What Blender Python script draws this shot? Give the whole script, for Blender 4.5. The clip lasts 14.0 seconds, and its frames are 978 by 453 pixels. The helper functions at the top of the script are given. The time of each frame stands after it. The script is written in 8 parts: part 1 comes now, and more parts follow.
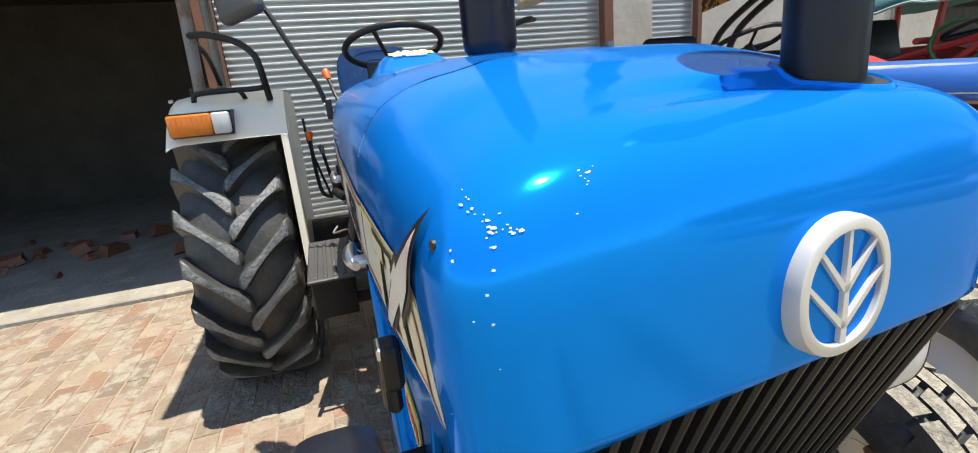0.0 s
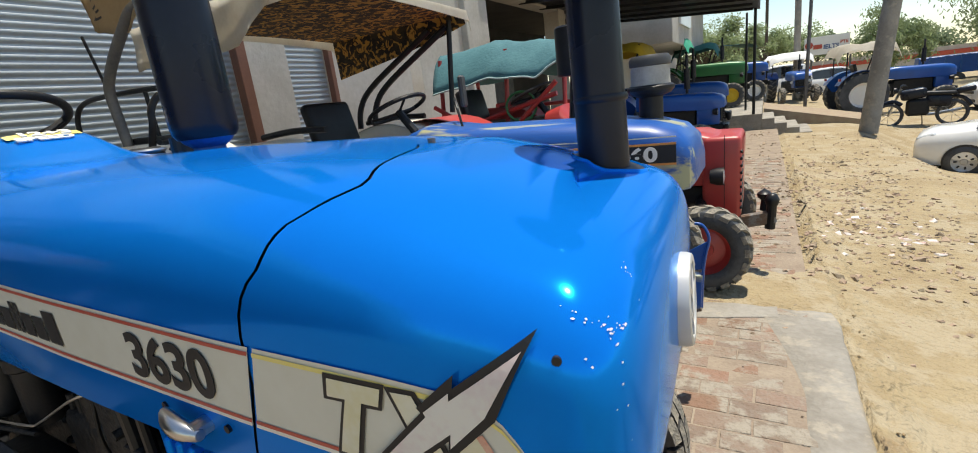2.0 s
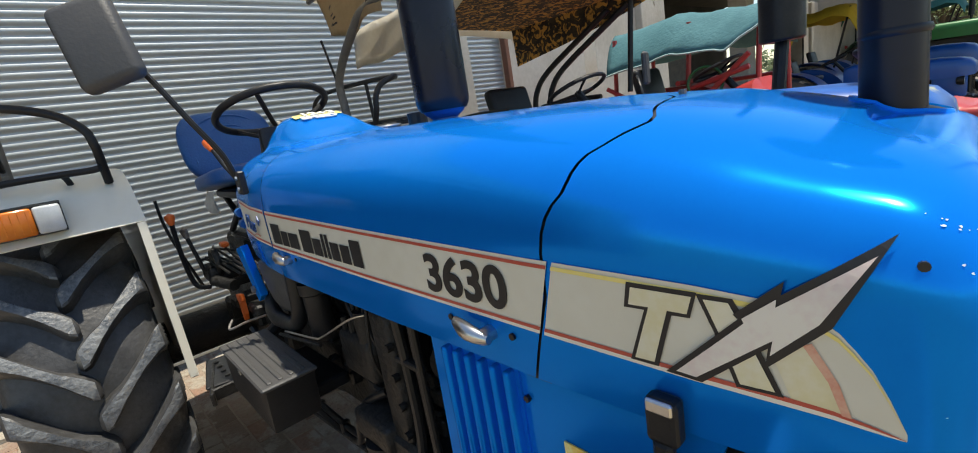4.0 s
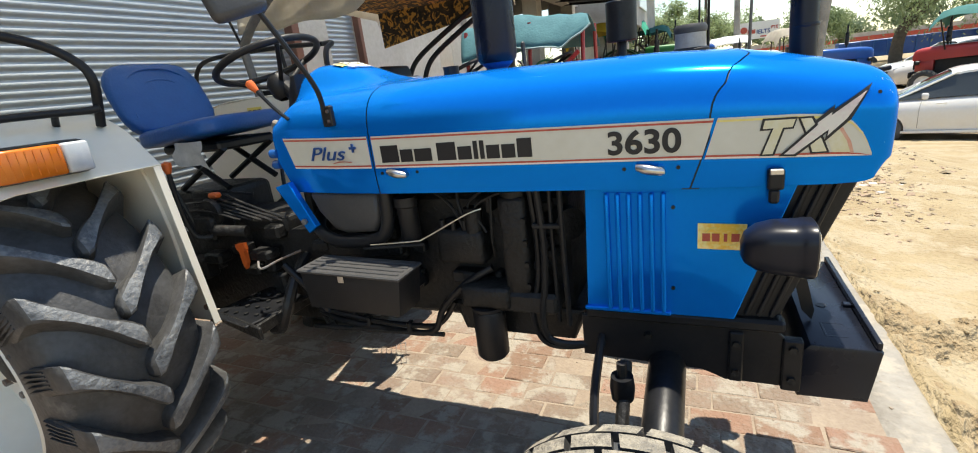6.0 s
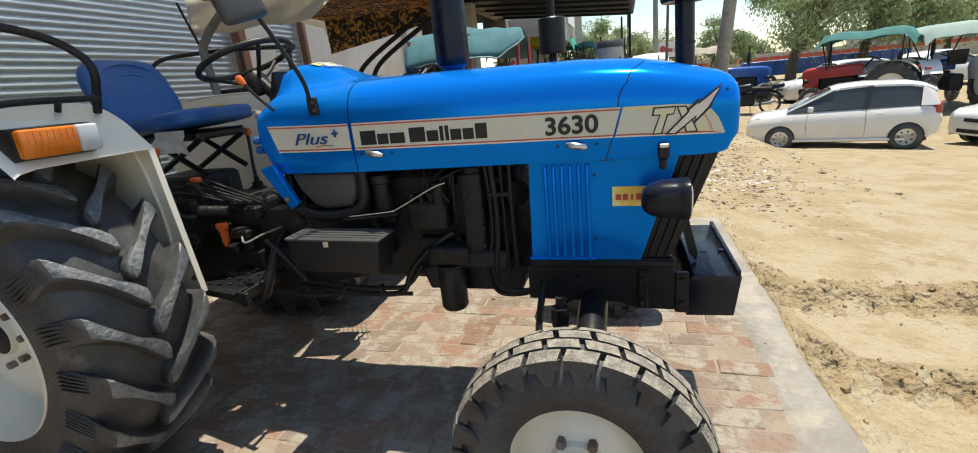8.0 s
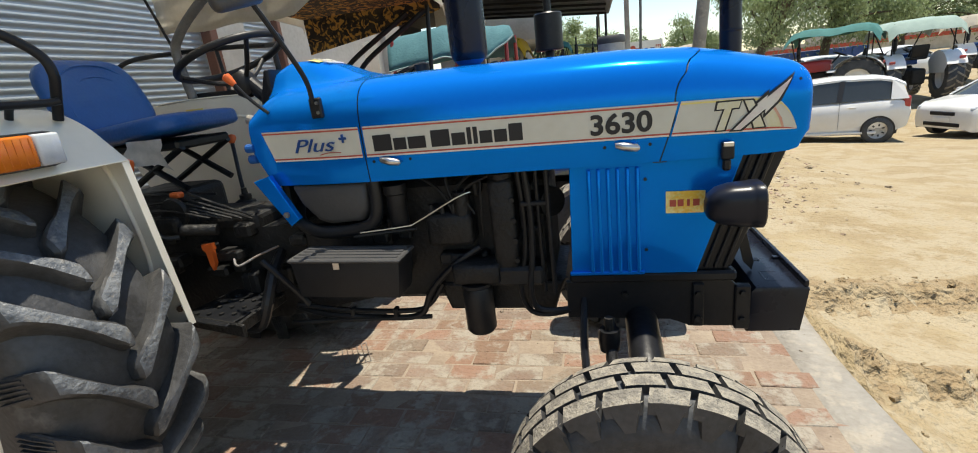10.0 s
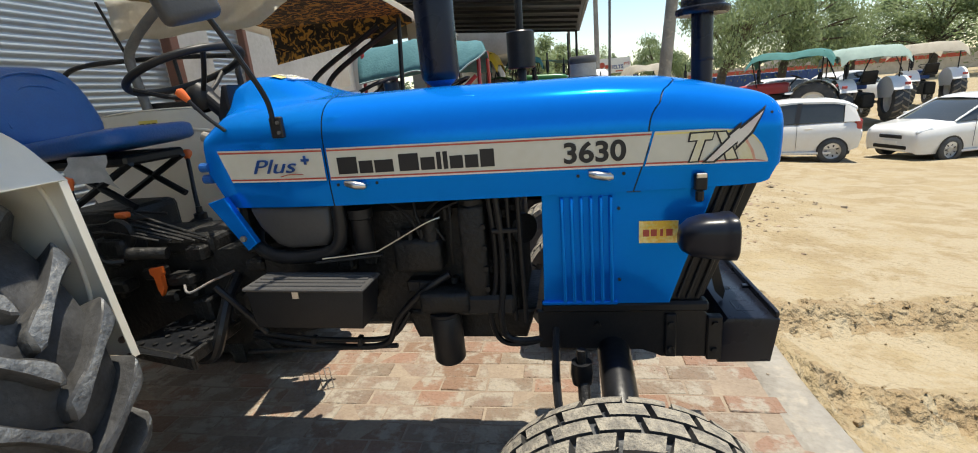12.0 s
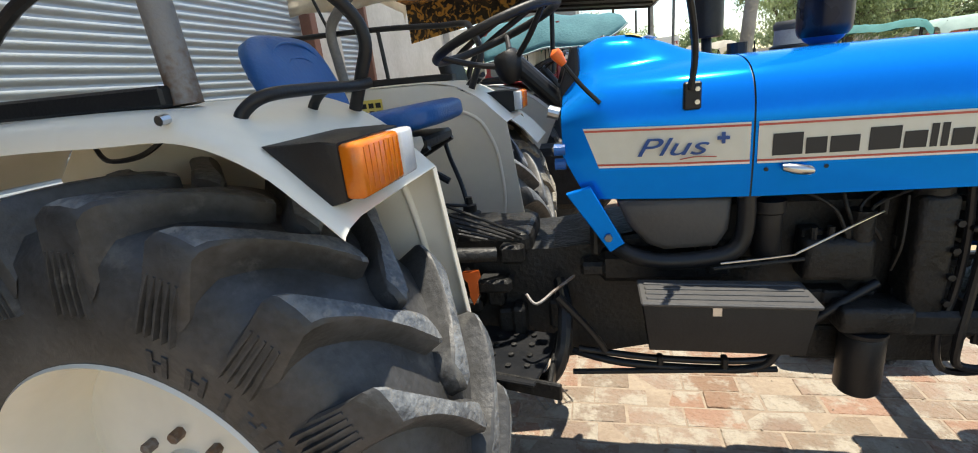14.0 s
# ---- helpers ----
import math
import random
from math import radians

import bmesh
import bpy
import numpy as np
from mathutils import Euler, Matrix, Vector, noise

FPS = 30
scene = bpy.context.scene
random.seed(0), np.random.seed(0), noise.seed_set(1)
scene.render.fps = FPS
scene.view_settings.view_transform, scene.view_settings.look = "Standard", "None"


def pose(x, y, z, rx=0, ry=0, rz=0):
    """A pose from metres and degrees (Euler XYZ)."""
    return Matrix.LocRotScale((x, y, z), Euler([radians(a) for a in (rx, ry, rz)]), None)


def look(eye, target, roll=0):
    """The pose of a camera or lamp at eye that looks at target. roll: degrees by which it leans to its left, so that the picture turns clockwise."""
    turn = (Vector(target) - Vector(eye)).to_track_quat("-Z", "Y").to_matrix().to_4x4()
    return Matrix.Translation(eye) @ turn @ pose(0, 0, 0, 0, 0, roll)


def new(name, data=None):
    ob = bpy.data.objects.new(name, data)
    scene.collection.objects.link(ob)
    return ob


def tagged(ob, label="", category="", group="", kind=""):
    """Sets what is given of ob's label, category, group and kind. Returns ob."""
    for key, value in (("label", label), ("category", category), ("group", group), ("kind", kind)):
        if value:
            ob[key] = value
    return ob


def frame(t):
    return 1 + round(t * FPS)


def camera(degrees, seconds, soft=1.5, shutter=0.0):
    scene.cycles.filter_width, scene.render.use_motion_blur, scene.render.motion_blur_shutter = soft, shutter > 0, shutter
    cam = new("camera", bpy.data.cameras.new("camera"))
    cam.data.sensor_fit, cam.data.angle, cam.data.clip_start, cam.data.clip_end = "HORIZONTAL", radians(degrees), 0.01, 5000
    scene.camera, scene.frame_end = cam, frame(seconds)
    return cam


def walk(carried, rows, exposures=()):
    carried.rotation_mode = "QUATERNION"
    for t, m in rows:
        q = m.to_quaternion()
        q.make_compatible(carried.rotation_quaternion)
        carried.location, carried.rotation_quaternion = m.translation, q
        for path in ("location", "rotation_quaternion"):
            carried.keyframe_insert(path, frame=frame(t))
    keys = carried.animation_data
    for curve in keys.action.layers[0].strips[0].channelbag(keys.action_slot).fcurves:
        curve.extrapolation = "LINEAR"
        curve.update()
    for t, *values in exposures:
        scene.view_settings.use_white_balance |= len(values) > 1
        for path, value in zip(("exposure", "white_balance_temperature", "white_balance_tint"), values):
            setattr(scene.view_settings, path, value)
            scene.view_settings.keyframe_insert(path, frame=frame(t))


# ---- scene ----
from mathutils.bvhtree import BVHTree

cam = camera(91.1, 14.0, soft=1.0)
PATH = [
    (0, (0.716, -0.351, 1.409), (-1.114, 0.234, 0.851), -5.2),
    (0.2, (0.675, -0.44, 1.429), (-1.035, 0.41, 0.835), -6.6),
    (0.5, (0.613, -0.484, 1.457), (-0.918, 0.654, 0.857), -4.5),
    (1, (0.549, -0.498, 1.486), (-0.749, 0.919, 0.933), -6.4),
    (1.5, (0.554, -0.552, 1.492), (-0.509, 1.057, 0.96), -7.7),
    (2, (0.565, -0.564, 1.493), (-0.422, 1.102, 0.994), -7.0),
    (2.5, (0.57, -0.527, 1.496), (-0.549, 1.067, 1.043), -7.8),
    (3, (0.571, -0.505, 1.487), (-0.684, 0.992, 1.056), -8.6),
    (3.5, (0.541, -0.54, 1.466), (-0.896, 0.777, 1.019), -9.4),
    (3.7, (0.526, -0.593, 1.465), (-0.956, 0.672, 1.014), -9.3),
    (5.8, (0.117, -1.496, 1.438), (-0.843, 0.163, 0.867), -7.8),
    (6, (0.104, -1.559, 1.441), (-0.691, 0.18, 0.854), -6.9),
    (6.5, (0.109, -1.668, 1.425), (-0.346, 0.178, 0.804), -3.9),
    (7, (0.194, -1.806, 1.405), (-0.325, 0.033, 0.814), -4.6),
    (7.5, (0.221, -1.91, 1.427), (-0.328, -0.086, 0.82), -5.6),
    (7.7, (0.199, -1.939, 1.41), (-0.359, -0.108, 0.831), -5.7),
    (9.8, (-0.078, -1.808, 1.408), (-0.487, 0.064, 0.833), -6.3),
    (10, (-0.09, -1.781, 1.407), (-0.541, 0.08, 0.83), -6.6),
    (10.5, (-0.123, -1.743, 1.402), (-0.59, 0.107, 0.804), -6.4),
    (11, (-0.119, -1.734, 1.432), (-0.577, 0.117, 0.828), -6.0),
    (11.5, (-0.083, -1.724, 1.441), (-0.459, 0.154, 0.862), -5.3),
    (12, (-0.098, -1.714, 1.441), (-0.427, 0.182, 0.896), -5.0),
    (12.5, (-0.217, -1.731, 1.446), (-0.61, 0.156, 0.912), -5.6),
    (13, (-0.515, -1.736, 1.435), (-0.846, 0.16, 0.892), -5.2),
    (13.5, (-0.884, -1.692, 1.454), (-1.179, 0.189, 0.844), -5.3),
    (14, (-1.198, -1.579, 1.475), (-1.653, 0.278, 0.888), -6.3),
]
walk(cam, [(t, look(e, g, r)) for t, e, g, r in PATH], exposures=((0, 0.88, 6950, 7), (0.5, 0.88, 6950, 7), (1, 0.54, 6950, 7), (2, 0.36, 6950, 7), (3.5, 0.4, 6950, 7), (6, 0.82, 6950, 7), (6.5, 0.55, 6950, 7), (7, 0.5, 6950, 7), (12, 0.52, 6950, 7), (13, 0.62, 6950, 7), (13.5, 0.78, 6950, 7), (14, 0.95, 6950, 7)))

# ---- world and sun ----
SUN_ELEV, SUN_AZ = 80.0, 52.0      # degrees above the ground, and from +x towards +y
world = bpy.data.worlds.new("sky")
scene.world = world
world.use_nodes = True
wn = world.node_tree.nodes
sky = wn.new("ShaderNodeTexSky")
sky.sky_type, sky.sun_disc = "NISHITA", False
sky.sun_elevation, sky.sun_rotation = radians(SUN_ELEV), radians(90 - SUN_AZ)
sky.air_density, sky.dust_density, sky.ozone_density = 1.0, 0.25, 1.0
wn["Background"].inputs["Strength"].default_value = 0.135
world.node_tree.links.new(sky.outputs[0], wn["Background"].inputs["Color"])
sun = new("sun", bpy.data.lights.new("sun", "SUN"))
sun.data.energy, sun.data.angle, sun.data.color = 5.0, radians(0.55), (1.0, 0.95, 0.87)
sd = Vector((math.cos(radians(SUN_AZ)) * math.cos(radians(SUN_ELEV)), math.sin(radians(SUN_AZ)) * math.cos(radians(SUN_ELEV)), math.sin(radians(SUN_ELEV))))
sun.matrix_world = look(sd * 60, (0, 0, 0))


# ---- materials ----
def mat(name, col, rough=0.5, metal=0.0, col2=None, scale=8.0, amount=0.5, bump=0.0, bscale=60.0, coat=0.0, spec=0.5, fine=None, trans=0.0, island=0.0, rnd=0.0, stretch=None, rough2=None, patch=None, placed=False, alt=None):
    """Procedural surface: two tones mixed by noise at two scales, fine relief, optional per-piece variation."""
    m = bpy.data.materials.new(name)
    m.use_nodes = True
    nt = m.node_tree
    N, L = nt.nodes, nt.links
    b = N["Principled BSDF"]
    b.inputs["Roughness"].default_value, b.inputs["Metallic"].default_value = rough, metal
    b.inputs["Coat Weight"].default_value, b.inputs["Coat Roughness"].default_value = coat, 0.04
    b.inputs["Specular IOR Level"].default_value = spec
    if trans:
        b.inputs["Transmission Weight"].default_value = trans
    tc = N.new("ShaderNodeTexCoord")
    vec = N.new("ShaderNodeNewGeometry").outputs["Position"] if placed else tc.outputs["Object"]
    if stretch:
        mp = N.new("ShaderNodeMapping")
        mp.inputs["Scale"].default_value = stretch
        L.new(vec, mp.inputs["Vector"])
        vec = mp.outputs["Vector"]
    col2 = col2 or tuple(c * 0.8 for c in col)
    n1 = N.new("ShaderNodeTexNoise")
    n1.inputs["Scale"].default_value, n1.inputs["Detail"].default_value = scale, 6.0
    n2 = N.new("ShaderNodeTexNoise")
    n2.inputs["Scale"].default_value, n2.inputs["Detail"].default_value = scale * 9, 4.0
    L.new(vec, n1.inputs["Vector"]), L.new(vec, n2.inputs["Vector"])
    ad = N.new("ShaderNodeMath")
    ad.operation = "MULTIPLY_ADD"
    ad.inputs[1].default_value, ad.inputs[2].default_value = 0.35, 0.0
    L.new(n2.outputs["Fac"], ad.inputs[0])
    ad2 = N.new("ShaderNodeMath")
    ad2.operation = "MULTIPLY_ADD"
    ad2.inputs[1].default_value = 0.75
    L.new(n1.outputs["Fac"], ad2.inputs[0]), L.new(ad.outputs[0], ad2.inputs[2])
    rp = N.new("ShaderNodeValToRGB")
    rp.color_ramp.elements[0].position, rp.color_ramp.elements[1].position = 0.55 - 0.3 * (1.05 - amount), 0.55 + 0.3 * (1.05 - amount)
    rp.color_ramp.elements[0].color, rp.color_ramp.elements[1].color = (*col, 1), (*col2, 1)
    L.new(ad2.outputs[0], rp.inputs["Fac"])
    out = rp.outputs["Color"]
    if island or rnd:
        src = N.new("ShaderNodeNewGeometry").outputs["Random Per Island"] if island else N.new("ShaderNodeObjectInfo").outputs["Random"]
        hs = N.new("ShaderNodeHueSaturation")
        mr = N.new("ShaderNodeMapRange")
        k = island or rnd
        mr.inputs["To Min"].default_value, mr.inputs["To Max"].default_value = 1 - k, 1 + k * 0.8
        L.new(src, mr.inputs["Value"]), L.new(mr.outputs[0], hs.inputs["Value"])
        mr2 = N.new("ShaderNodeMapRange")
        mr2.inputs["To Min"].default_value, mr2.inputs["To Max"].default_value = 0.5 + k * 0.04, 0.5 - k * 0.04
        L.new(src, mr2.inputs["Value"]), L.new(mr2.outputs[0], hs.inputs["Hue"])
        L.new(out, hs.inputs["Color"])
        out = hs.outputs["Color"]
        if alt:
            # some of the pieces are of another batch
            ar = N.new("ShaderNodeValToRGB")
            ar.color_ramp.interpolation = "CONSTANT"
            while len(ar.color_ramp.elements) < len(alt):
                ar.color_ramp.elements.new(0.5)
            for el, (pos, cc) in zip(ar.color_ramp.elements, alt):
                el.position, el.color = pos, (*cc, 1)
            fr = N.new("ShaderNodeMath")
            fr.operation = "FRACT"
            ml = N.new("ShaderNodeMath")
            ml.operation = "MULTIPLY"
            ml.inputs[1].default_value = 7.31
            L.new(src, ml.inputs[0]), L.new(ml.outputs[0], fr.inputs[0]), L.new(fr.outputs[0], ar.inputs["Fac"])
            am = N.new("ShaderNodeMixRGB")
            am.blend_type = "MULTIPLY"
            am.inputs["Fac"].default_value = 1.0
            L.new(out, am.inputs["Color1"]), L.new(ar.outputs["Color"], am.inputs["Color2"])
            out = am.outputs["Color"]
    if patch:
        # a third tone in irregular patches: colour, noise scale, how much of the surface
        n3 = N.new("ShaderNodeTexNoise")
        n3.inputs["Scale"].default_value, n3.inputs["Detail"].default_value, n3.inputs["Roughness"].default_value = patch[1], 7.0, 0.65
        L.new(vec, n3.inputs["Vector"])
        r3 = N.new("ShaderNodeValToRGB")
        r3.color_ramp.elements[0].position, r3.color_ramp.elements[1].position = 0.66 - 0.26 * patch[2], 0.74 - 0.26 * patch[2]
        L.new(n3.outputs["Fac"], r3.inputs["Fac"])
        mx = N.new("ShaderNodeMixRGB")
        mx.inputs["Color2"].default_value = (*patch[0], 1)
        L.new(r3.outputs["Color"], mx.inputs["Fac"]), L.new(out, mx.inputs["Color1"])
        out = mx.outputs["Color"]
    L.new(out, b.inputs["Base Color"])
    if rough2 is not None:
        mr = N.new("ShaderNodeMapRange")
        mr.inputs["From Min"].default_value, mr.inputs["From Max"].default_value = 0.35, 0.65
        mr.inputs["To Min"].default_value, mr.inputs["To Max"].default_value = rough, rough2
        L.new(n1.outputs["Fac"], mr.inputs["Value"]), L.new(mr.outputs[0], b.inputs["Roughness"])
    if bump:
        nb = N.new("ShaderNodeTexNoise")
        nb.inputs["Scale"].default_value, nb.inputs["Detail"].default_value = bscale, 5.0
        L.new(vec, nb.inputs["Vector"])
        bp = N.new("ShaderNodeBump")
        bp.inputs["Strength"].default_value, bp.inputs["Distance"].default_value = min(1.0, bump), 0.01 * max(1.0, bump)
        L.new(nb.outputs["Fac"], bp.inputs["Height"]), L.new(bp.outputs[0], b.inputs["Normal"])
    return m


M = {}
M["blue"] = mat("blue_paint", (0.0, 0.196, 0.74), 0.10, 0.42, (0.0, 0.182, 0.69), 3.0, 0.3, rough2=0.16, spec=0.04, coat=0.05)
M["blue"].node_tree.nodes["Principled BSDF"].inputs["Specular Tint"].default_value = (0.0, 0.6, 1.0, 1)
M["blue_old"] = mat("blue_worn", (0.004, 0.075, 0.34), 0.34, 0.0, (0.004, 0.06, 0.27), 4.0, 0.4, coat=0.2)
M["blue_dark"] = mat("blue_vinyl", (0.006, 0.075, 0.27), 0.42, 0.0, (0.008, 0.09, 0.32), 12.0, 0.4, bump=0.25, bscale=90)
M["cream"] = mat("cream_paint", (0.78, 0.74, 0.64), 0.35, 0.0, (0.71, 0.67, 0.57), 3.0, 0.4, coat=0.2)
M["rubber"] = mat("tyre_rubber", (0.026, 0.029, 0.033), 0.55, 0.0, (0.06, 0.064, 0.07), 5.0, 0.7, bump=0.35, bscale=70)
M["rubber_dust"] = mat("dusty_rubber", (0.17, 0.155, 0.13), 0.9, 0.0, (0.30, 0.27, 0.215), 38.0, 0.75, bump=0.9, bscale=110, patch=((0.10, 0.095, 0.085), 70.0, 0.30))
M["rubber_worn"] = mat("worn_rubber", (0.072, 0.080, 0.090), 0.42, 0.0, (0.175, 0.183, 0.188), 9.0, 0.75, bump=0.7, bscale=55, rough2=0.6, patch=((0.17, 0.165, 0.155), 42.0, 0.42))
M["rubber_flank"] = mat("rubber_flank", (0.026, 0.025, 0.024), 0.5, 0.0, (0.060, 0.060, 0.061), 7.0, 0.6, bump=0.25, bscale=60, patch=((0.10, 0.097, 0.09), 6.0, 0.25))
M["black"] = mat("black_paint", (0.007, 0.008, 0.010), 0.36, 0.0, (0.015, 0.015, 0.016), 9.0, 0.6, bump=0.12, bscale=40, spec=0.3)
M["gloss_black"] = mat("gloss_black", (0.006, 0.008, 0.014), 0.24, 0.0, (0.012, 0.014, 0.022), 6.0, 0.4, spec=0.28, rough2=0.34)
M["iron"] = mat("greasy_iron", (0.007, 0.007, 0.007), 0.42, 0.0, (0.019, 0.018, 0.017), 14.0, 0.6, bump=0.5, bscale=60, spec=0.32, rough2=0.6)
M["plastic"] = mat("black_plastic", (0.009, 0.009, 0.010), 0.45, 0.0, (0.015, 0.015, 0.016), 20.0, 0.4, bump=0.1, bscale=150, spec=0.32)
M["steel"] = mat("bright_steel", (0.6, 0.6, 0.6), 0.28, 1.0, (0.5, 0.49, 0.47), 15.0, 0.4)
M["rust"] = mat("rusty_tube", (0.14, 0.09, 0.06), 0.6, 0.3, (0.2, 0.19, 0.18), 10.0, 0.8, bump=0.3)
M["orange"] = mat("orange_plastic", (0.75, 0.14, 0.02), 0.4, 0.0, (0.6, 0.11, 0.02), 8.0, 0.3)
M["white"] = mat("white_paint", (0.78, 0.78, 0.76), 0.35, 0.0, (0.72, 0.71, 0.68), 3.0, 0.3, coat=0.3)
M["decal"] = mat("cream_decal", (0.66, 0.64, 0.54), 0.4, 0.0, (0.6, 0.57, 0.46), 4.0, 0.5)
M["red_line"] = mat("red_line", (0.42, 0.05, 0.03), 0.45, 0.0, (0.5, 0.1, 0.06), 12.0, 0.5)
M["yellow"] = mat("yellow_decal", (0.75, 0.6, 0.12), 0.4, 0.0, (0.8, 0.68, 0.25), 10.0, 0.5)
M["ink"] = mat("black_ink", (0.01, 0.01, 0.012), 0.5)
M["ink_blue"] = mat("blue_ink", (0.008, 0.06, 0.24), 0.45)
M["red"] = mat("red_paint", (0.42, 0.035, 0.03), 0.42, 0.0, (0.36, 0.04, 0.035), 5.0, 0.5, coat=0.2)
M["glass"] = mat("window_glass", (0.03, 0.035, 0.035), 0.06, 0.0, (0.04, 0.045, 0.045), 2.0, 0.3, spec=0.8)
M["lens"] = mat("lamp_glass", (0.75, 0.78, 0.8), 0.1, 0.0, (0.6, 0.63, 0.66), 30.0, 0.4, trans=0.3)
M["green"] = mat("green_paint", (0.02, 0.14, 0.03), 0.35, 0.0, (0.02, 0.11, 0.03), 5.0, 0.4)
M["teal"] = mat("teal_cloth", (0.03, 0.115, 0.135), 0.85, 0.0, (0.05, 0.155, 0.175), 6.0, 0.5, bump=0.5, bscale=40)
M["dteal"] = mat("green_cloth", (0.025, 0.12, 0.11), 0.85, 0.0, (0.04, 0.16, 0.15), 4.0, 0.5, bump=0.4, bscale=25)
M["green_cloth"] = mat("bright_green_cloth", (0.02, 0.24, 0.15), 0.8, 0.0, (0.03, 0.30, 0.19), 4.0, 0.5, bump=0.4, bscale=25)
M["ycloth"] = mat("yellow_cloth", (0.6, 0.42, 0.03), 0.85, 0.0, (0.5, 0.34, 0.03), 6.0, 0.5, bump=0.4, bscale=25)
M["canvas"] = mat("cream_canvas", (0.74, 0.71, 0.64), 0.85, 0.0, (0.64, 0.60, 0.52), 5.0, 0.5, bump=0.5, bscale=30)
M["canvas_tan"] = mat("tan_printed_canvas", (0.50, 0.40, 0.27), 0.85, 0.0, (0.42, 0.33, 0.22), 5.0, 0.5, bump=0.5, bscale=30)
M["camo"] = mat("camo_lining", (0.014, 0.012, 0.009), 0.85, 0.0, (0.05, 0.035, 0.018), 10.0, 0.8, bump=0.2, patch=((0.50, 0.26, 0.05), 13.0, 0.62))
for cn in M["camo"].node_tree.nodes:
    if cn.type == "TEX_NOISE" and cn.inputs["Scale"].default_value == 13.0:
        cn.inputs["Detail"].default_value, cn.inputs["Distortion"].default_value = 1.5, 1.6
M["concrete"] = mat("concrete", (0.285, 0.265, 0.23), 0.88, 0.0, (0.215, 0.195, 0.165), 3.0, 0.65, bump=0.9, bscale=30, patch=((0.33, 0.295, 0.24), 4.0, 0.5))
M["plaster"] = mat("plaster", (0.52, 0.49, 0.44), 0.85, 0.0, (0.42, 0.39, 0.34), 2.0, 0.6, bump=0.3, bscale=25)
M["shutter"] = mat("shutter_steel", (0.46, 0.49, 0.50), 0.42, 0.35, (0.38, 0.41, 0.42), 3.0, 0.5, stretch=(1, 1, 6))
M["brownrail"] = mat("brown_rail", (0.2, 0.085, 0.05), 0.6, 0.0, (0.15, 0.065, 0.04), 6.0, 0.5)
# near-black wall colour standing in for the shade of open interiors
M["dark"] = mat("shaded_interior", (0.05, 0.048, 0.045), 0.9, 0.0, (0.08, 0.075, 0.07), 2.0, 0.5)
BRICK = dict(placed=True, rough=0.92, col2=(0.225, 0.185, 0.145), scale=5.0, amount=0.7, bump=2.4, bscale=30, patch=((0.29, 0.255, 0.205), 5.0, 0.66), alt=((0.0, (1.0, 1.0, 1.0)), (0.36, (1.1, 0.92, 0.86)), (0.55, (0.88, 0.88, 0.89)), (0.7, (1.08, 1.12, 1.12)), (0.86, (0.98, 0.82, 0.74))))
M["brick"] = mat("paving_brick", (0.215, 0.152, 0.112), rnd=0.13, **BRICK)
M["brick_rest"] = mat("paving_brick_far", (0.215, 0.152, 0.112), island=0.13, **BRICK)
M["grout"] = mat("joint_dirt", (0.29, 0.235, 0.175), 0.95, 0.0, (0.21, 0.16, 0.12), 5.0, 0.6, bump=0.6)
M["sand"] = mat("sandy_earth", (0.335, 0.265, 0.155), 0.95, 0.0, (0.28, 0.212, 0.118), 1.6, 0.7, bump=4.0, bscale=26, patch=((0.35, 0.288, 0.188), 2.6, 0.7))
M["sand_dark"] = mat("turned_earth", (0.275, 0.198, 0.108), 0.95, 0.0, (0.33, 0.258, 0.155), 7.0, 0.7, bump=7.0, bscale=20)
M["rubble"] = mat("brick_rubble", (0.29, 0.205, 0.145), 0.95, 0.0, (0.34, 0.275, 0.19), 6.0, 0.6, bump=0.5, island=0.25)
M["leaf"] = mat("leaf_green", (0.20, 0.26, 0.12), 0.6, 0.0, (0.27, 0.33, 0.175), 1.5, 0.5, island=0.22)
M["leaf_far"] = mat("leaf_pale", (0.13, 0.18, 0.10), 0.7, 0.0, (0.17, 0.22, 0.13), 1.0, 0.5, island=0.25)
for leaf_mat, thin in ((M["leaf"], 0.58), (M["leaf_far"], 0.55), (M["canvas"], 0.65), (M["canvas_tan"], 0.6)):
    # thin leaves and cloth let some light through
    ln = leaf_mat.node_tree
    tl, ms = ln.nodes.new("ShaderNodeBsdfTranslucent"), ln.nodes.new("ShaderNodeMixShader")
    ms.inputs[0].default_value = thin
    pb, mo = ln.nodes["Principled BSDF"], ln.nodes["Material Output"]
    ln.links.new(pb.inputs["Base Color"].links[0].from_socket, tl.inputs["Color"])
    ln.links.new(pb.outputs[0], ms.inputs[1]), ln.links.new(tl.outputs[0], ms.inputs[2]), ln.links.new(ms.outputs[0], mo.inputs["Surface"])
M["bark"] = mat("bark", (0.11, 0.085, 0.06), 0.9, 0.0, (0.07, 0.055, 0.04), 8.0, 0.6, bump=0.8, bscale=20)


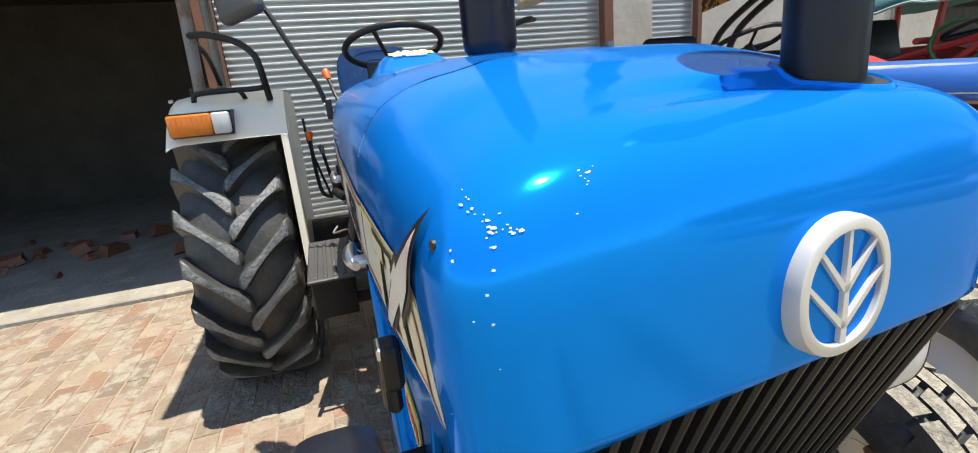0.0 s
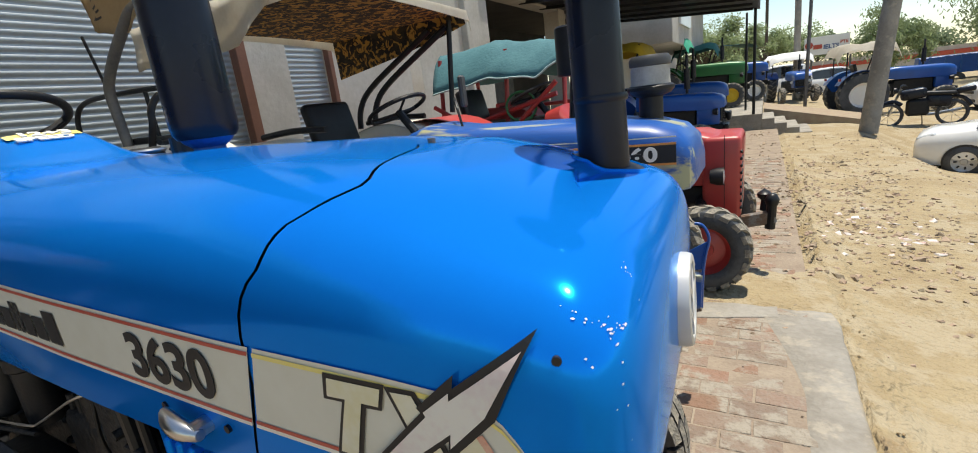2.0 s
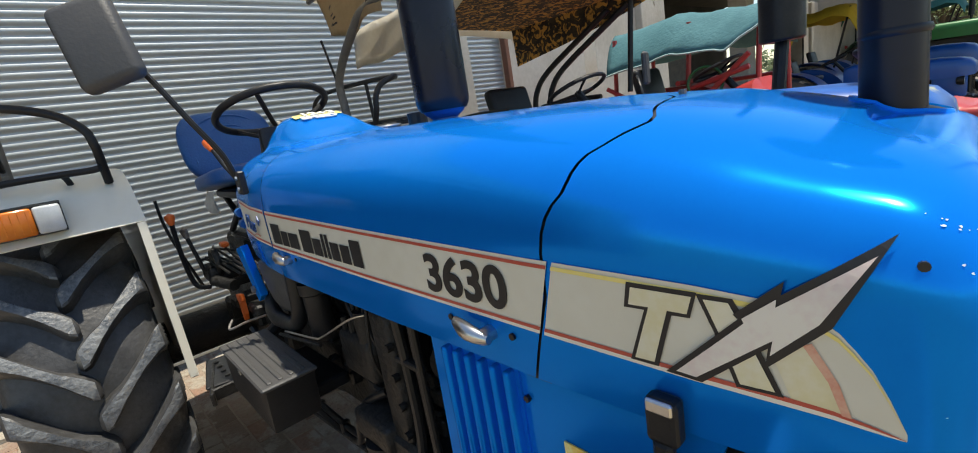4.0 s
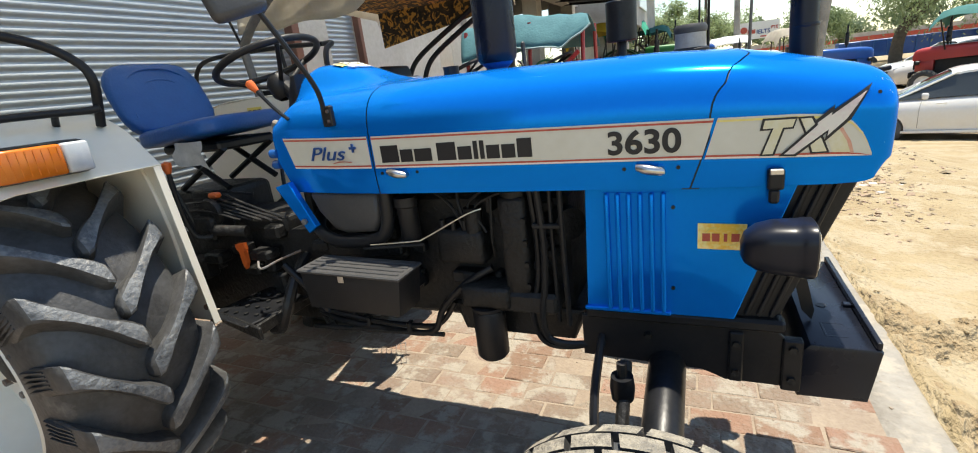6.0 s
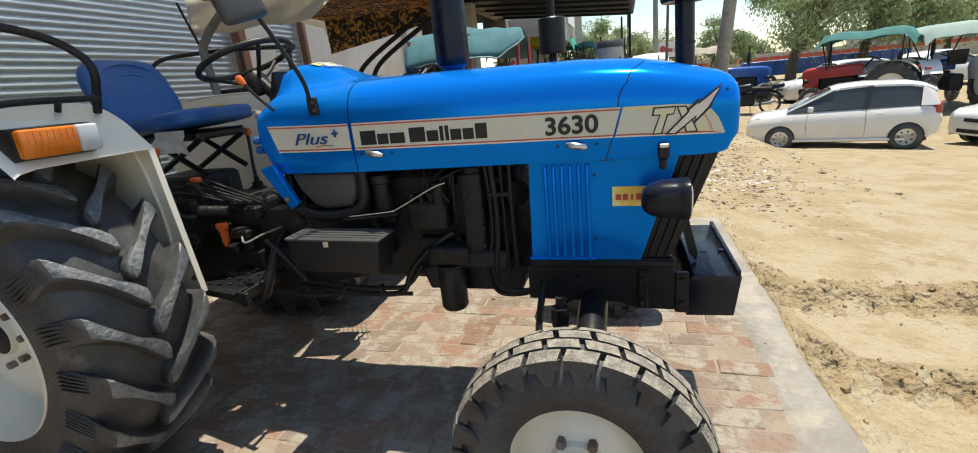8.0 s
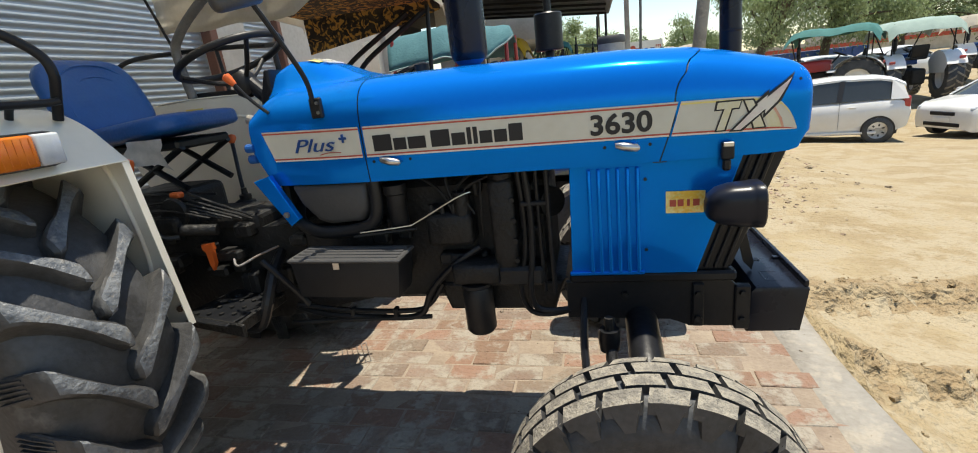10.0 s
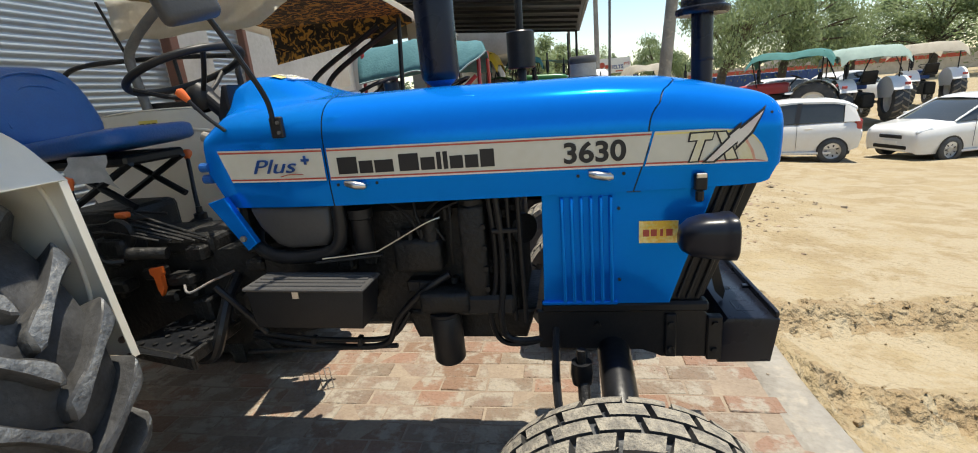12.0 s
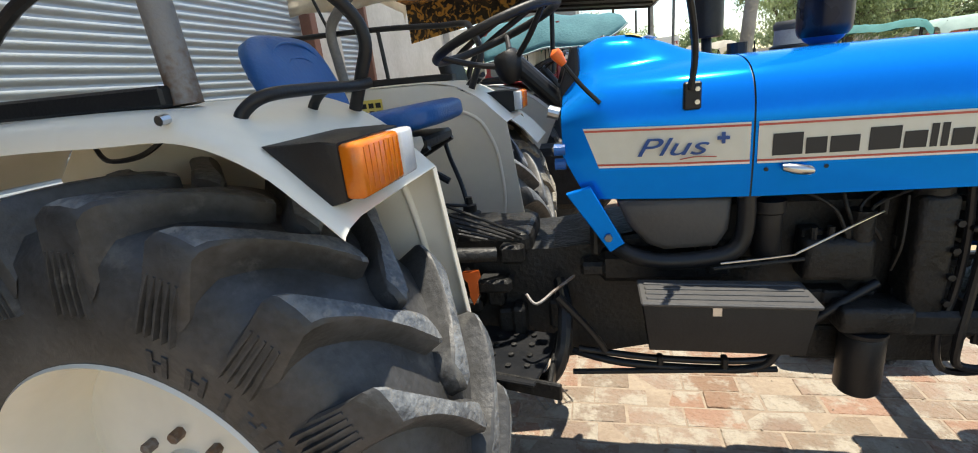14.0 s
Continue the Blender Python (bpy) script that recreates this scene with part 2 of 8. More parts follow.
# ---- mesh helpers ----
def part(name, bm, material, parent=None, label="", smooth=None):
    """Links a bmesh as one mesh object under a thing or a part."""
    bmesh.ops.recalc_face_normals(bm, faces=bm.faces[:])
    me = bpy.data.meshes.new(name)
    bm.to_mesh(me)
    bm.free()
    me.materials.append(M[material] if isinstance(material, str) else material)
    if smooth is not None:
        me.shade_smooth()
        me.set_sharp_from_angle(angle=radians(smooth))
    ob = new(name, me)
    ob.parent = parent
    if label:
        ob["label"] = label
    return ob


def empty(name, label, category, m=None, group="", kind=""):
    ob = new(name)
    ob.empty_display_size = 0.1
    if m is not None:
        ob.matrix_world = m
    return tagged(ob, label, category, group, kind)


def box(bm, c, s, bevel=0.0, rot=None, seg=1):
    """A box at c of size s, its edges rounded by bevel."""
    r = bmesh.ops.create_cube(bm, size=1.0)
    vs = r["verts"]
    m = Matrix.Translation(c) @ (Euler([radians(a) for a in rot]).to_matrix().to_4x4() if rot else Matrix()) @ Matrix.Diagonal((*s, 1))
    bmesh.ops.transform(bm, matrix=m, verts=vs)
    if bevel:
        es = list({e for v in vs for e in v.link_edges})
        bmesh.ops.bevel(bm, geom=es, offset=bevel, segments=seg, affect="EDGES", profile=0.5)
    return bm


def boxm(c, s, bevel=0.0, rot=None, seg=1):
    return box(bmesh.new(), c, s, bevel, rot, seg)


def rod(bm, a, b, r, r2=None, n=12, cap=True):
    """A round bar from a to b."""
    a, b = Vector(a), Vector(b)
    d = b - a
    q = d.to_track_quat("Z", "Y").to_matrix()
    rings = []
    for p, rr in ((a, r), (b, r if r2 is None else r2)):
        rings.append([bm.verts.new(p + q @ Vector((rr * math.cos(2 * math.pi * i / n), rr * math.sin(2 * math.pi * i / n), 0))) for i in range(n)])
    for i in range(n):
        bm.faces.new((rings[0][i], rings[0][(i + 1) % n], rings[1][(i + 1) % n], rings[1][i]))
    if cap:
        bm.faces.new(rings[0]), bm.faces.new(rings[1][::-1])
    return bm


def rodm(a, b, r, r2=None, n=12):
    return rod(bmesh.new(), a, b, r, r2, n)


def smooth_line(pts, k=6, closed=False):
    """Catmull-Rom points through pts."""
    P = [Vector(p) for p in pts]
    n = len(P)
    out = []
    for i in range(n if closed else n - 1):
        p0, p1, p2, p3 = (P[(i + j) % n] if closed else P[min(max(i + j, 0), n - 1)] for j in (-1, 0, 1, 2))
        for s in range(k):
            t = s / k
            out.append(0.5 * (2 * p1 + (p2 - p0) * t + (2 * p0 - 5 * p1 + 4 * p2 - p3) * t * t + (3 * p1 - p0 - 3 * p2 + p3) * t ** 3))
    if not closed:
        out.append(P[-1])
    return out


def tube(bm, pts, r, n=10, k=5, closed=False, raw=False):
    """A bent round tube along pts."""
    P = [Vector(p) for p in pts] if raw else smooth_line(pts, k, closed)
    rings = []
    up = None
    for i, p in enumerate(P):
        if closed:
            d = (P[(i + 1) % len(P)] - P[i - 1]).normalized()
        else:
            d = (P[min(i + 1, len(P) - 1)] - P[max(i - 1, 0)]).normalized()
        if up is None:
            up = d.orthogonal().normalized()
        up = (up - d * up.dot(d)).normalized()
        side = d.cross(up)
        rr = r[i] if isinstance(r, (list, tuple)) else r
        rings.append([bm.verts.new(p + rr * (math.cos(2 * math.pi * j / n) * up + math.sin(2 * math.pi * j / n) * side)) for j in range(n)])
    m = len(rings)
    if closed:
        best = min(range(n), key=lambda s: (rings[-1][0].co - rings[0][s].co).length)
    for i in range(m if closed else m - 1):
        A, B = rings[i], rings[(i + 1) % m]
        s = best if closed and i == m - 1 else 0
        for j in range(n):
            bm.faces.new((A[j], A[(j + 1) % n], B[(j + 1 + s) % n], B[(j + s) % n]))
    if not closed:
        bm.faces.new(rings[0][::-1]), bm.faces.new(rings[-1])
    return bm


def tubem(pts, r, n=10, k=5, closed=False, raw=False):
    return tube(bmesh.new(), pts, r, n, k, closed, raw)


def turn(bm, profile, m=None, n=32, closed=False):
    """A turned body: profile of (radius, height) swept round z, then moved by m."""
    rings = []
    for r, h in profile:
        if r < 1e-5:
            rings.append([bm.verts.new((0, 0, h))])
        else:
            rings.append([bm.verts.new((r * math.cos(2 * math.pi * i / n), r * math.sin(2 * math.pi * i / n), h)) for i in range(n)])
    pairs = list(zip(rings, rings[1:])) + ([(rings[-1], rings[0])] if closed else [])
    for A, B in pairs:
        for i in range(n):
            q = [A[i % len(A)], A[(i + 1) % len(A)], B[(i + 1) % len(B)], B[i % len(B)]]
            q = [v for j, v in enumerate(q) if v not in q[:j]]
            if len(q) > 2:
                bm.faces.new(q)
    if m is not None:
        bmesh.ops.transform(bm, matrix=m, verts=[v for R in rings for v in R])
    return bm


def turnm(profile, m=None, n=32, closed=False):
    return turn(bmesh.new(), profile, m, n, closed)


def prism(bm, poly, y0, y1, m=None, bevel=0.0):
    """A plate: polygon of (x, z) from y0 to y1."""
    A = [bm.verts.new((x, y0, z)) for x, z in poly]
    B = [bm.verts.new((x, y1, z)) for x, z in poly]
    fs = [bm.faces.new(A), bm.faces.new(B[::-1])]
    n = len(poly)
    for i in range(n):
        fs.append(bm.faces.new((A[i], B[i], B[(i + 1) % n], A[(i + 1) % n])))
    if bevel:
        es = list({e for f in fs[:2] for e in f.edges})
        bmesh.ops.bevel(bm, geom=es, offset=bevel, segments=2, affect="EDGES", profile=0.5)
    if m is not None:
        bmesh.ops.transform(bm, matrix=m, verts=bm.verts[:])
    return bm


def prismm(poly, y0, y1, m=None, bevel=0.0):
    return prism(bmesh.new(), poly, y0, y1, m, bevel)


def grid(bm, rows, closed=False):
    """A skin over rows of points."""
    V = [[bm.verts.new(p) for p in r] for r in rows]
    for A, B in zip(V, V[1:]):
        n = len(A)
        for i in range(n if closed else n - 1):
            bm.faces.new((A[i], A[(i + 1) % n], B[(i + 1) % n], B[i]))
    return V


def gridm(rows, thick=0.0, closed=False):
    bm = bmesh.new()
    grid(bm, rows, closed)
    if thick:
        bmesh.ops.recalc_face_normals(bm, faces=bm.faces[:])
        bmesh.ops.solidify(bm, geom=bm.faces[:], thickness=thick)
    return bm


def lettering(text, size, m, material, parent, name="lettering", depth=0.0015, shear=0.0, bold=0.0, label="", wrap=None):
    """Raised letters in the built-in font, lying in the x-y plane of m, or laid on the surface y = wrap(x, z)."""
    cu = bpy.data.curves.new(name, "FONT")
    cu.body, cu.size, cu.extrude, cu.shear, cu.offset = text, size, depth, shear, bold
    tmp = new("letter_curve", cu)
    me = bpy.data.meshes.new_from_object(tmp.evaluated_get(bpy.context.evaluated_depsgraph_get()))
    bpy.data.objects.remove(tmp)
    me.transform(m)
    if wrap:
        ym = sum(v.co.y for v in me.vertices) / len(me.vertices)
        for v in me.vertices:
            v.co.y = wrap(v.co.x, v.co.z) - (0.0008 if v.co.y < ym else 0.0)
    me.materials.clear()
    me.materials.append(M[material])
    ob = new(name, me)
    ob.parent = parent
    if label:
        ob["label"] = label
    return ob


# ---- ground, apron, shops ----
def lot_level(x, y):
    """The lot falls away from the apron."""
    u = max(0.0, min((x - 2.4) / 1.45, 1.0))
    return -0.12 - 0.05 * max(0.0, min(x - 1.0, 7.0)) - (0.068 * max(0.0, min(y - 3.0, 9.5)) - 0.16 * max(0.0, min(y - 12.8, 3.2))) * u * u * (3 - 2 * u)


def lot_height(x, y):
    near = 1 if abs(y) < 30 else 0
    return lot_level(x, y) + 0.03 * near * noise.noise(Vector((x * 0.6, y * 0.6, 0.3))) + 0.02 * near * noise.noise(Vector((x * 2.2, y * 2.2, 4.0)))


def churned(x, y):
    """How churned the earth is: two wheel ridges run out from the apron, and the edge strip is broken."""
    a = math.exp(-((y - 0.35 - 0.02 * x) / 0.13) ** 2) + math.exp(-((y - 1.22 - 0.12 * (x - 1)) / 0.24) ** 2) + 0.7 * math.exp(-((y + 0.75 - 0.1 * x) / 0.2) ** 2)
    return min(1.0, a * max(0.0, min(1.0, (3.8 - x) / 1.5)) + 0.5 * math.exp(-((x - 1.05) / 0.12) ** 2))


def lot_surface(x, y):
    z = lot_height(x, y)
    if 0.98 < x < 6.5 and -3 < y < 9:
        c = churned(x, y)
        z += 0.012 * noise.noise(Vector((x * 2.0, y * 4.0, 9))) + (0.005 + 0.03 * c) * noise.noise(Vector((x * 5, y * 12, 1))) + 0.13 * c * (0.3 - abs(noise.noise(Vector((x * 8, y * 11, 3))))) + 0.02 * c * noise.noise(Vector((x * 30, y * 30, 3))) + 0.02 * c
        # each wheel ridge has a crumbled scarp, and falls off gently behind it
        fade = max(0.0, min(1.0, (4.2 - x) / 1.6))
        for y0 in (0.30 + 0.02 * x, 1.14 + 0.12 * (x - 1)):
            v = y - y0 + 0.11 * noise.noise(Vector((x * 3.1, y0 * 5, 6))) + 0.05 * noise.noise(Vector((x * 11, y * 3, 8)))
            z += 0.075 * fade * (max(0.0, min(1.0, v / 0.09)) - max(0.0, min(1.0, (v - 0.15) / 0.6)))
        z += 0.012 * fade * min(0.0, 0.16 - abs(noise.noise(Vector((x * 4.5 + y, y * 13, 11)))))
        if x < 1.25:
            z += (0.085 + 0.03 * noise.noise(Vector((x * 3, y * 2.5, 7)))) * (1.25 - x) / 0.27
    return z


def ground_sheet():
    bm = bmesh.new()
    xs = [-400, -120, -40, -12, -5, 0.6, 0.93] + [0.99 + 0.035 * i for i in range(80)] + [3.85 + 0.12 * i for i in range(20)] + [6.4 + 0.35 * i for i in range(18)] + [14, 18, 24, 40, 90, 220, 500]
    ys = [-400, -120, -40, -15, -8, -5] + [-3.0 + 0.14 * i for i in range(14)] + [-1.05 + 0.04 * i for i in range(98)] + [2.95 + 0.12 * i for i in range(44)] + [8.4 + 0.4 * i for i in range(26)] + [19, 22, 27, 35, 60, 120, 260, 500]
    rows = []
    for x in xs:
        row = []
        for y in ys:
            row.append((x, y, -0.16 if x < 0.95 else lot_surface(x, y)))
        rows.append(row)
    grid(bm, rows)
    ob = part("ground", bm, "sand", smooth=180)
    ob.data.materials.append(M["sand_dark"])
    for f in ob.data.polygons:
        c = f.center
        if 0.98 < c.x < 4 and -2 < c.y < 3.5:
            f.material_index = 1 if churned(c.x, c.y) + 0.7 * noise.noise(Vector((c.x * 7, c.y * 9, 2))) > 0.72 else 0
    return tagged(ob, "pale sandy earth lot with ruts and dry clods", "ground", kind="structure")


ground_sheet()
ROWY = 0.122
APRON = tagged(part("apron", boxm((-1.45, 4.4, -0.0758), (4.62, 22.0, 0.15)), "grout"), "brick-paved apron in front of the shops, worn and dusty", "pavement", kind="structure")
def kerb_strip():
    """Cement strip with an uneven, broken outer edge."""
    bm = bmesh.new()
    rows = []
    for i in range(96):
        y = -6.6 + 0.1 * i
        bend = max(0.0, y - 2.4)
        e = 0.982 + 0.03 * noise.noise(Vector((0, y * 1.3, 2))) + 0.014 * noise.noise(Vector((0, y * 6, 5))) - 0.19 * bend ** 2
        b = 0.765 + 0.02 * noise.noise(Vector((3, y * 1.1, 2))) - 0.17 * min(1.0, max(0.0, (y - 1.8) / 0.8)) ** 1.2
        dz = 0.004 * noise.noise(Vector((1, y * 1.5, 0)))
        rows.append([(b - 0.02, y, -0.02), (b, y, 0.003 + dz), ((b + e) / 2, y, 0.006 + dz), (e - 0.015, y, 0.003 + dz), (e, y, -0.012 + dz), (e + 0.012, y, -0.2)])
    rows.append([(x, 2.91, -0.2) for x, y, z in rows[-1]])
    grid(bm, rows)
    # the strip turns across the end of the paving
    rows = []
    for i in range(28):
        x = -0.55 + 0.045 * i
        y0 = 2.43 + 0.27 * x + 0.025 * noise.noise(Vector((x * 4, 0, 3)))
        y1 = 2.72 + 0.12 * x + 0.03 * noise.noise(Vector((x * 3, 5, 1)))
        rows.append([(x, y0 - 0.01, -0.02), (x, y0, 0.007), (x, (y0 + y1) / 2, 0.010), (x, y1 - 0.02, 0.008), (x, y1, -0.02)])
    grid(bm, rows)
    return part("kerb", bm, "concrete", smooth=50)


KERB = tagged(kerb_strip(), "grey cement edging strip of the brick apron", "kerb", kind="structure")


def drift():
    """Thin drift of sand over the end of the near paving."""
    rows = []
    for i in range(42):
        x = -0.2 + 0.036 * i
        row = []
        for j in range(40):
            y = 2.66 + 0.026 * j
            e = min(1.0, (y - 2.66) / 0.12, (3.6 - y) / 0.3, (x + 0.2) / 0.2)
            slope = 0.9 * max(0.0, x - 0.97)
            row.append((x, y, -0.012 - slope + 0.032 * max(0.0, e) * (0.75 + 0.5 * noise.noise(Vector((x * 2.2, y * 2.2, 1)))) + 0.006 * noise.noise(Vector((x * 11, y * 11, 2)))))
        rows.append(row)
    return tagged(part("sand_drift", gridm(rows), "sand", smooth=180), "thin sand drift over the paving by the red tractor", "sand", kind="structure")


drift()

# shop row: wall with shutters at the back of the apron
WX = -3.5
SHOP = empty("shop_row", "plastered row of shops with steel roller shutters", "building", kind="structure")


def shutter(y0, y1, z0, z1, name="shutter"):
    rows = []
    pitch = 0.050
    n = int((z1 - z0) / pitch)
    for i in range(n):
        for f, d in ((0.0, 0.0), (0.14, 0.008), (0.4, 0.014), (0.68, 0.010), (0.88, 0.0)):
            z = z0 + (i + f) * pitch
            rows.append([(WX - 0.06 + d, y0, z), (WX - 0.06 + d, y1, z)])
    rows.append([(WX - 0.06, y0, z0 + n * pitch), (WX - 0.06, y1, z0 + n * pitch)])
    return part(name, gridm(rows), "shutter", SHOP, "ribbed grey steel roller shutter", smooth=50)


def wall_piece(y0, y1, z0=0.0, z1=4.2, x=None, t=0.25, material="plaster", name="wall"):
    return part(name, boxm(((WX if x is None else x) - t / 2, (y0 + y1) / 2, (z0 + z1) / 2), (t, y1 - y0, z1 - z0), 0.008), material, SHOP)


shutter(-0.95, 2.28, 0.05, 3.0)
part("rail", boxm((WX, -1.02, 1.6), (0.1, 0.13, 3.2), 0.006), "brownrail", SHOP, "brown-painted steel shutter rail")
part("rail", boxm((WX + 0.002, 2.33, 1.6), (0.1, 0.1, 3.2), 0.006), "brownrail", SHOP, "brown-painted steel shutter rail")
wall_piece(2.38, 2.85)
shutter(2.85, 3.35, 0.05, 3.0)
part("rail", boxm((WX + 0.002, 3.38, 1.6), (0.08, 0.06, 3.2), 0.006), "brownrail", SHOP)
wall_piece(3.42, 6.2)
wall_piece(-0.95, 3.42, 3.02, 4.2, name="lintel")
wall_piece(-6.2, -1.1, 3.1, 4.2, name="lintel")
wall_piece(-8.5, -6.2)
# open garage; the shade inside is put into its near-black walls and roof
GAR = empty("garage", "open dark garage with a raised cement floor", "garage", kind="structure")
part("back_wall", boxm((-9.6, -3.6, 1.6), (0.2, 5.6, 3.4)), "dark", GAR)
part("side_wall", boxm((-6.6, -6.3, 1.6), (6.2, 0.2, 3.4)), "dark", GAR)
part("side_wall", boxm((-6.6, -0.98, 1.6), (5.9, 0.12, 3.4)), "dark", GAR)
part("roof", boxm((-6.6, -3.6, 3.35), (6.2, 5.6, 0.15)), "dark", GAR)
part("floor", boxm((-6.55, -3.6, -0.02), (6.0, 5.2, 0.12), 0.01), "concrete", GAR, "raised grey cement floor")


# ---- the blue tractor ----
TR = empty("tractor", "blue farm tractor with cream mudguards, parked on a brick apron", "tractor")
HZB, X0 = 1.128, 0.382         # lower edge of the bonnet; where the nose begins to round


def lerp_table(tab, x):
    if x <= tab[0][0]:
        return tab[0][1]
    for (a, b), (c, d) in zip(tab, tab[1:]):
        if x <= c:
            return b + (d - b) * (x - a) / (c - a)
    return tab[-1][1]


W_TAB = [(-1.30, 0.262), (-1.2, 0.278), (-1.0, 0.308), (-0.8, 0.323), (-0.3, 0.327), (0.1, 0.324), (0.3, 0.316), (0.4, 0.308)]
T_TAB = [(-1.3, 1.462), (-0.85, 1.468), (-0.5, 1.466), (0.0, 1.456), (0.2, 1.441), (0.3, 1.421), (0.36, 1.405), (0.41, 1.395), (0.49, 1.387)]
BOX = 3.89           # how boxy the cross-section is


def plan_y(x):
    return lerp_table(W_TAB, x)


def hood_point(x, y, nx, k):
    """A point of the bonnet's skin over the outline point (x, y); k = 0 at the lower edge, 1 where the side ends, 2 on the ridge."""
    zt = lerp_table(T_TAB, x)
    zm = 1.25 + 0.009 * nx
    if k <= 1:
        zb = HZB + 0.022 * nx
        z = zb + (zm - zb) * k
        a = 0.022 * (1 - k) ** 2
        b = a + 0.27 * nx * max(0.0, 1 - k / 0.34) ** 0.8
    else:
        th = (k - 1) * math.pi / 2
        n = BOX - 0.86 * nx
        z = zm + (zt - zm) * math.sin(th) ** (2 / n)
        a = b = 1 - math.cos(th) ** (2 / n)
    px = X0 + (x - X0) * (1 - b) if x > X0 else x
    return Vector((px, y * (1 - a), z))


KS = [0, 0.08, 0.16, 0.24, 0.30, 0.34, 0.4, 0.6, 0.85] + [1 + 0.05 * i for i in range(13)] + [1 + math.acos((0.74 - 0.055 * i) ** 2.1) * 2 / math.pi for i in range(13)] + [2.0]


def seam_x(k):
    """Where the joint between bonnet and nose panel runs: slanted on the side, stepped on top."""
    if k <= 1:
        return 0.088 + 0.04 * k
    f = math.cos((k - 1) * math.pi / 2) ** (2 / BOX)
    return lerp_table([(0.0, 0.132), (0.03, 0.138), (0.09, 0.157), (0.28, 0.174), (0.47, 0.191), (0.58, 0.207), (0.63, 0.217), (0.67, 0.2155), (0.72, 0.21), (0.79, 0.199), (0.84, 0.187), (0.875, 0.174), (0.92, 0.166), (0.957, 0.161), (1.0, 0.128)], f)


FAR = 0.795          # the bonnet's left half is this much narrower: its middle lies a little to the right of y = 0


def across(p, side):
    """A point of the right half, or its mirror point; the nose stands slightly askew."""
    y = -p.y if side < 0 else p.y * FAR
    u = min(1.0, max(0.0, p.x / 0.45))
    return (p.x - 0.0624 * (y + 0.3) * u * u * (3 - 2 * u), y, p.z)


def skin(xa, xb, n, side):
    """Rows along the bonnet's side from lower edge to ridge; xa, xb are functions of k."""
    rows = []
    for k in KS:
        row = []
        for i in range(n + 1):
            x = xa(k) + (xb(k) - xa(k)) * i / n
            p = hood_point(x, plan_y(x), 0.0, k)
            row.append(across(p, side))
        rows.append(row)
    return rows


NOSE = 0.5044


def nose_outline(n):
    """Outline of the nose from the side round to the middle: x, y, and how far it faces forwards."""
    out = []
    w = plan_y(X0)
    for i in range(n + 1):
        th = math.pi / 2 * i / n
        x = X0 + (NOSE - X0) * math.sin(th) ** (2 / 6.36)
        y = w * math.cos(th) ** (2 / 6.36)
        out.append((x, y, min(1.0, ((x - X0) / (NOSE - X0)) ** 2)))
    return out


def build_hood():
    bm = bmesh.new()
    for side in (-1, 1):
        grid(bm, skin(lambda k: -0.832, lambda k: seam_x(k) - 0.0022, 26, side))
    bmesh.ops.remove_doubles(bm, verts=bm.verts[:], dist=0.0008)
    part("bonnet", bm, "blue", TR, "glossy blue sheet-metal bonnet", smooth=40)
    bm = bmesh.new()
    for side in (-1, 1):
        rows = []
        for k in KS:
            row = []
            for i in range(9):
                x = seam_x(k) + 0.0022 + (X0 - seam_x(k) - 0.0022) * i / 8
                p = hood_point(x, plan_y(x), 0.0, k)
                row.append(across(p, side))
            for x, y, nx in nose_outline(28)[1:]:
                p = hood_point(x, y, nx, k)
                row.append(across(p, side))
            rows.append(row)
        grid(bm, rows)
    bmesh.ops.remove_doubles(bm, verts=bm.verts[:], dist=0.0008)
    nose_skin = BVHTree.FromBMesh(bm)
    part("nose_panel", bm, "blue", TR, "rounded blue front panel with chipped paint", smooth=60)
    # dark lining just under the joints
    for xa, xb in ((lambda k: seam_x(k) - 0.02, lambda k: seam_x(k) + 0.02), (lambda k: -0.86, lambda k: -0.81)):
        bm = bmesh.new()
        for side in (-1, 1):
            grid(bm, [[Vector(p) - Vector((0, side * 0.004, 0.004)) for p in r] for r in skin(xa, xb, 2, side)])
        part("seam_strip", bm, "ink", TR)
    # instrument cowl with its hump
    bm = bmesh.new()
    for side in (-1, 1):
        rows = []
        for k in KS:
            row = []
            for i in range(27):
                u = i / 26
                xb = -1.292 + 0.06 * max(0.0, 1 - k)
                x = xb + (-0.8365 - xb) * u
                p = hood_point(x, plan_y(x), 0.0, k)
                h = lerp_table([(-1.29, 0.0), (-1.27, 0.045), (-1.24, 0.078), (-1.18, 0.092), (-1.1, 0.088), (-1.02, 0.062), (-0.95, 0.03), (-0.88, 0.008), (-0.84, 0.0)], x)
                p.z += h * math.exp(-(((p.y - 0.012 * side) / 0.150) ** 6)) * (1 if k > 1 else 0)
                if x < -1.17:
                    p.z -= 0.10 * ((-1.17 - x) / 0.12) ** 2 * max(0.0, k - 1) * (1 - 0.75 * math.exp(-((p.y / 0.155) ** 6)))
                row.append(across(p, side))
            rows.append(row)
        grid(bm, rows)
    bmesh.ops.remove_doubles(bm, verts=bm.verts[:], dist=0.0008)
    part("cowl", bm, "blue", TR, "blue instrument cowl with a raised hump", smooth=50)
    return nose_skin


SKIN = build_hood()


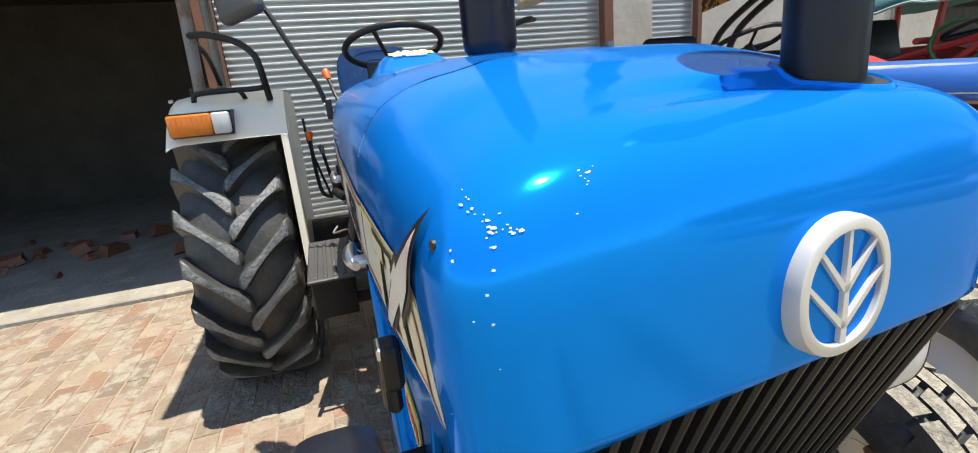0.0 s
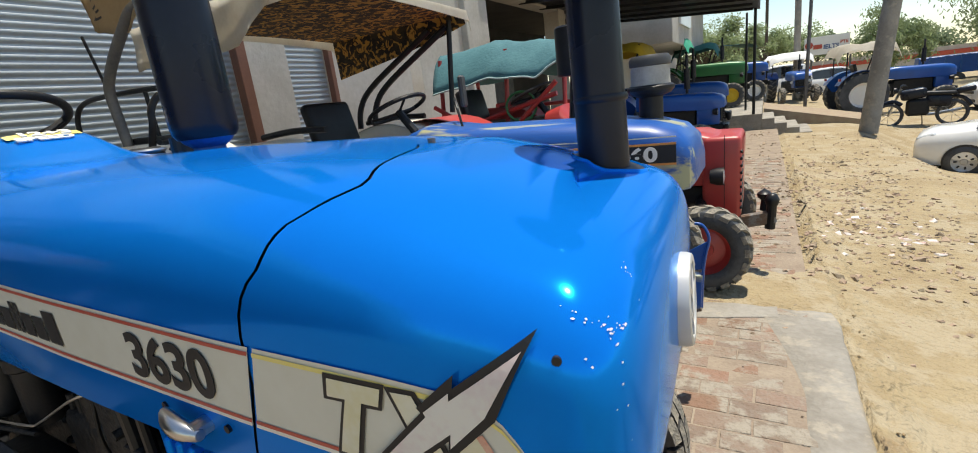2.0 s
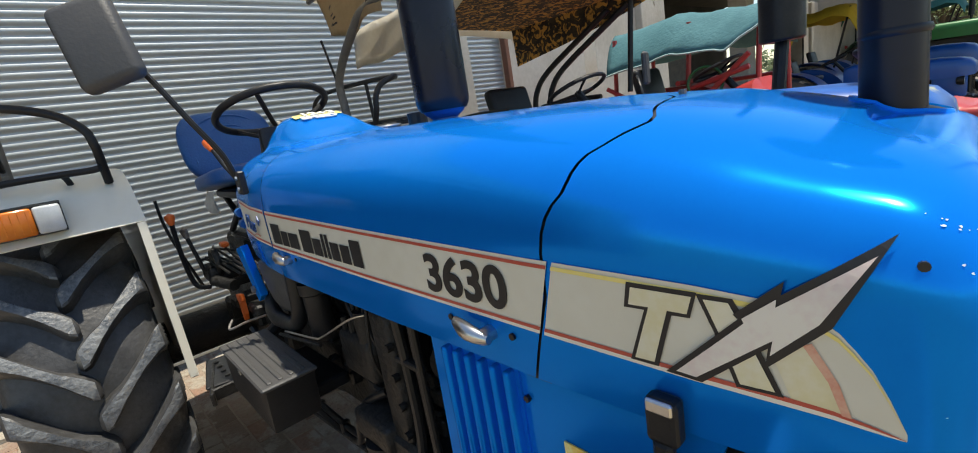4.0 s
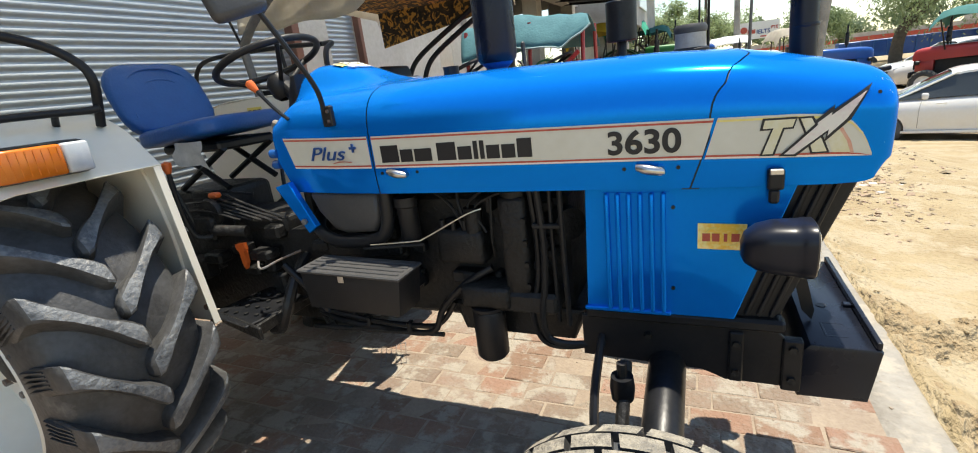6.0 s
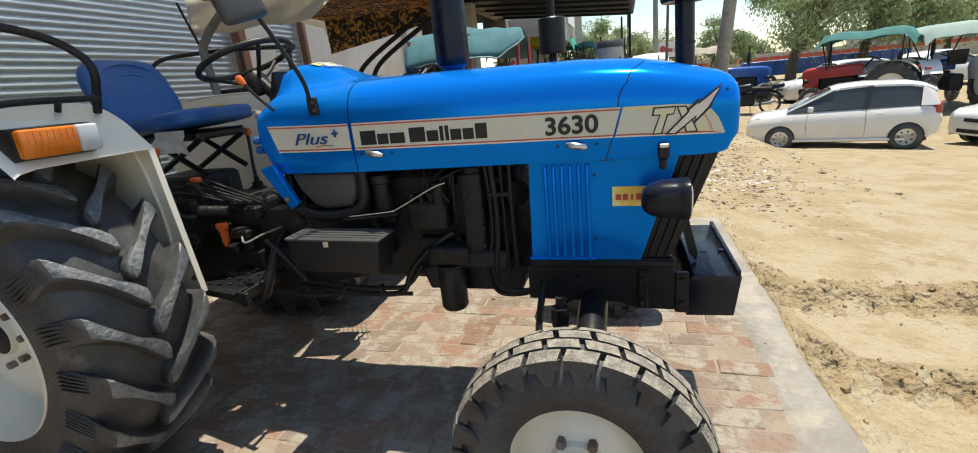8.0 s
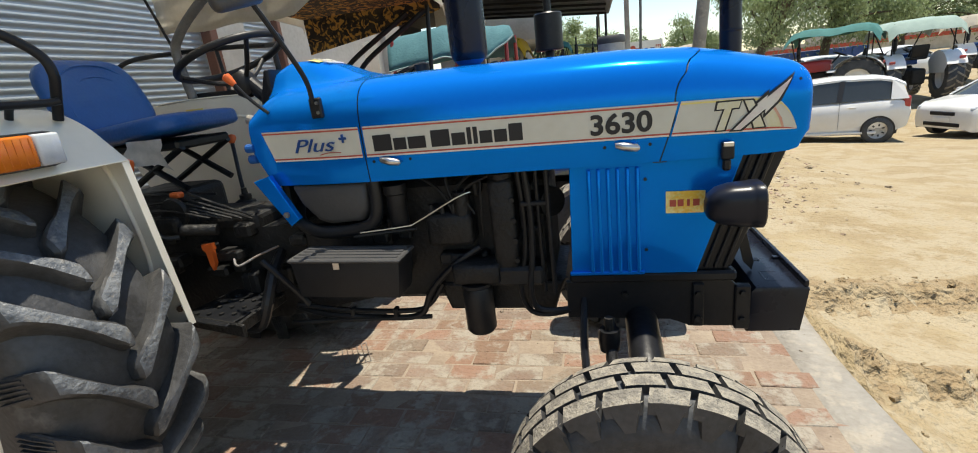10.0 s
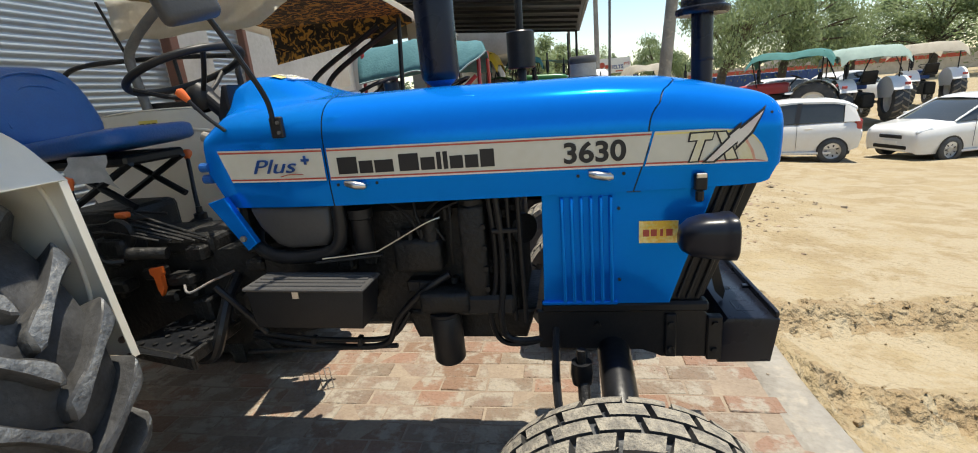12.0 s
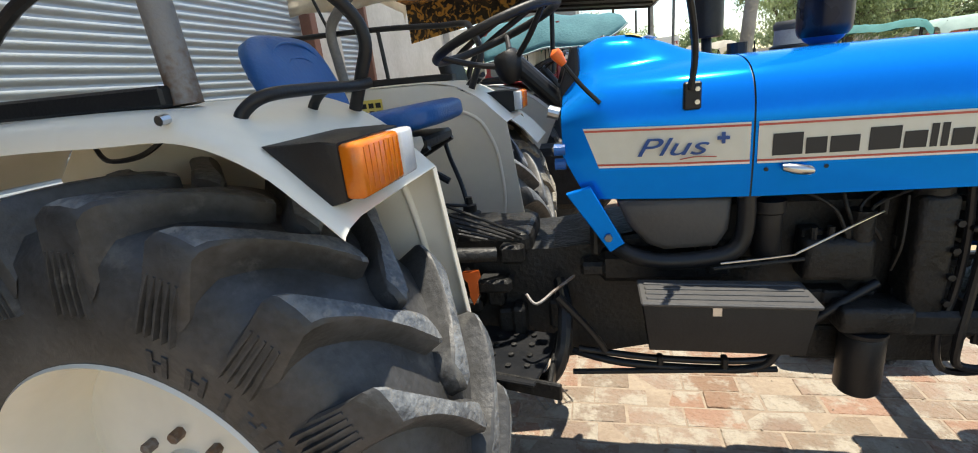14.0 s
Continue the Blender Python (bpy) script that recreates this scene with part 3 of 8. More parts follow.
def wheel(name, c, r, width, rim_r, lugs, label, out, lug_kind, phase=0.0):
    """A driven or steered wheel; out is the side its dish faces (-1 or 1)."""
    W = part(name, bmesh.new(), "rubber", TR, label)
    base = Matrix.Translation(c) @ Matrix.Rotation(radians(90), 4, "X")
    h = width / 2
    carcass = r - (0.055 if lug_kind == "bar" else 0.024)
    prof = [(rim_r + 0.004, -h * (0.93 if lug_kind == "bar" else 0.78)), (rim_r + 0.03, -h * 0.98), (rim_r + (carcass - rim_r) * 0.5, -h * 1.06), (carcass - 0.06, -h * 1.0), (carcass - 0.02, -h * 0.86), (carcass, -h * 0.5), (carcass + 0.006, 0)]
    prof += [(a, -b) for a, b in prof[-2::-1]]
    prof += [(rim_r - 0.003, h * 0.75), (rim_r - 0.003, -h * 0.75)]
    part("tyre", turnm(prof, base, 72, closed=True), "rubber_flank" if lug_kind == "bar" else "rubber", W, smooth=45)
    bm = bmesh.new()
    pitch = 2 * math.pi / lugs
    if lug_kind == "bar":
        # each bar: across the half width (0 at the middle), turn, half thickness, drop of its top, depth of its foot
        bar = ((-0.08, -0.035, 0.018, 0.016, 0.014), (-0.03, -0.028, 0.034, 0.006, 0.014), (0.06, -0.010, 0.040, 0.001, 0.014), (0.16, 0.018, 0.036, 0.0, 0.014), (0.30, 0.055, 0.025, 0.0, 0.014),
               (0.48, 0.105, 0.022, 0.0, 0.016), (0.66, 0.155, 0.024, 0.002, 0.022), (0.82, 0.195, 0.031, 0.004, 0.04), (0.92, 0.222, 0.038, 0.008, 0.06), (0.99, 0.236, 0.042, 0.016, 0.075), (1.035, 0.242, 0.043, 0.030, 0.09), (1.055, 0.245, 0.040, 0.075, 0.11), (1.06, 0.246, 0.034, 0.105, 0.12))
        for i in range(lugs):
            for s in (-1, 1):
                a0 = pitch * (i + (0.5 if s > 0 else 0)) + radians(phase)
                rows = []
                for yy, ang, wl, drop, foot in bar:
                    rt, rb = r - drop, min(carcass - foot, r - drop - 0.008)
                    a, da, dp_ = a0 + ang * 1.12, wl / r, max(0.0, rt - rb)
                    rows.append([(rr * math.cos(a + d), rr * math.sin(a + d), s * h * yy) for rr, d in ((rb, -da * 1.5), (rb + dp_ * 0.45, -da * 1.2), (rt - 0.007, -da * 1.02), (rt - 0.001, -da * 0.8), (rt + 0.001, 0.0), (rt - 0.001, da * 0.8), (rt - 0.007, da * 1.02), (rb + dp_ * 0.45, da * 1.12), (rb, da * 1.3))])
                V = grid(bm, rows)
                bm.faces.new(V[0]), bm.faces.new(V[-1][::-1])
                # thin fins fan out below the shoulder end of each bar
                for q in range(5):
                    rows = []
                    for rr, yy, fan in ((carcass - 0.035, 1.02, 0.022), (carcass - 0.09, 1.05, 0.026), (carcass - 0.15, 1.058, 0.032)):
                        a = a0 + 0.275 + (q - 2) * fan
                        rows.append([(rr * math.cos(a + d), rr * math.sin(a + d), s * h * (yy + o)) for d, o in ((-0.012, -0.05), (-0.004, 0.05), (0.003, 0.05), (0.009, -0.05))])
                    V = grid(bm, rows)
                    bm.faces.new(V[0]), bm.faces.new(V[-1][::-1])
    else:
        # four rows of long blocks, staggered, the outer ones with a leg down the sidewall
        for rowi, (yc, wl) in enumerate(((-0.80, 0.42), (-0.275, 0.45), (0.275, 0.45), (0.80, 0.42))):
            edge, sgn = abs(yc) > 0.7, 1 if yc > 0 else -1
            for i in range(lugs):
                a = pitch * (i + (0.5 if rowi in (1, 2) else 0) + (0.25 if rowi > 1 else 0)) + radians(phase)
                da = pitch * 0.42
                y0, y1 = h * (yc - sgn * wl / 2), h * (yc + sgn * wl / 2)
                rows = []
                for d in (-1, -0.35, 0.35, 1):
                    sk = da * 0.10 * (1 if rowi % 2 else -1)
                    r1, r2 = (r - 0.003, r - 0.015) if edge else (r - 0.001, r)
                    pts = ((carcass - 0.01, y0, 1.06), (r2 if not edge else r1, y0, 1.0), (r1 if not edge else r2, y1, 1.0), (carcass - (0.02 if edge else 0.01), y1 + sgn * 0.002 * edge, 1.06))
                    rows.append([(rr * math.cos(a + d * da * f + sk * (1 if j > 1 else -1)), rr * math.sin(a + d * da * f + sk * (1 if j > 1 else -1)), yy) for j, (rr, yy, f) in enumerate(pts)])
                V = grid(bm, rows)
                bm.faces.new(V[0]), bm.faces.new(V[-1][::-1])
                if edge:
                    rows = []
                    for rr, w_, o in ((r - 0.018, 0.40, 1.0), (r - 0.045, 0.30, 1.055), (r - 0.085, 0.16, 1.075)):
                        rows.append([(rr * math.cos(a + d * pitch * w_), rr * math.sin(a + d * pitch * w_), sgn * h * (o + e)) for d, e in ((-1.15, -0.12), (-0.9, 0.0), (0.9, 0.0), (1.15, -0.12))])
                    V = grid(bm, rows)
                    bm.faces.new(V[0]), bm.faces.new(V[-1][::-1])
    bm.normal_update()
    for f in bm.faces:
        c_ = f.calc_center_median()
        q_ = math.hypot(c_.x, c_.y)
        # the tops are worn and dusty, the flanks stay dark
        f.material_index = 0 if abs(f.normal.x * c_.x + f.normal.y * c_.y) / q_ > 0.74 and q_ > carcass else 1
    bmesh.ops.transform(bm, matrix=base, verts=bm.verts[:])
    tread = part("tread", bm, "rubber_worn" if lug_kind == "bar" else "rubber_dust", W, "dusty worn tread bars" if lug_kind == "bar" else "dusty tread blocks", smooth=34)
    tread.data.materials.append(M["rubber_flank"])
    tread["kind"] = "stuff"
    for o in W.children:
        # the tyre flattens where it stands
        for v in o.data.vertices:
            v.co.z = max(v.co.z, 0.004)
    if lug_kind == "bar":
        # raised block letters on the sidewall, as plain bars
        for j, a in enumerate((66, 56, 48, 40, 31, 22, 210, 200, 190, 180, 170, 160)):
            for da, r0, r1 in ((-2.2, 0.405, 0.462), (1.6, 0.405, 0.462), (-0.3, 0.428, 0.441)) if j % 3 != 2 else ((-0.2, 0.405, 0.462),):
                t0, w0 = radians(a + da), radians(0.75 if r1 - r0 > 0.02 else 2.0)
                bm2 = bmesh.new()
                grid(bm2, [[(rr * math.cos(t), rr * math.sin(t), -out * (h * (0.98 + 0.71 * (rr - 0.395)) + zz)) for rr, zz in ((r0, -0.004), (r0 + 0.003, 0.003), (r1 - 0.003, 0.003), (r1, -0.004))] for t in (t0 - w0, t0, t0 + w0)])
                bmesh.ops.transform(bm2, matrix=base, verts=bm2.verts[:])
                part("sidewall_bar", bm2, "rubber", W, smooth=30)
    o_ = 0.045 if lug_kind != "bar" else 0.085
    lift = 0.19 if lug_kind == "bar" else 0.0
    rp = [(0.0, 0.02 + o_), (0.075, 0.02 + o_), (0.08, o_), (rim_r * 0.55, o_ - 0.01), (rim_r * 0.78, o_ - 0.03), (rim_r * 0.86, o_ - 0.05), (rim_r * 0.94, o_ - 0.055), (rim_r * 0.97, h * (0.55 + lift)), (rim_r * 1.0, h * (0.72 + lift)), (rim_r * 1.035, h * (0.8 + lift)), (rim_r * 1.05, h * (0.77 + lift))]
    m2 = base @ (Matrix.Rotation(math.pi, 4, "X") if out > 0 else Matrix())
    part("rim", turnm([(a, b) for a, b in rp], m2, 72), "cream", W, "cream-painted steel rim", smooth=40)
    hub = part("hub", turnm([(0, 0.085), (0.045, 0.085), (0.055, 0.07), (0.055, 0.018)] if lug_kind != "bar" else [(0, 0.026), (0.062, 0.026), (0.07, 0.02), (0.072, -0.02)], m2 @ Matrix.Translation((0, 0, o_)), 24), "rust" if lug_kind != "bar" else "iron", W, "dark greasy hub", smooth=40)
    nb = 6 if lug_kind != "bar" else 8
    for i in range(nb):
        a = 2 * math.pi * i / nb
        rr = 0.085 if lug_kind != "bar" else rim_r * 0.34
        part("wheel_bolt", rod(bmesh.new(), m2 @ Vector((rr * math.cos(a), rr * math.sin(a), o_ - 0.02)), m2 @ Vector((rr * math.cos(a), rr * math.sin(a), o_ + 0.022)), 0.014, n=6), "rust", W)
    return W


RX, RZ, RR = -2.135, 0.668, 0.705
wheel("rear_wheel", (RX, -0.78, RZ), RR, 0.43, 0.365, 20, "large rear wheel with deep bar treads and cream rim", -1, "bar", 4.5)
wheel("rear_wheel", (RX, 0.78, RZ), RR, 0.43, 0.365, 20, "large rear wheel with deep bar treads and cream rim", 1, "bar")
wheel("front_wheel", (0.012, -0.799, 0.368), 0.372, 0.172, 0.195, 23, "front wheel with block tread and cream rim", -1, "block", 3.9)
wheel("front_wheel", (0.012, 0.785, 0.368), 0.372, 0.172, 0.195, 23, "front wheel with block tread and cream rim", 1, "block")


def side_y(x, z):
    """Half width of the bonnet's side at x and height z."""
    w = plan_y(x)
    if x > X0:
        w *= max(0.0, 1 - ((x - X0) / (NOSE - X0)) ** 6.36) ** (1 / 6.36)
    zm, zt = 1.25, lerp_table(T_TAB, x)
    if z < zm:
        return w * (1 - 0.022 * (1 - (z - HZB) / (zm - HZB)) ** 2)
    return w * max(0.0, 1 - min(1.0, (z - zm) / (zt - zm)) ** BOX) ** (1 / BOX)


def spread(a, b, n):
    return [a + (b - a) * i / n for i in range(n + 1)]


def lo_line(x):
    return lerp_table([(-1.25, 1.216), (-0.83, 1.212), (0.1, 1.200), (0.436, 1.191)], x)


def hi_line(x):
    return lerp_table([(-1.25, 1.322), (-0.83, 1.312), (0.14, 1.294), (0.30, 1.290), (0.372, 1.284), (0.402, 1.270), (0.423, 1.246), (0.437, 1.218), (0.446, 1.194)], x)


def decals():
    # the first short strip has a slanted rear end
    segs = (("Plus strip", -1.236, -0.842), ("long strip", -0.826, None), ("nose strip", None, 0.445))
    for nm, a, b in segs:
        rows, red1, red2, edge1, edge2 = [], [], [], [], []
        for i in range(31):
            u = i / 30
            pts = []
            for v in (0.0, 0.05, 0.10, 0.5, 0.90, 0.95, 1.0):
                if nm == "Plus strip":
                    x = (-1.198 - 0.038 * v) + (b - (-1.198 - 0.038 * v)) * u
                elif nm == "long strip":
                    x = a + (0.112 + 0.026 * v - a) * u
                else:
                    x0 = 0.119 + 0.026 * v
                    x = x0 + (b - x0) * u
                z = lo_line(x) + (hi_line(x) - lo_line(x)) * v
                pts.append((x, z))
            rows.append(pts)
        for k, (i0, i1, m, off) in enumerate(((0, 6, "decal", 0.0016), (0, 1, "cream", 0.0026), (1, 2, "red_line", 0.0026), (4, 5, "red_line", 0.0026))):
            if nm == "nose strip" and k == 3:
                m = "yellow"
            bm = bmesh.new()
            grid(bm, [[(x, -side_y(x, z) - off, z) for x, z in r[i0:i1 + 1]] for r in rows])
            part("decal_strip" if k == 0 else "decal_line", bm, m, TR, "cream decal strip edged with red lines" if k == 0 else "", smooth=60)
    # the model number and the word beside it
    face = Matrix.Rotation(radians(90), 4, "X")
    lettering("3630", 0.080, Matrix.Translation((-0.108, -0.3285, 1.222)) @ face @ Matrix.Diagonal((1.1, 1, 1, 1)), "ink", TR, "model_number", bold=0.0022, label="black model number on the cream strip", wrap=lambda x, z: -side_y(x, z) - 0.003)
    lettering("Plus", 0.064, Matrix.Translation((-1.108, -0.2988, 1.243)) @ Matrix.Rotation(radians(-8.0), 4, "Z") @ face @ Matrix.Diagonal((1.62, 1, 1, 1)), "ink_blue", TR, "word", shear=0.35, label="blue slanted word")
    part("underline", tubem([(-1.0, -0.3123, 1.231), (-0.962, -0.3168, 1.237), (-0.917, -0.3213, 1.235)], 0.0014, 5), "red_line", TR)
    lettering("+", 0.05, Matrix.Translation((-0.917, -0.3213, 1.262)) @ Matrix.Rotation(radians(-5), 4, "Z") @ face, "ink_blue", TR, "word", bold=0.002)
    # the maker's name as plain bars
    x = -0.795
    for w, h in ((0.070, 0.052), (0.050, 0.038), (0.066, 0.038), (None, 0.012), (0.068, 0.052), (0.050, 0.038), (0.020, 0.052), (0.020, 0.052), (0.046, 0.038), (0.046, 0.038), (0.048, 0.052)):
        if w is None:
            x += 0.012
            continue
        bm = bmesh.new()
        z0 = 1.229 - 0.006 * (x + 0.8)
        grid(bm, [[(xx, -side_y(xx, zz) - 0.003, zz) for zz in (z0, z0 + h / 2, z0 + h)] for xx in (x, x + (w - 0.006) / 2, x + w - 0.006)])
        part("name_bar", bm, "ink", TR)
        x += w
    # the two slanted letters and the flash on the nose
    def dp(u, v):
        return (0.2099 + 0.000539 * u + 0.000002 * v + 0.00000010 * u * v, 1.4602 + -0.000058 * u + -0.000607 * v + 0.00000007 * u * v)

    def flat(poly, off, material, label=""):
        bm = bmesh.new()
        f = bm.faces.new([bm.verts.new((x, 0, z)) for x, z in (dp(*q) for q in poly)])
        bm.normal_update()
        bmesh.ops.triangulate(bm, faces=[f])
        bmesh.ops.subdivide_edges(bm, edges=bm.edges[:], cuts=6, use_grid_fill=True)
        for v in bm.verts:
            v.co.y = -side_y(v.co.x, v.co.z) - off
        part("letter" if material != "ink" else "letter_outline", bm, material, TR, label)

    T = [(45, 286), (165, 279), (151, 323), (121, 326), (89, 424), (38, 426), (74, 328), (36, 331)]
    Ti = [(53, 293), (157, 287), (147, 317), (115, 319), (83, 417), (48, 419), (83, 321), (46, 324)]
    X1 = [(163, 281), (216, 278), (233, 310), (272, 414), (210, 418), (189, 345)]
    X1i = [(174, 287), (210, 285), (225, 315), (262, 408), (216, 411), (197, 345)]
    F = [(103, 426), (222, 306), (216, 300), (285, 238), (280, 258), (405, 163), (336, 291), (252, 374), (259, 340), (161, 426)]
    Fi = [(122, 418), (231, 309), (228, 303), (275, 264), (273, 276), (386, 189), (323, 288), (261, 350), (266, 326), (154, 418)]
    flat(T, 0.0032, "ink", "black-outlined slanted letter"), flat(Ti, 0.0041, "letter_fill", "pale yellow letter face")
    flat(X1, 0.0032, "ink"), flat(X1i, 0.0041, "letter_fill", "pale yellow letter face")
    flat(F, 0.0052, "ink", "black-edged flash"), flat(Fi, 0.0064, "decal_pink", "faded pinkish flash")
    flat([(262, 352), (300, 326), (326, 372), (338, 416), (282, 418)], 0.0024, "letter_fill", "yellow fading arc")
    flat([(300, 326), (311, 320), (338, 370), (349, 416), (338, 416), (326, 372)], 0.0028, "red_faded", "faded red arc")


M["red_faded"] = mat("faded_red", (0.62, 0.22, 0.15), 0.45, 0.0, (0.66, 0.4, 0.28), 30.0, 0.6)
M["letter_fill"] = mat("pale_letter", (0.66, 0.60, 0.36), 0.42, 0.0, (0.70, 0.66, 0.5), 14.0, 0.7)
M["decal_pink"] = mat("faded_decal", (0.66, 0.54, 0.51), 0.42, 0.0, (0.72, 0.68, 0.6), 14.0, 0.7)
decals()


def latch(x, z):
    """Teardrop bonnet handle."""
    y = -side_y(x, z)
    rows = []
    for i in range(9):
        u = i / 8
        r = 0.0105 * math.sin(math.pi * min(1.0, 0.12 + u * 0.8)) ** 0.6 + 0.002
        cx, cy, cz = x + 0.068 * u, y - 0.016 - 0.006 * math.sin(math.pi * u), z + 0.006 - 0.012 * u
        rows.append([(cx, cy + r * 0.9 * math.cos(t), cz + r * math.sin(t)) for t in [2 * math.pi * j / 10 for j in range(10)]])
    bm = bmesh.new()
    V = grid(bm, rows, closed=True)
    bm.faces.new(V[0]), bm.faces.new(V[-1])
    h = part("bonnet_latch", bm, "steel", TR, "worn bright bonnet handle", smooth=50)
    part("boss", rodm((x + 0.056, y + 0.002, z - 0.004), (x + 0.056, y - 0.02, z - 0.004), 0.011), "steel", h)
    for dx in (-0.03, 0.098):
        part("rivet", rodm((x + dx, y + 0.001, z), (x + dx, y - 0.003, z), 0.005, n=8), "black", h)


latch(-0.775, 1.196), latch(-0.037, 1.182)
CL = part("rubber_clip", boxm((0.268, -0.326, 1.148), (0.034, 0.022, 0.05), 0.006, seg=2), "plastic", TR, "black rubber bonnet clip")
part("clip_plate", boxm((0.268, -0.336, 1.166), (0.028, 0.006, 0.014), 0.002), "steel", CL)
part("clip_tail", boxm((0.266, -0.328, 1.108), (0.022, 0.016, 0.034), 0.005), "plastic", CL)

M["chip"] = mat("bared_primer", (0.42, 0.52, 0.62), 0.7, 0.0, (0.6, 0.64, 0.66), 200.0, 0.6)

# chips along the nose's upper edge
rng = random.Random(5)


def chips():
    outline = nose_outline(40)
    trail = [(17.7 + rng.gauss(0, 1.1), 1.13 + rng.gauss(0, 0.022)) for _ in range(16)] + [(6 + 1.0 * j + rng.gauss(0, 0.3), 1.21 - 0.007 * j + rng.gauss(0, 0.004)) for j in range(12)] + [(25 + 0.6 * j, 1.33 - 0.012 * j) for j in range(7)] + [(18 + 0.3 * j + rng.gauss(0, 0.4), 1.08 - 0.06 * j) for j in range(5)] + [(rng.uniform(8, 30), rng.uniform(0.5, 1.2)) for _ in range(6)]
    for fi, k in trail:
        i = max(2, min(36, int(fi)))
        x, y, nx = outline[i]
        k += 0.15
        p = hood_point(x, y, nx, k)
        c = Vector(across(p, -1))
        e1 = hood_point(*outline[i + 1], k)
        e1 = (Vector(across(e1, -1)) - c).normalized()
        e2 = hood_point(x, y, nx, k + 0.01)
        e2 = (Vector(across(e2, -1)) - c).normalized()
        nrm = e1.cross(e2).normalized()
        if nrm.dot(Vector((1, -1, 1))) < 0:
            nrm = -nrm
        r = 0.0005 + 0.0010 * rng.random() ** 2
        c += e1 * rng.uniform(-0.006, 0.006)
        bm = bmesh.new()
        n = 8
        bm.faces.new([bm.verts.new(c + nrm * 0.0006 + (e1 * math.cos(a) * rng.uniform(0.5, 1.9) + e2 * math.sin(a) * rng.uniform(0.5, 1.2)) * r) for a in [2 * math.pi * j / n for j in range(n)]])
        part("paint_chip", bm, "chip", TR)


chips()
part("dent_spot", rodm((0.448, -side_y(0.448, 1.322) + 0.002, 1.322), (0.4488, -side_y(0.448, 1.322) - 0.0012, 1.322), 0.0036, n=10), "ink", TR)

# round badge on the nose
M["badge"] = mat("badge_plastic", (0.55, 0.55, 0.54), 0.4, 0.2, (0.48, 0.48, 0.46), 6.0, 0.4)


def badge():
    """Rounded-square ring with a leaf of five veins, standing proud of the nose."""
    m = Matrix.Translation((0.4835, -0.022, 1.25)) @ Matrix.Rotation(radians(93.5), 4, "Z") @ Matrix.Rotation(radians(90), 4, "X") @ Matrix.Rotation(radians(-2), 4, "X")

    def ring(r, h):
        out = []
        for i in range(56):
            t = 2 * math.pi * i / 56
            c, s_ = math.cos(t), math.sin(t)
            out.append(m @ Vector((r * 0.93 * math.copysign(abs(c) ** 0.92, c), r * math.copysign(abs(s_) ** 0.92, s_), h)))
        return out

    bm = bmesh.new()
    grid(bm, [ring(r, h) for r, h in ((0.0425, 0.004), (0.0425, 0.0155), (0.0435, 0.0165), (0.0500, 0.0165), (0.0516, 0.0155), (0.0532, 0.010), (0.0536, -0.006))], closed=True)
    B = part("badge", bm, "badge", TR, "rounded grey plastic badge with a leaf design", smooth=35)
    bm = bmesh.new()
    bm.faces.new([bm.verts.new(p) for p in ring(0.044, 0.012)])
    part("badge_back", bm, "blue", B)
    for a, b, w0, w1 in (((0, -0.046), (0, 0.046), 0.0034, 0.0016), ((0, -0.030), (0.041, 0.010), 0.0026, 0.0016), ((0, -0.030), (-0.041, 0.010), 0.0026, 0.0016), ((0, -0.002), (0.030, 0.033), 0.0024, 0.0016), ((0, -0.002), (-0.030, 0.033), 0.0024, 0.0016)):
        bm = bmesh.new()
        d = Vector((b[0] - a[0], b[1] - a[1], 0)).normalized()
        e = Vector((-d.y, d.x, 0))
        lo, hi = [], []
        for p, w in ((a, w0), (b, w1)):
            for sg in (-1, 1):
                q = Vector((p[0], p[1], 0)) + e * w * sg
                lo.append(bm.verts.new(m @ (q + Vector((0, 0, 0.008))))), hi.append(bm.verts.new(m @ (q + Vector((0, 0, 0.0158)))))
        o = [0, 1, 3, 2]
        bm.faces.new([hi[i] for i in o])
        for i in range(4):
            bm.faces.new((lo[o[i]], lo[o[(i + 1) % 4]], hi[o[(i + 1) % 4]], hi[o[i]]))
        part("leaf_vein", bm, "badge", B)


badge()

# radiator side panels, grille, headlamps
for s in (-1, 1):
    y0, y1 = (-0.300, -0.288) if s < 0 else (0.238, 0.250)
    SP = part("side_panel", prismm([(-0.186, 0.768), (-0.176, 1.130), (0.318, 1.130), (0.197, 0.768)], y0, y1, bevel=0.003), "blue", TR, "blue pressed side panel with ribs and a yellow sticker")
    yy = -0.300 if s < 0 else 0.250
    for i in range(6):
        x = -0.118 + i * 0.0285
        part("rib", boxm((x, yy + s * 0.006, 0.948), (0.013, 0.026, 0.335), 0.005, seg=2), "blue", SP, smooth=50)
    part("louvre_back", boxm((-0.046, yy + s * 0.0015, 0.948), (0.168, 0.004, 0.335)), "blue", SP)
    part("panel_edge", boxm((-0.075, yy + s * 0.004, 0.774), (0.235, 0.014, 0.012), 0.003), "blue", SP)
    for z in (0.85, 1.075):
        part("screw", rodm((0.048, yy + s * 0.0, z), (0.048, yy + s * 0.006, z), 0.005, n=8), "black", SP)
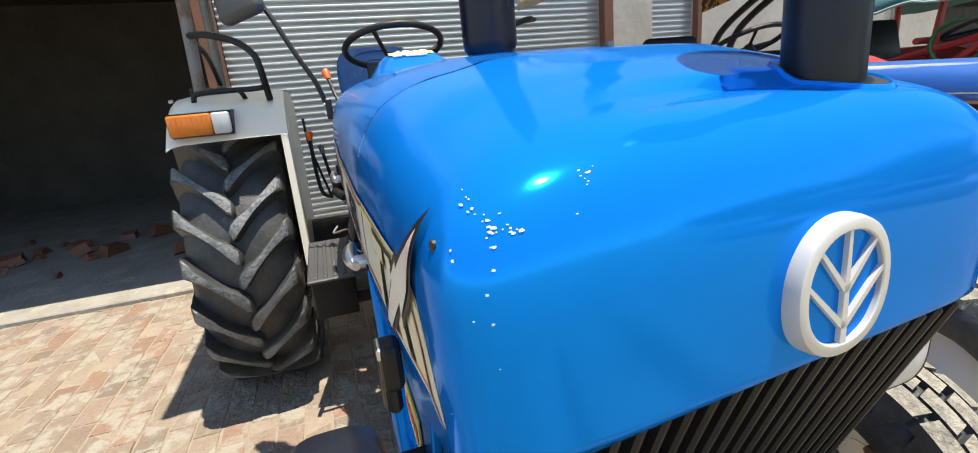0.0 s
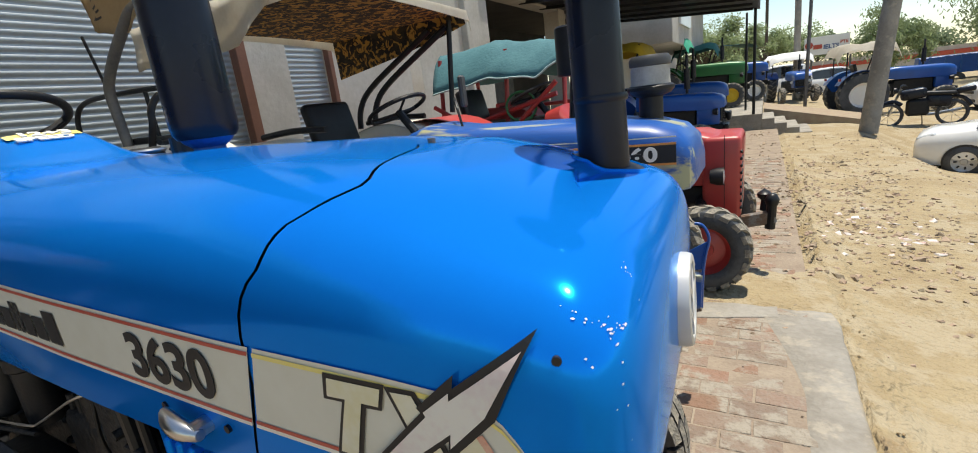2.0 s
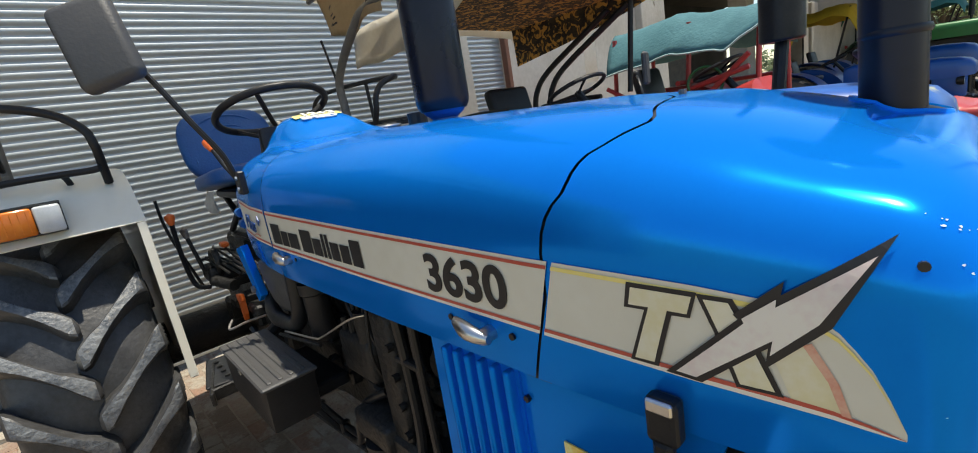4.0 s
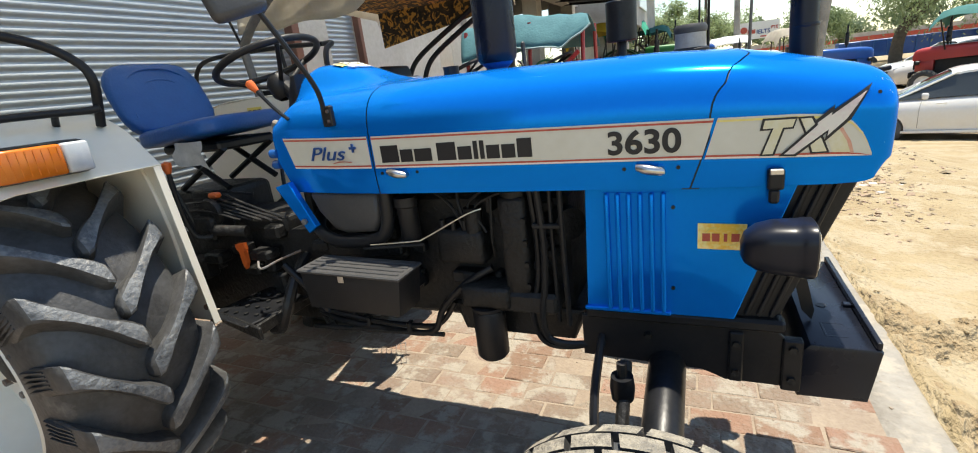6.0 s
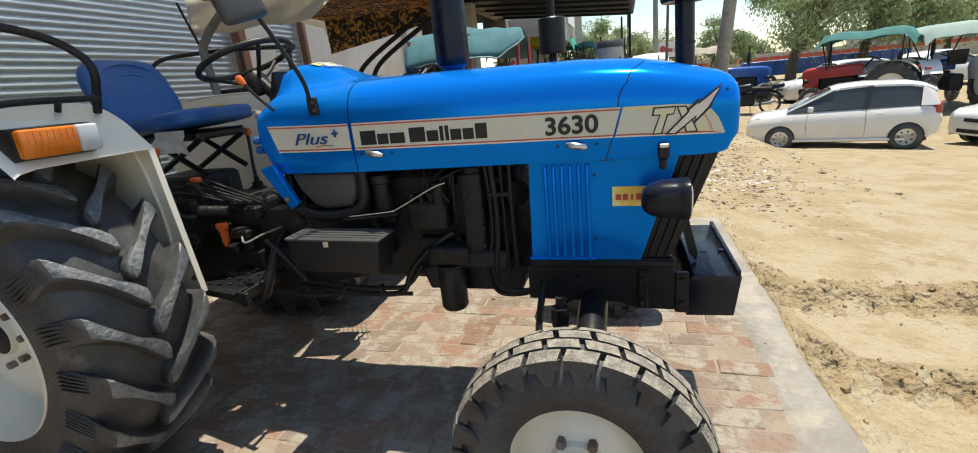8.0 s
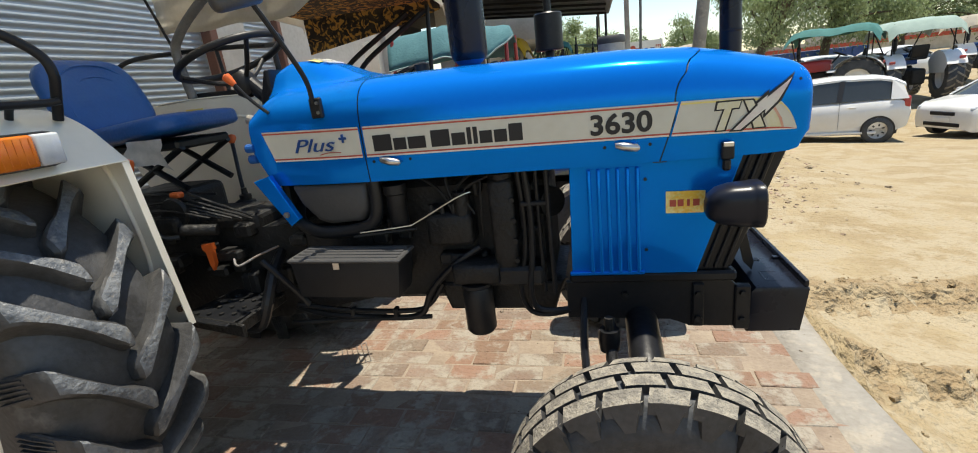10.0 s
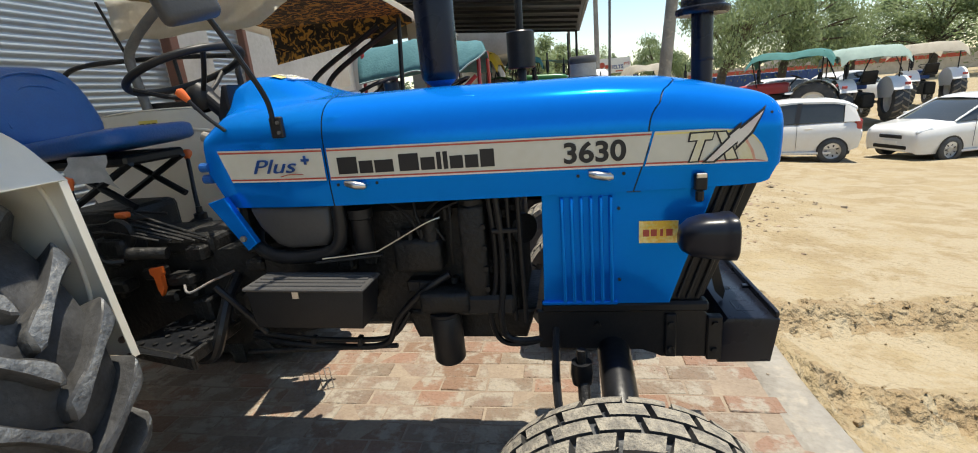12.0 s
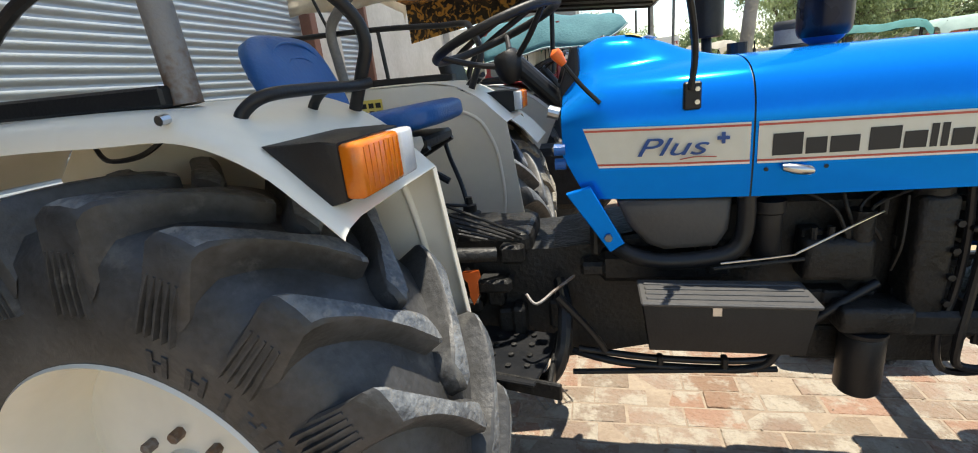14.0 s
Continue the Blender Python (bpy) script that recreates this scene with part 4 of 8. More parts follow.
M["sticker_y"] = mat("yellow_sticker", (0.85, 0.52, 0.05), 0.35, 0.0, (0.9, 0.78, 0.32), 12.0, 0.8)
STK = part("sticker", prismm([(0.106, 0.965), (0.106, 1.033), (0.217, 1.031), (0.217, 0.963)], -0.3035, -0.3012), "sticker_y", TR, "yellow sticker with red lettering blocks")
for i, w in enumerate((0.018, 0.017, 0.008, 0.018)):
    part("sticker_bar", boxm((0.126 + i * 0.022, -0.3042, 0.996), (w, 0.0012, 0.021)), "red_line", STK)
part("sticker_arc", tubem([(0.124, -0.3042, 1.008), (0.135, -0.3042, 1.019), (0.15, -0.3042, 1.023)], 0.0012, 5), "yellow", STK)
part("sticker_arc", tubem([(0.178, -0.3042, 0.976), (0.19, -0.3042, 0.978), (0.2, -0.3042, 0.986)], 0.0012, 5), "yellow", STK)

GR = part("grille", prismm([(0.20, 0.77), (0.315, 1.125), (0.33, 1.17), (0.436, 1.17), (0.29, 0.77)], -0.278, 0.232), "black", TR, "black vertical-barred radiator grille")
for i in range(21):
    y = -0.264 + i * 0.024
    a, b = Vector((0.293, y, 0.775)), Vector((0.442, y, 1.165))
    d = (b - a).normalized()
    bm = bmesh.new()
    box(bm, (a + b) / 2, (0.02, 0.009, (b - a).length), 0.003, (0, math.degrees(math.atan2(d.x, d.z)), 0))
    part("grille_bar", bm, "plastic", GR)
for s in (-1, 1):
    for i in range(3):
        ys = -0.282 if s < 0 else 0.236
        a, b = Vector((0.225 + i * 0.028, ys, 0.775)), Vector((0.343 + i * 0.028, ys, 1.13))
        part("grille_bar", box(bmesh.new(), (a + b) / 2, (0.012, 0.012, (b - a).length), 0.003, (0, 18.4, 0)), "plastic", GR)
for s in (-1, 1):
    cx_, cy_, cz_ = 0.276, (-0.40 if s < 0 else 0.35), 1.011

    def squarish(r, d, lift=0.0):
        out = []
        for i in range(36):
            t = 2 * math.pi * i / 36
            c, w = math.cos(t), math.sin(t)
            out.append((cx_ + d, cy_ + r * math.copysign(abs(c) ** 0.62, c), cz_ + lift + 0.98 * r * math.copysign(abs(w) ** 0.62, w)))
        return out

    bm = bmesh.new()
    V = grid(bm, [squarish(r, d, l) for r, d, l in ((0.016, -0.080, -0.004), (0.034, -0.073, -0.002), (0.050, -0.050, 0.0), (0.058, -0.016, 0.001), (0.0605, 0.018, 0.0), (0.062, 0.036, 0.0), (0.0635, 0.038, 0.0), (0.0635, 0.058, 0.0), (0.059, 0.062, 0.0))], closed=True)
    bm.faces.new(V[0])
    HL = part("headlamp", bm, "gloss_black", TR, "black squarish headlamp in a bullet housing", smooth=40)
    bm = bmesh.new()
    V = grid(bm, [squarish(0.059, 0.061), squarish(0.045, 0.067), squarish(0.02, 0.071)], closed=True)
    bm.faces.new(V[-1])
    part("lens", bm, "lens", HL, "clear ribbed lamp glass", smooth=60)
    part("lamp_bracket", boxm((0.235, s * 0.33, 0.985), (0.04, 0.10, 0.03), 0.006), "black", HL)

# front frame, weight carrier and axle
FR = part("front_frame", prismm([(-0.21, 0.60), (-0.21, 0.735), (0.30, 0.735), (0.33, 0.70), (0.33, 0.57), (0.18, 0.57), (0.12, 0.60)], -0.282, -0.262, bevel=0.004), "black", TR, "black cast front support")
part("frame_lip", boxm((0.06, -0.275, 0.752), (0.51, 0.05, 0.034), 0.008), "black", FR)
part("frame_plate", boxm((0.335, -0.279, 0.64), (0.045, 0.03, 0.15), 0.004), "black", FR)
part("frame_plate", boxm((0.205, -0.284, 0.65), (0.035, 0.02, 0.15), 0.004), "black", FR)
for x, z in ((0.335, 0.69), (0.335, 0.60), (0.205, 0.69), (0.205, 0.605), (-0.02, 0.69)):
    part("frame_bolt", rodm((x, -0.28, z), (x, -0.303, z), 0.011, n=6), "iron", FR)
part("frame_far", boxm((0.06, 0.27, 0.655), (0.54, 0.03, 0.16), 0.006), "black", FR)
part("frame_web", boxm((0.05, 0.0, 0.66), (0.44, 0.5, 0.12), 0.01), "iron", FR)
bm = prismm([(0.350, 0.552), (0.356, 0.69), (0.372, 0.708), (0.515, 0.708), (0.524, 0.70), (0.505, 0.556)], -0.29, 0.29, bevel=0.008)
WC = part("front_weight", bm, "gloss_black", TR, "black front weight block with a raised lip", smooth=40)
part("weight_lip", boxm((0.514, 0.0, 0.716), (0.014, 0.57, 0.022), 0.005, seg=2), "gloss_black", WC, smooth=40)
part("weight_hole", rodm((0.435, -0.06, 0.7), (0.435, -0.06, 0.7095), 0.013, n=14), "ink", WC)
part("lip_tab", boxm((0.498, -0.055, 0.712), (0.02, 0.02, 0.012), 0.002), "gloss_black", WC)
for y in (-0.235, -0.165):
    part("cast_mark", boxm((0.44, y, 0.7075), (0.05, 0.006, 0.003), 0.001), "gloss_black", WC)
part("cast_mark", boxm((0.415, -0.20, 0.7075), (0.006, 0.07, 0.003), 0.001), "gloss_black", WC)
part("lamp_stay", prismm([(0.33, 0.90), (0.36, 0.90), (0.40, 0.74), (0.395, 0.712), (0.37, 0.74)], -0.16, -0.152), "black", WC, "flat black stay")
AX = part("front_axle", tubem([(0.03, -0.68, 0.44), (0.03, -0.5, 0.54), (0.03, -0.2, 0.6), (0.03, 0.2, 0.6), (0.03, 0.5, 0.54), (0.03, 0.68, 0.44)], 0.052, 18), "black", TR, "black tubular front axle", smooth=50)
for s in (-1, 1):
    part("king_pin", rodm((0.03, s * 0.665, 0.33), (0.03, s * 0.665, 0.50), 0.035, n=16), "black", AX, smooth=50)
    part("stub", rodm((0.02, s * 0.66, 0.37), (0.015, s * 0.78, 0.368), 0.03, n=14), "iron", AX)
part("tie_rod", tubem([(-0.13, -0.56, 0.40), (-0.155, -0.42, 0.56), (-0.15, -0.2, 0.72)], 0.013, 8), "black", AX)
part("steering_ram", rodm((-0.07, -0.55, 0.47), (-0.075, -0.36, 0.64), 0.018, n=12), "iron", AX)
part("ram_eye", turnm([(0.0, -0.035), (0.03, -0.035), (0.034, 0), (0.03, 0.035), (0, 0.035)], Matrix.Translation((-0.077, -0.42, 0.60)), 16), "black", AX, smooth=40)
part("ram_nut", rodm((-0.077, -0.42, 0.63), (-0.077, -0.42, 0.675), 0.014, n=8), "iron", AX)

# intake stack with its mushroom cap, and the silencer
SEB = part("seam_bolt", rodm((0.139, 0.02, 1.44), (0.139, 0.02, 1.452), 0.006, n=8), "rust", TR, "small rusty bolt at the joint")
def on_top(x, y, lift):
    """The point of the nose panel's skin straight under (x, y)."""
    hit = SKIN.ray_cast(Vector((x, y, 2.0)), Vector((0, 0, -1)))[0]
    return Vector((x, y, (hit.z if hit else 1.40) + lift))


def ellipse(k, lift, n=40):
    return [on_top(0.378 + 0.049 * k * math.cos(2 * math.pi * i / n), 0.10 + 0.043 * k * math.sin(2 * math.pi * i / n), lift) for i in range(n)]


part("stack_hole", gridm([ellipse(0.4, 0.0012), ellipse(0.75, 0.0012), ellipse(1.0, 0.0012)], closed=True), "ink", TR, "dark oval hole round the stack")
part("hole_lip", gridm([ellipse(0.97, 0.001), ellipse(1.0, 0.0035), ellipse(1.04, 0.0035), ellipse(1.09, -0.001)], closed=True), "blue", TR, smooth=60)
ST = part("stack_pipe", rodm((0.372, 0.10, 1.36), (0.366, 0.10, 1.63), 0.0345, n=28), "gloss_black", TR, "glossy black intake stack with a mushroom cap", smooth=50)
part("stack_collar", turnm([(0.035, 0), (0.0372, 0.004), (0.035, 0.01)], Matrix.Translation((0.371, 0.10, 1.475)), 28), "gloss_black", ST, smooth=60)
part("cap", turnm([(0.036, 0.0), (0.080, -0.010), (0.086, 0.0), (0.085, 0.010), (0.068, 0.018), (0.066, 0.06), (0.056, 0.08), (0.0, 0.086)], Matrix.Translation((0.366, 0.10, 1.632)), 36), "gloss_black", ST, smooth=40)
SI = part("silencer", turnm([(0.0, -0.005), (0.06, 0.0), (0.068, 0.012), (0.071, 0.03), (0.071, 0.61), (0.06, 0.64), (0.028, 0.65), (0.028, 0.91)], Matrix.Translation((-0.545, 0.10, 1.49)), 32), "gloss_black", TR, "tall glossy black exhaust silencer", smooth=40)
part("neck", turnm([(0.034, -0.12), (0.034, -0.02), (0.05, -0.008), (0.062, 0.012)], Matrix.Translation((-0.545, 0.10, 1.49)), 28), "blue_dark", SI, smooth=50)
part("hose_cap", rodm((-0.76, 0.16, 1.45), (-0.76, 0.16, 1.50), 0.03, n=18), "black", TR, "black radiator cap")

# sticker on the hump
def hump_top(x, y):
    h = lerp_table([(-1.29, 0.0), (-1.27, 0.045), (-1.24, 0.078), (-1.18, 0.092), (-1.1, 0.088), (-1.02, 0.062), (-0.95, 0.03)], x)
    w, zt = plan_y(x), lerp_table(T_TAB, x)
    return 1.25 + (zt - 1.25) * (1 - min(1.0, abs(y) / w) ** BOX) ** (1 / BOX) + h * math.exp(-((y / 0.150) ** 6))


HS = part("hump_sticker", gridm([[(x, y, hump_top(x, y) + 0.0022) for y in spread(-0.088, 0.072, 10)] for x in spread(-1.112, -1.066, 4)]), "yellow", TR, "yellow gear sticker with white lettering", smooth=180)


def on_hump(x, y):
    """Frame on the hump's front slope: letters run towards +y, their tops towards the driver."""
    d = (hump_top(x - 0.02, y) - hump_top(x + 0.02, y)) / 0.04
    up = Vector((-1, 0, d)).normalized()
    nrm = Vector((0, 1, 0)).cross(up)
    m = Matrix((Vector((0, 1, 0)), up, nrm)).transposed().to_4x4()
    return Matrix.Translation((x, y, hump_top(x, 0.0) + 0.0045)) @ m


lettering("12+3", 0.046, on_hump(-1.070, -0.066) @ Matrix.Diagonal((1.25, 1, 1, 1)), "white", HS, "gear_number", bold=0.002)
lettering("SPEED", 0.037, on_hump(-1.030, -0.080) @ Matrix.Diagonal((1.2, 1, 1, 1)), "white", HS, "word", bold=0.002)

# ---- engine side ----
EN = part("engine_block", boxm((-0.66, 0.0, 0.86), (0.80, 0.36, 0.46), 0.02), "iron", TR, "black greasy engine block with pipes and filters")
part("sump", prismm([(-0.70, 0.70), (-0.66, 0.585), (-0.26, 0.585), (-0.22, 0.70)], -0.19, 0.19, bevel=0.015), "iron", EN)
part("head", boxm((-0.62, 0.0, 1.105), (0.7, 0.26, 0.06), 0.015), "iron", EN)
for i in range(4):
    part("injector_pipe", tubem([(-0.74 + i * 0.13, -0.14, 1.12), (-0.72 + i * 0.12, -0.22, 1.13), (-0.62 + i * 0.03, -0.25, 1.07), (-0.58 + i * 0.025, -0.25, 0.98)], 0.005, 7), "iron", EN)
part("injection_pump", boxm((-0.60, -0.225, 0.93), (0.17, 0.09, 0.12), 0.02, seg=2), "iron", EN, smooth=50)
part("pump_cap", rodm((-0.55, -0.24, 0.98), (-0.55, -0.24, 1.06), 0.03, n=14), "iron", EN, smooth=50)
for i in range(3):
    part("pump_union", rodm((-0.66 + i * 0.04, -0.25, 0.98), (-0.66 + i * 0.04, -0.25, 1.02), 0.009, n=8), "iron", EN)
part("timing_case", boxm((-0.405, -0.235, 0.93), (0.085, 0.10, 0.34), 0.015, seg=2), "iron", EN, smooth=50)
part("case_cap", rodm((-0.405, -0.235, 1.06), (-0.405, -0.235, 1.115), 0.045, n=20), "iron", EN, smooth=50)
part("case_foot", boxm((-0.38, -0.24, 0.76), (0.2, 0.11, 0.07), 0.012), "iron", EN)
for z in (0.82, 0.89, 0.96, 1.03):
    part("case_bolt", rodm((-0.366, -0.28, z), (-0.366, -0.295, z), 0.009, n=6), "iron", EN)
OF = part("oil_filter", turnm([(0.0, 0.0), (0.045, 0.0), (0.054, 0.012), (0.054, 0.165), (0.05, 0.175), (0.056, 0.18), (0.056, 0.19), (0.0, 0.195)], Matrix.Translation((-0.525, -0.265, 0.545)), 32), "plastic", EN, "black screw-on oil filter", smooth=40)
part("filter_head", boxm((-0.515, -0.255, 0.775), (0.17, 0.11, 0.075), 0.014, seg=2), "iron", EN, smooth=50)
FF = part("fuel_filter", turnm([(0.0, 0.0), (0.028, 0.0), (0.034, 0.01), (0.034, 0.13), (0.04, 0.135), (0.04, 0.165), (0.0, 0.17)], Matrix.Translation((-0.775, -0.265, 0.94)), 24), "plastic", EN, smooth=40)
# dark rounded tank and its big hose
M["plastic_grey"] = mat("grey_plastic", (0.045, 0.045, 0.046), 0.5, 0.0, (0.06, 0.058, 0.056), 12.0, 0.4, bump=0.12, bscale=120)
TK = part("side_tank", prismm([(-1.155, 1.125), (-0.865, 1.125), (-0.872, 1.03), (-0.90, 0.985), (-1.03, 0.978), (-1.075, 0.995), (-1.13, 1.06)], -0.295, -0.12, bevel=0.02), "plastic_grey", TR, "dark grey moulded side tank", smooth=50)
part("big_hose", tubem([(-0.835, -0.29, 1.14), (-0.838, -0.295, 1.03), (-0.87, -0.30, 0.975), (-0.96, -0.30, 0.955), (-1.07, -0.30, 0.957), (-1.16, -0.27, 0.99), (-1.2, -0.2, 1.04)], 0.023, 14), "black", TR, "thick black rubber hose", smooth=60)
part("under_tank", boxm((-1.03, -0.12, 0.90), (0.36, 0.2, 0.1), 0.02), "iron", EN)
# blue gusset under the cowl
FC = part("filler_cap", turnm([(0.0, 0.034), (0.034, 0.034), (0.044, 0.028), (0.046, 0.012), (0.052, 0.008), (0.055, -0.03)], Matrix.Translation((-0.945, 0.155, 1.45)), 28), "plastic", TR, "black filler cap with a steel rim", smooth=40)
part("cap_ring", turnm([(0.046, 0.026), (0.050, 0.029), (0.053, 0.024), (0.047, 0.018)], Matrix.Translation((-0.945, 0.155, 1.45)), 28, closed=True), "steel", FC, smooth=60)
GU = part("cowl_gusset", prismm([(-1.287, 1.155), (-1.222, 1.172), (-1.138, 1.01), (-1.176, 0.985)], -0.31, -0.285, bevel=0.003), "blue", TR, "blue folded gusset plate under the cowl")
part("gusset_bolt", rodm((-1.18, -0.312, 1.03), (-1.18, -0.322, 1.03), 0.011, n=6), "rust", GU)
part("firewall", boxm((-1.215, 0.0, 1.07), (0.03, 0.5, 0.24), 0.01), "iron", TR)
# pipes and hoses by the radiator
for i, (x, yy) in enumerate(((-0.335, -0.27), (-0.31, -0.285), (-0.285, -0.275), (-0.25, -0.29))):
    lo = 0.62 + 0.02 * i
    part("coolant_hose", tubem([(x - 0.01, yy, 1.13), (x, yy, 0.98), (x - 0.005, yy, 0.84), (x - 0.03 + 0.012 * i, yy - 0.01, 0.72), (x + 0.0, yy, lo), (x + 0.10, yy + 0.01, lo - 0.01), (x + 0.22, yy + 0.05, lo + 0.02)] if i in (0, 1) else [(x, yy, 1.13), (x, yy, 0.95), (x + 0.004, yy, 0.70)], (0.0095, 0.011, 0.007, 0.008)[i], 9), "black", EN)
part("pipe_clamp", boxm((-0.295, -0.285, 1.015), (0.09, 0.02, 0.014), 0.003), "iron", EN)
part("throttle_rod", tubem([(-0.90, -0.33, 0.955), (-0.74, -0.31, 0.965), (-0.70, -0.30, 0.975), (-0.56, -0.28, 1.045), (-0.51, -0.26, 1.06)], 0.0028, 7), "steel", EN, "bright throttle rod")
part("clutch_rod", tubem([(-0.92, -0.34, 0.945), (-0.7, -0.31, 0.955)], 0.005, 7), "iron", EN)
part("drain_hose", tubem([(-0.50, -0.25, 0.86), (-0.6, -0.27, 0.80), (-0.7, -0.26, 0.70), (-0.76, -0.25, 0.60), (-0.9, -0.25, 0.585), (-1.15, -0.25, 0.6), (-1.3, -0.22, 0.62)], 0.012, 12), "black", EN, smooth=60)
part("return_pipe", tubem([(-0.66, -0.24, 0.72), (-0.72, -0.245, 0.64), (-0.80, -0.245, 0.612), (-1.05, -0.245, 0.615), (-1.28, -0.24, 0.64)], 0.010, 10), "black", EN, smooth=60)
for x in (-0.86, -1.04):
    part("pipe_clip", boxm((x, -0.247, 0.602), (0.018, 0.03, 0.05), 0.004), "iron", EN)
part("brake_pipe", rodm((-1.3, -0.27, 0.575), (-0.72, -0.25, 0.59), 0.009, n=10), "iron", EN)
part("dipstick", tubem([(-0.47, -0.27, 1.10), (-0.475, -0.28, 0.98), (-0.48, -0.26, 0.90)], 0.004, 6), "iron", EN)
part("alternator", rodm((-0.30, -0.15, 1.0), (-0.24, -0.22, 1.0), 0.05, n=18), "iron", EN, smooth=50)
for i in range(26):
    r2 = random.Random(100 + i)
    x, z = r2.uniform(-0.98, -0.3), r2.uniform(0.74, 1.1)
    s = (r2.uniform(0.02, 0.07), r2.uniform(0.03, 0.06), r2.uniform(0.02, 0.06))
    part("bracket", boxm((x, -0.185 - s[1] * 0.4, z), s, 0.006), "iron", EN)
# toolbox
TB = part("toolbox", prismm([(-1.09, 0.775), (-1.105, 0.902), (-0.715, 0.892), (-0.735, 0.768)], -0.462, -0.335, bevel=0.006), "plastic", TR, "black steel toolbox with a ribbed lid", smooth=40)
part("lid", boxm((-0.91, -0.40, 0.903), (0.40, 0.142, 0.012), 0.004, (0, 1.5, 0)), "plastic_grey", TB, "dusty grey ribbed lid")
for i in range(4):
    part("lid_rib", boxm((-0.91, -0.445 + i * 0.028, 0.910), (0.37, 0.012, 0.006), 0.002, (0, 1.5, 0)), "plastic_grey", TB)
part("hasp", boxm((-0.935, -0.4645, 0.888), (0.022, 0.004, 0.026), 0.001), "steel", TB, "small bright hasp")
part("toolbox_bracket", boxm((-0.92, -0.29, 0.80), (0.3, 0.12, 0.04), 0.006), "black", TB)

# ---- transmission, platform, controls ----
TM = part("gearbox", prismm([(-2.3, 0.52), (-2.35, 0.86), (-1.95, 0.95), (-1.35, 0.95), (-1.05, 1.0), (-1.0, 0.62), (-1.4, 0.55)], -0.17, 0.17, bevel=0.02), "iron", TR, "black gearbox and rear axle housing")
part("rear_axle", rodm((RX, -0.62, RZ), (RX, 0.62, RZ), 0.10, n=24), "iron", TM, smooth=50)
part("gearbox_lid", boxm((-1.62, -0.05, 0.97), (0.42, 0.26, 0.07), 0.02, seg=2), "iron", TM)
part("lift_cover", boxm((-1.98, 0.0, 1.02), (0.34, 0.3, 0.18), 0.03, seg=2), "iron", TM)
for i in range(14):
    r2 = random.Random(300 + i)
    part("casting", boxm((r2.uniform(-1.95, -1.2), -0.17 - r2.uniform(0.0, 0.06), r2.uniform(0.72, 1.05)), (r2.uniform(0.03, 0.12), 0.07, r2.uniform(0.03, 0.1)), 0.01), "iron", TM)
for s in (-1, 1):
    FB = part("footboard", boxm((-1.49, s * 0.345, 0.685), (0.27, 0.27, 0.012), 0.004, (0, 0, s * 12)), "black", TR, "black dimpled footboard")
    part("footboard_edge", box(bmesh.new(), (-1.46, s * 0.465, 0.668), (0.30, 0.014, 0.05), 0.004, (0, 0, s * 14)), "iron", FB)
    part("footboard_edge", boxm((-1.345, s * 0.36, 0.672), (0.014, 0.27, 0.045), 0.004), "iron", FB)
    for i in range(4):
        for j in range(4):
            part("tread_stud", rodm((-1.58 + i * 0.055, s * (0.26 + j * 0.055), 0.69), (-1.58 + i * 0.055, s * (0.26 + j * 0.055), 0.698), 0.009, n=8), "iron", FB)
    part("step_arm", tubem([(-1.33, s * 0.2, 0.85), (-1.31, s * 0.3, 0.80), (-1.32, s * 0.36, 0.70), (-1.36, s * 0.37, 0.62), (-1.42, s * 0.36, 0.60)], 0.022, 10), "black", FB)
PD = part("brake_pedal", tubem([(-1.28, -0.27, 0.90), (-1.33, -0.33, 0.885), (-1.38, -0.38, 0.865), (-1.41, -0.36, 0.885)], 0.0045, 8), "rust", TR, "bare wire pedal arm")
part("pedal_arm", tubem([(-1.33, -0.32, 0.86), (-1.25, -0.30, 0.75), (-1.2, -0.28, 0.66)], 0.012, 8), "black", PD)
LK = part("lock_lever", prismm([(-1.615, 0.90), (-1.615, 0.92), (-1.565, 0.925), (-1.562, 0.90), (-1.575, 0.89), (-1.572, 0.84), (-1.59, 0.81), (-1.60, 0.84), (-1.598, 0.89)], -0.285, -0.265, bevel=0.003), "orange", TR, "orange plastic lock lever")


def lever(pts, r, knob, label, knob_r=0.018, mat_k="orange"):
    L = part("lever", tubem(pts, r, 8), "black", TR, label)
    p, q = Vector(pts[-1]), Vector(pts[-2])
    d = (p - q).normalized().to_track_quat("Z", "Y").to_matrix().to_4x4()
    if knob:
        part("knob", turnm([(0.0, -0.022), (0.009, -0.02), (knob_r, 0.006), (knob_r * 0.95, 0.018), (0.0, 0.026)], Matrix.Translation(p) @ d, 18), mat_k, L, "orange knob", smooth=50)
    return L


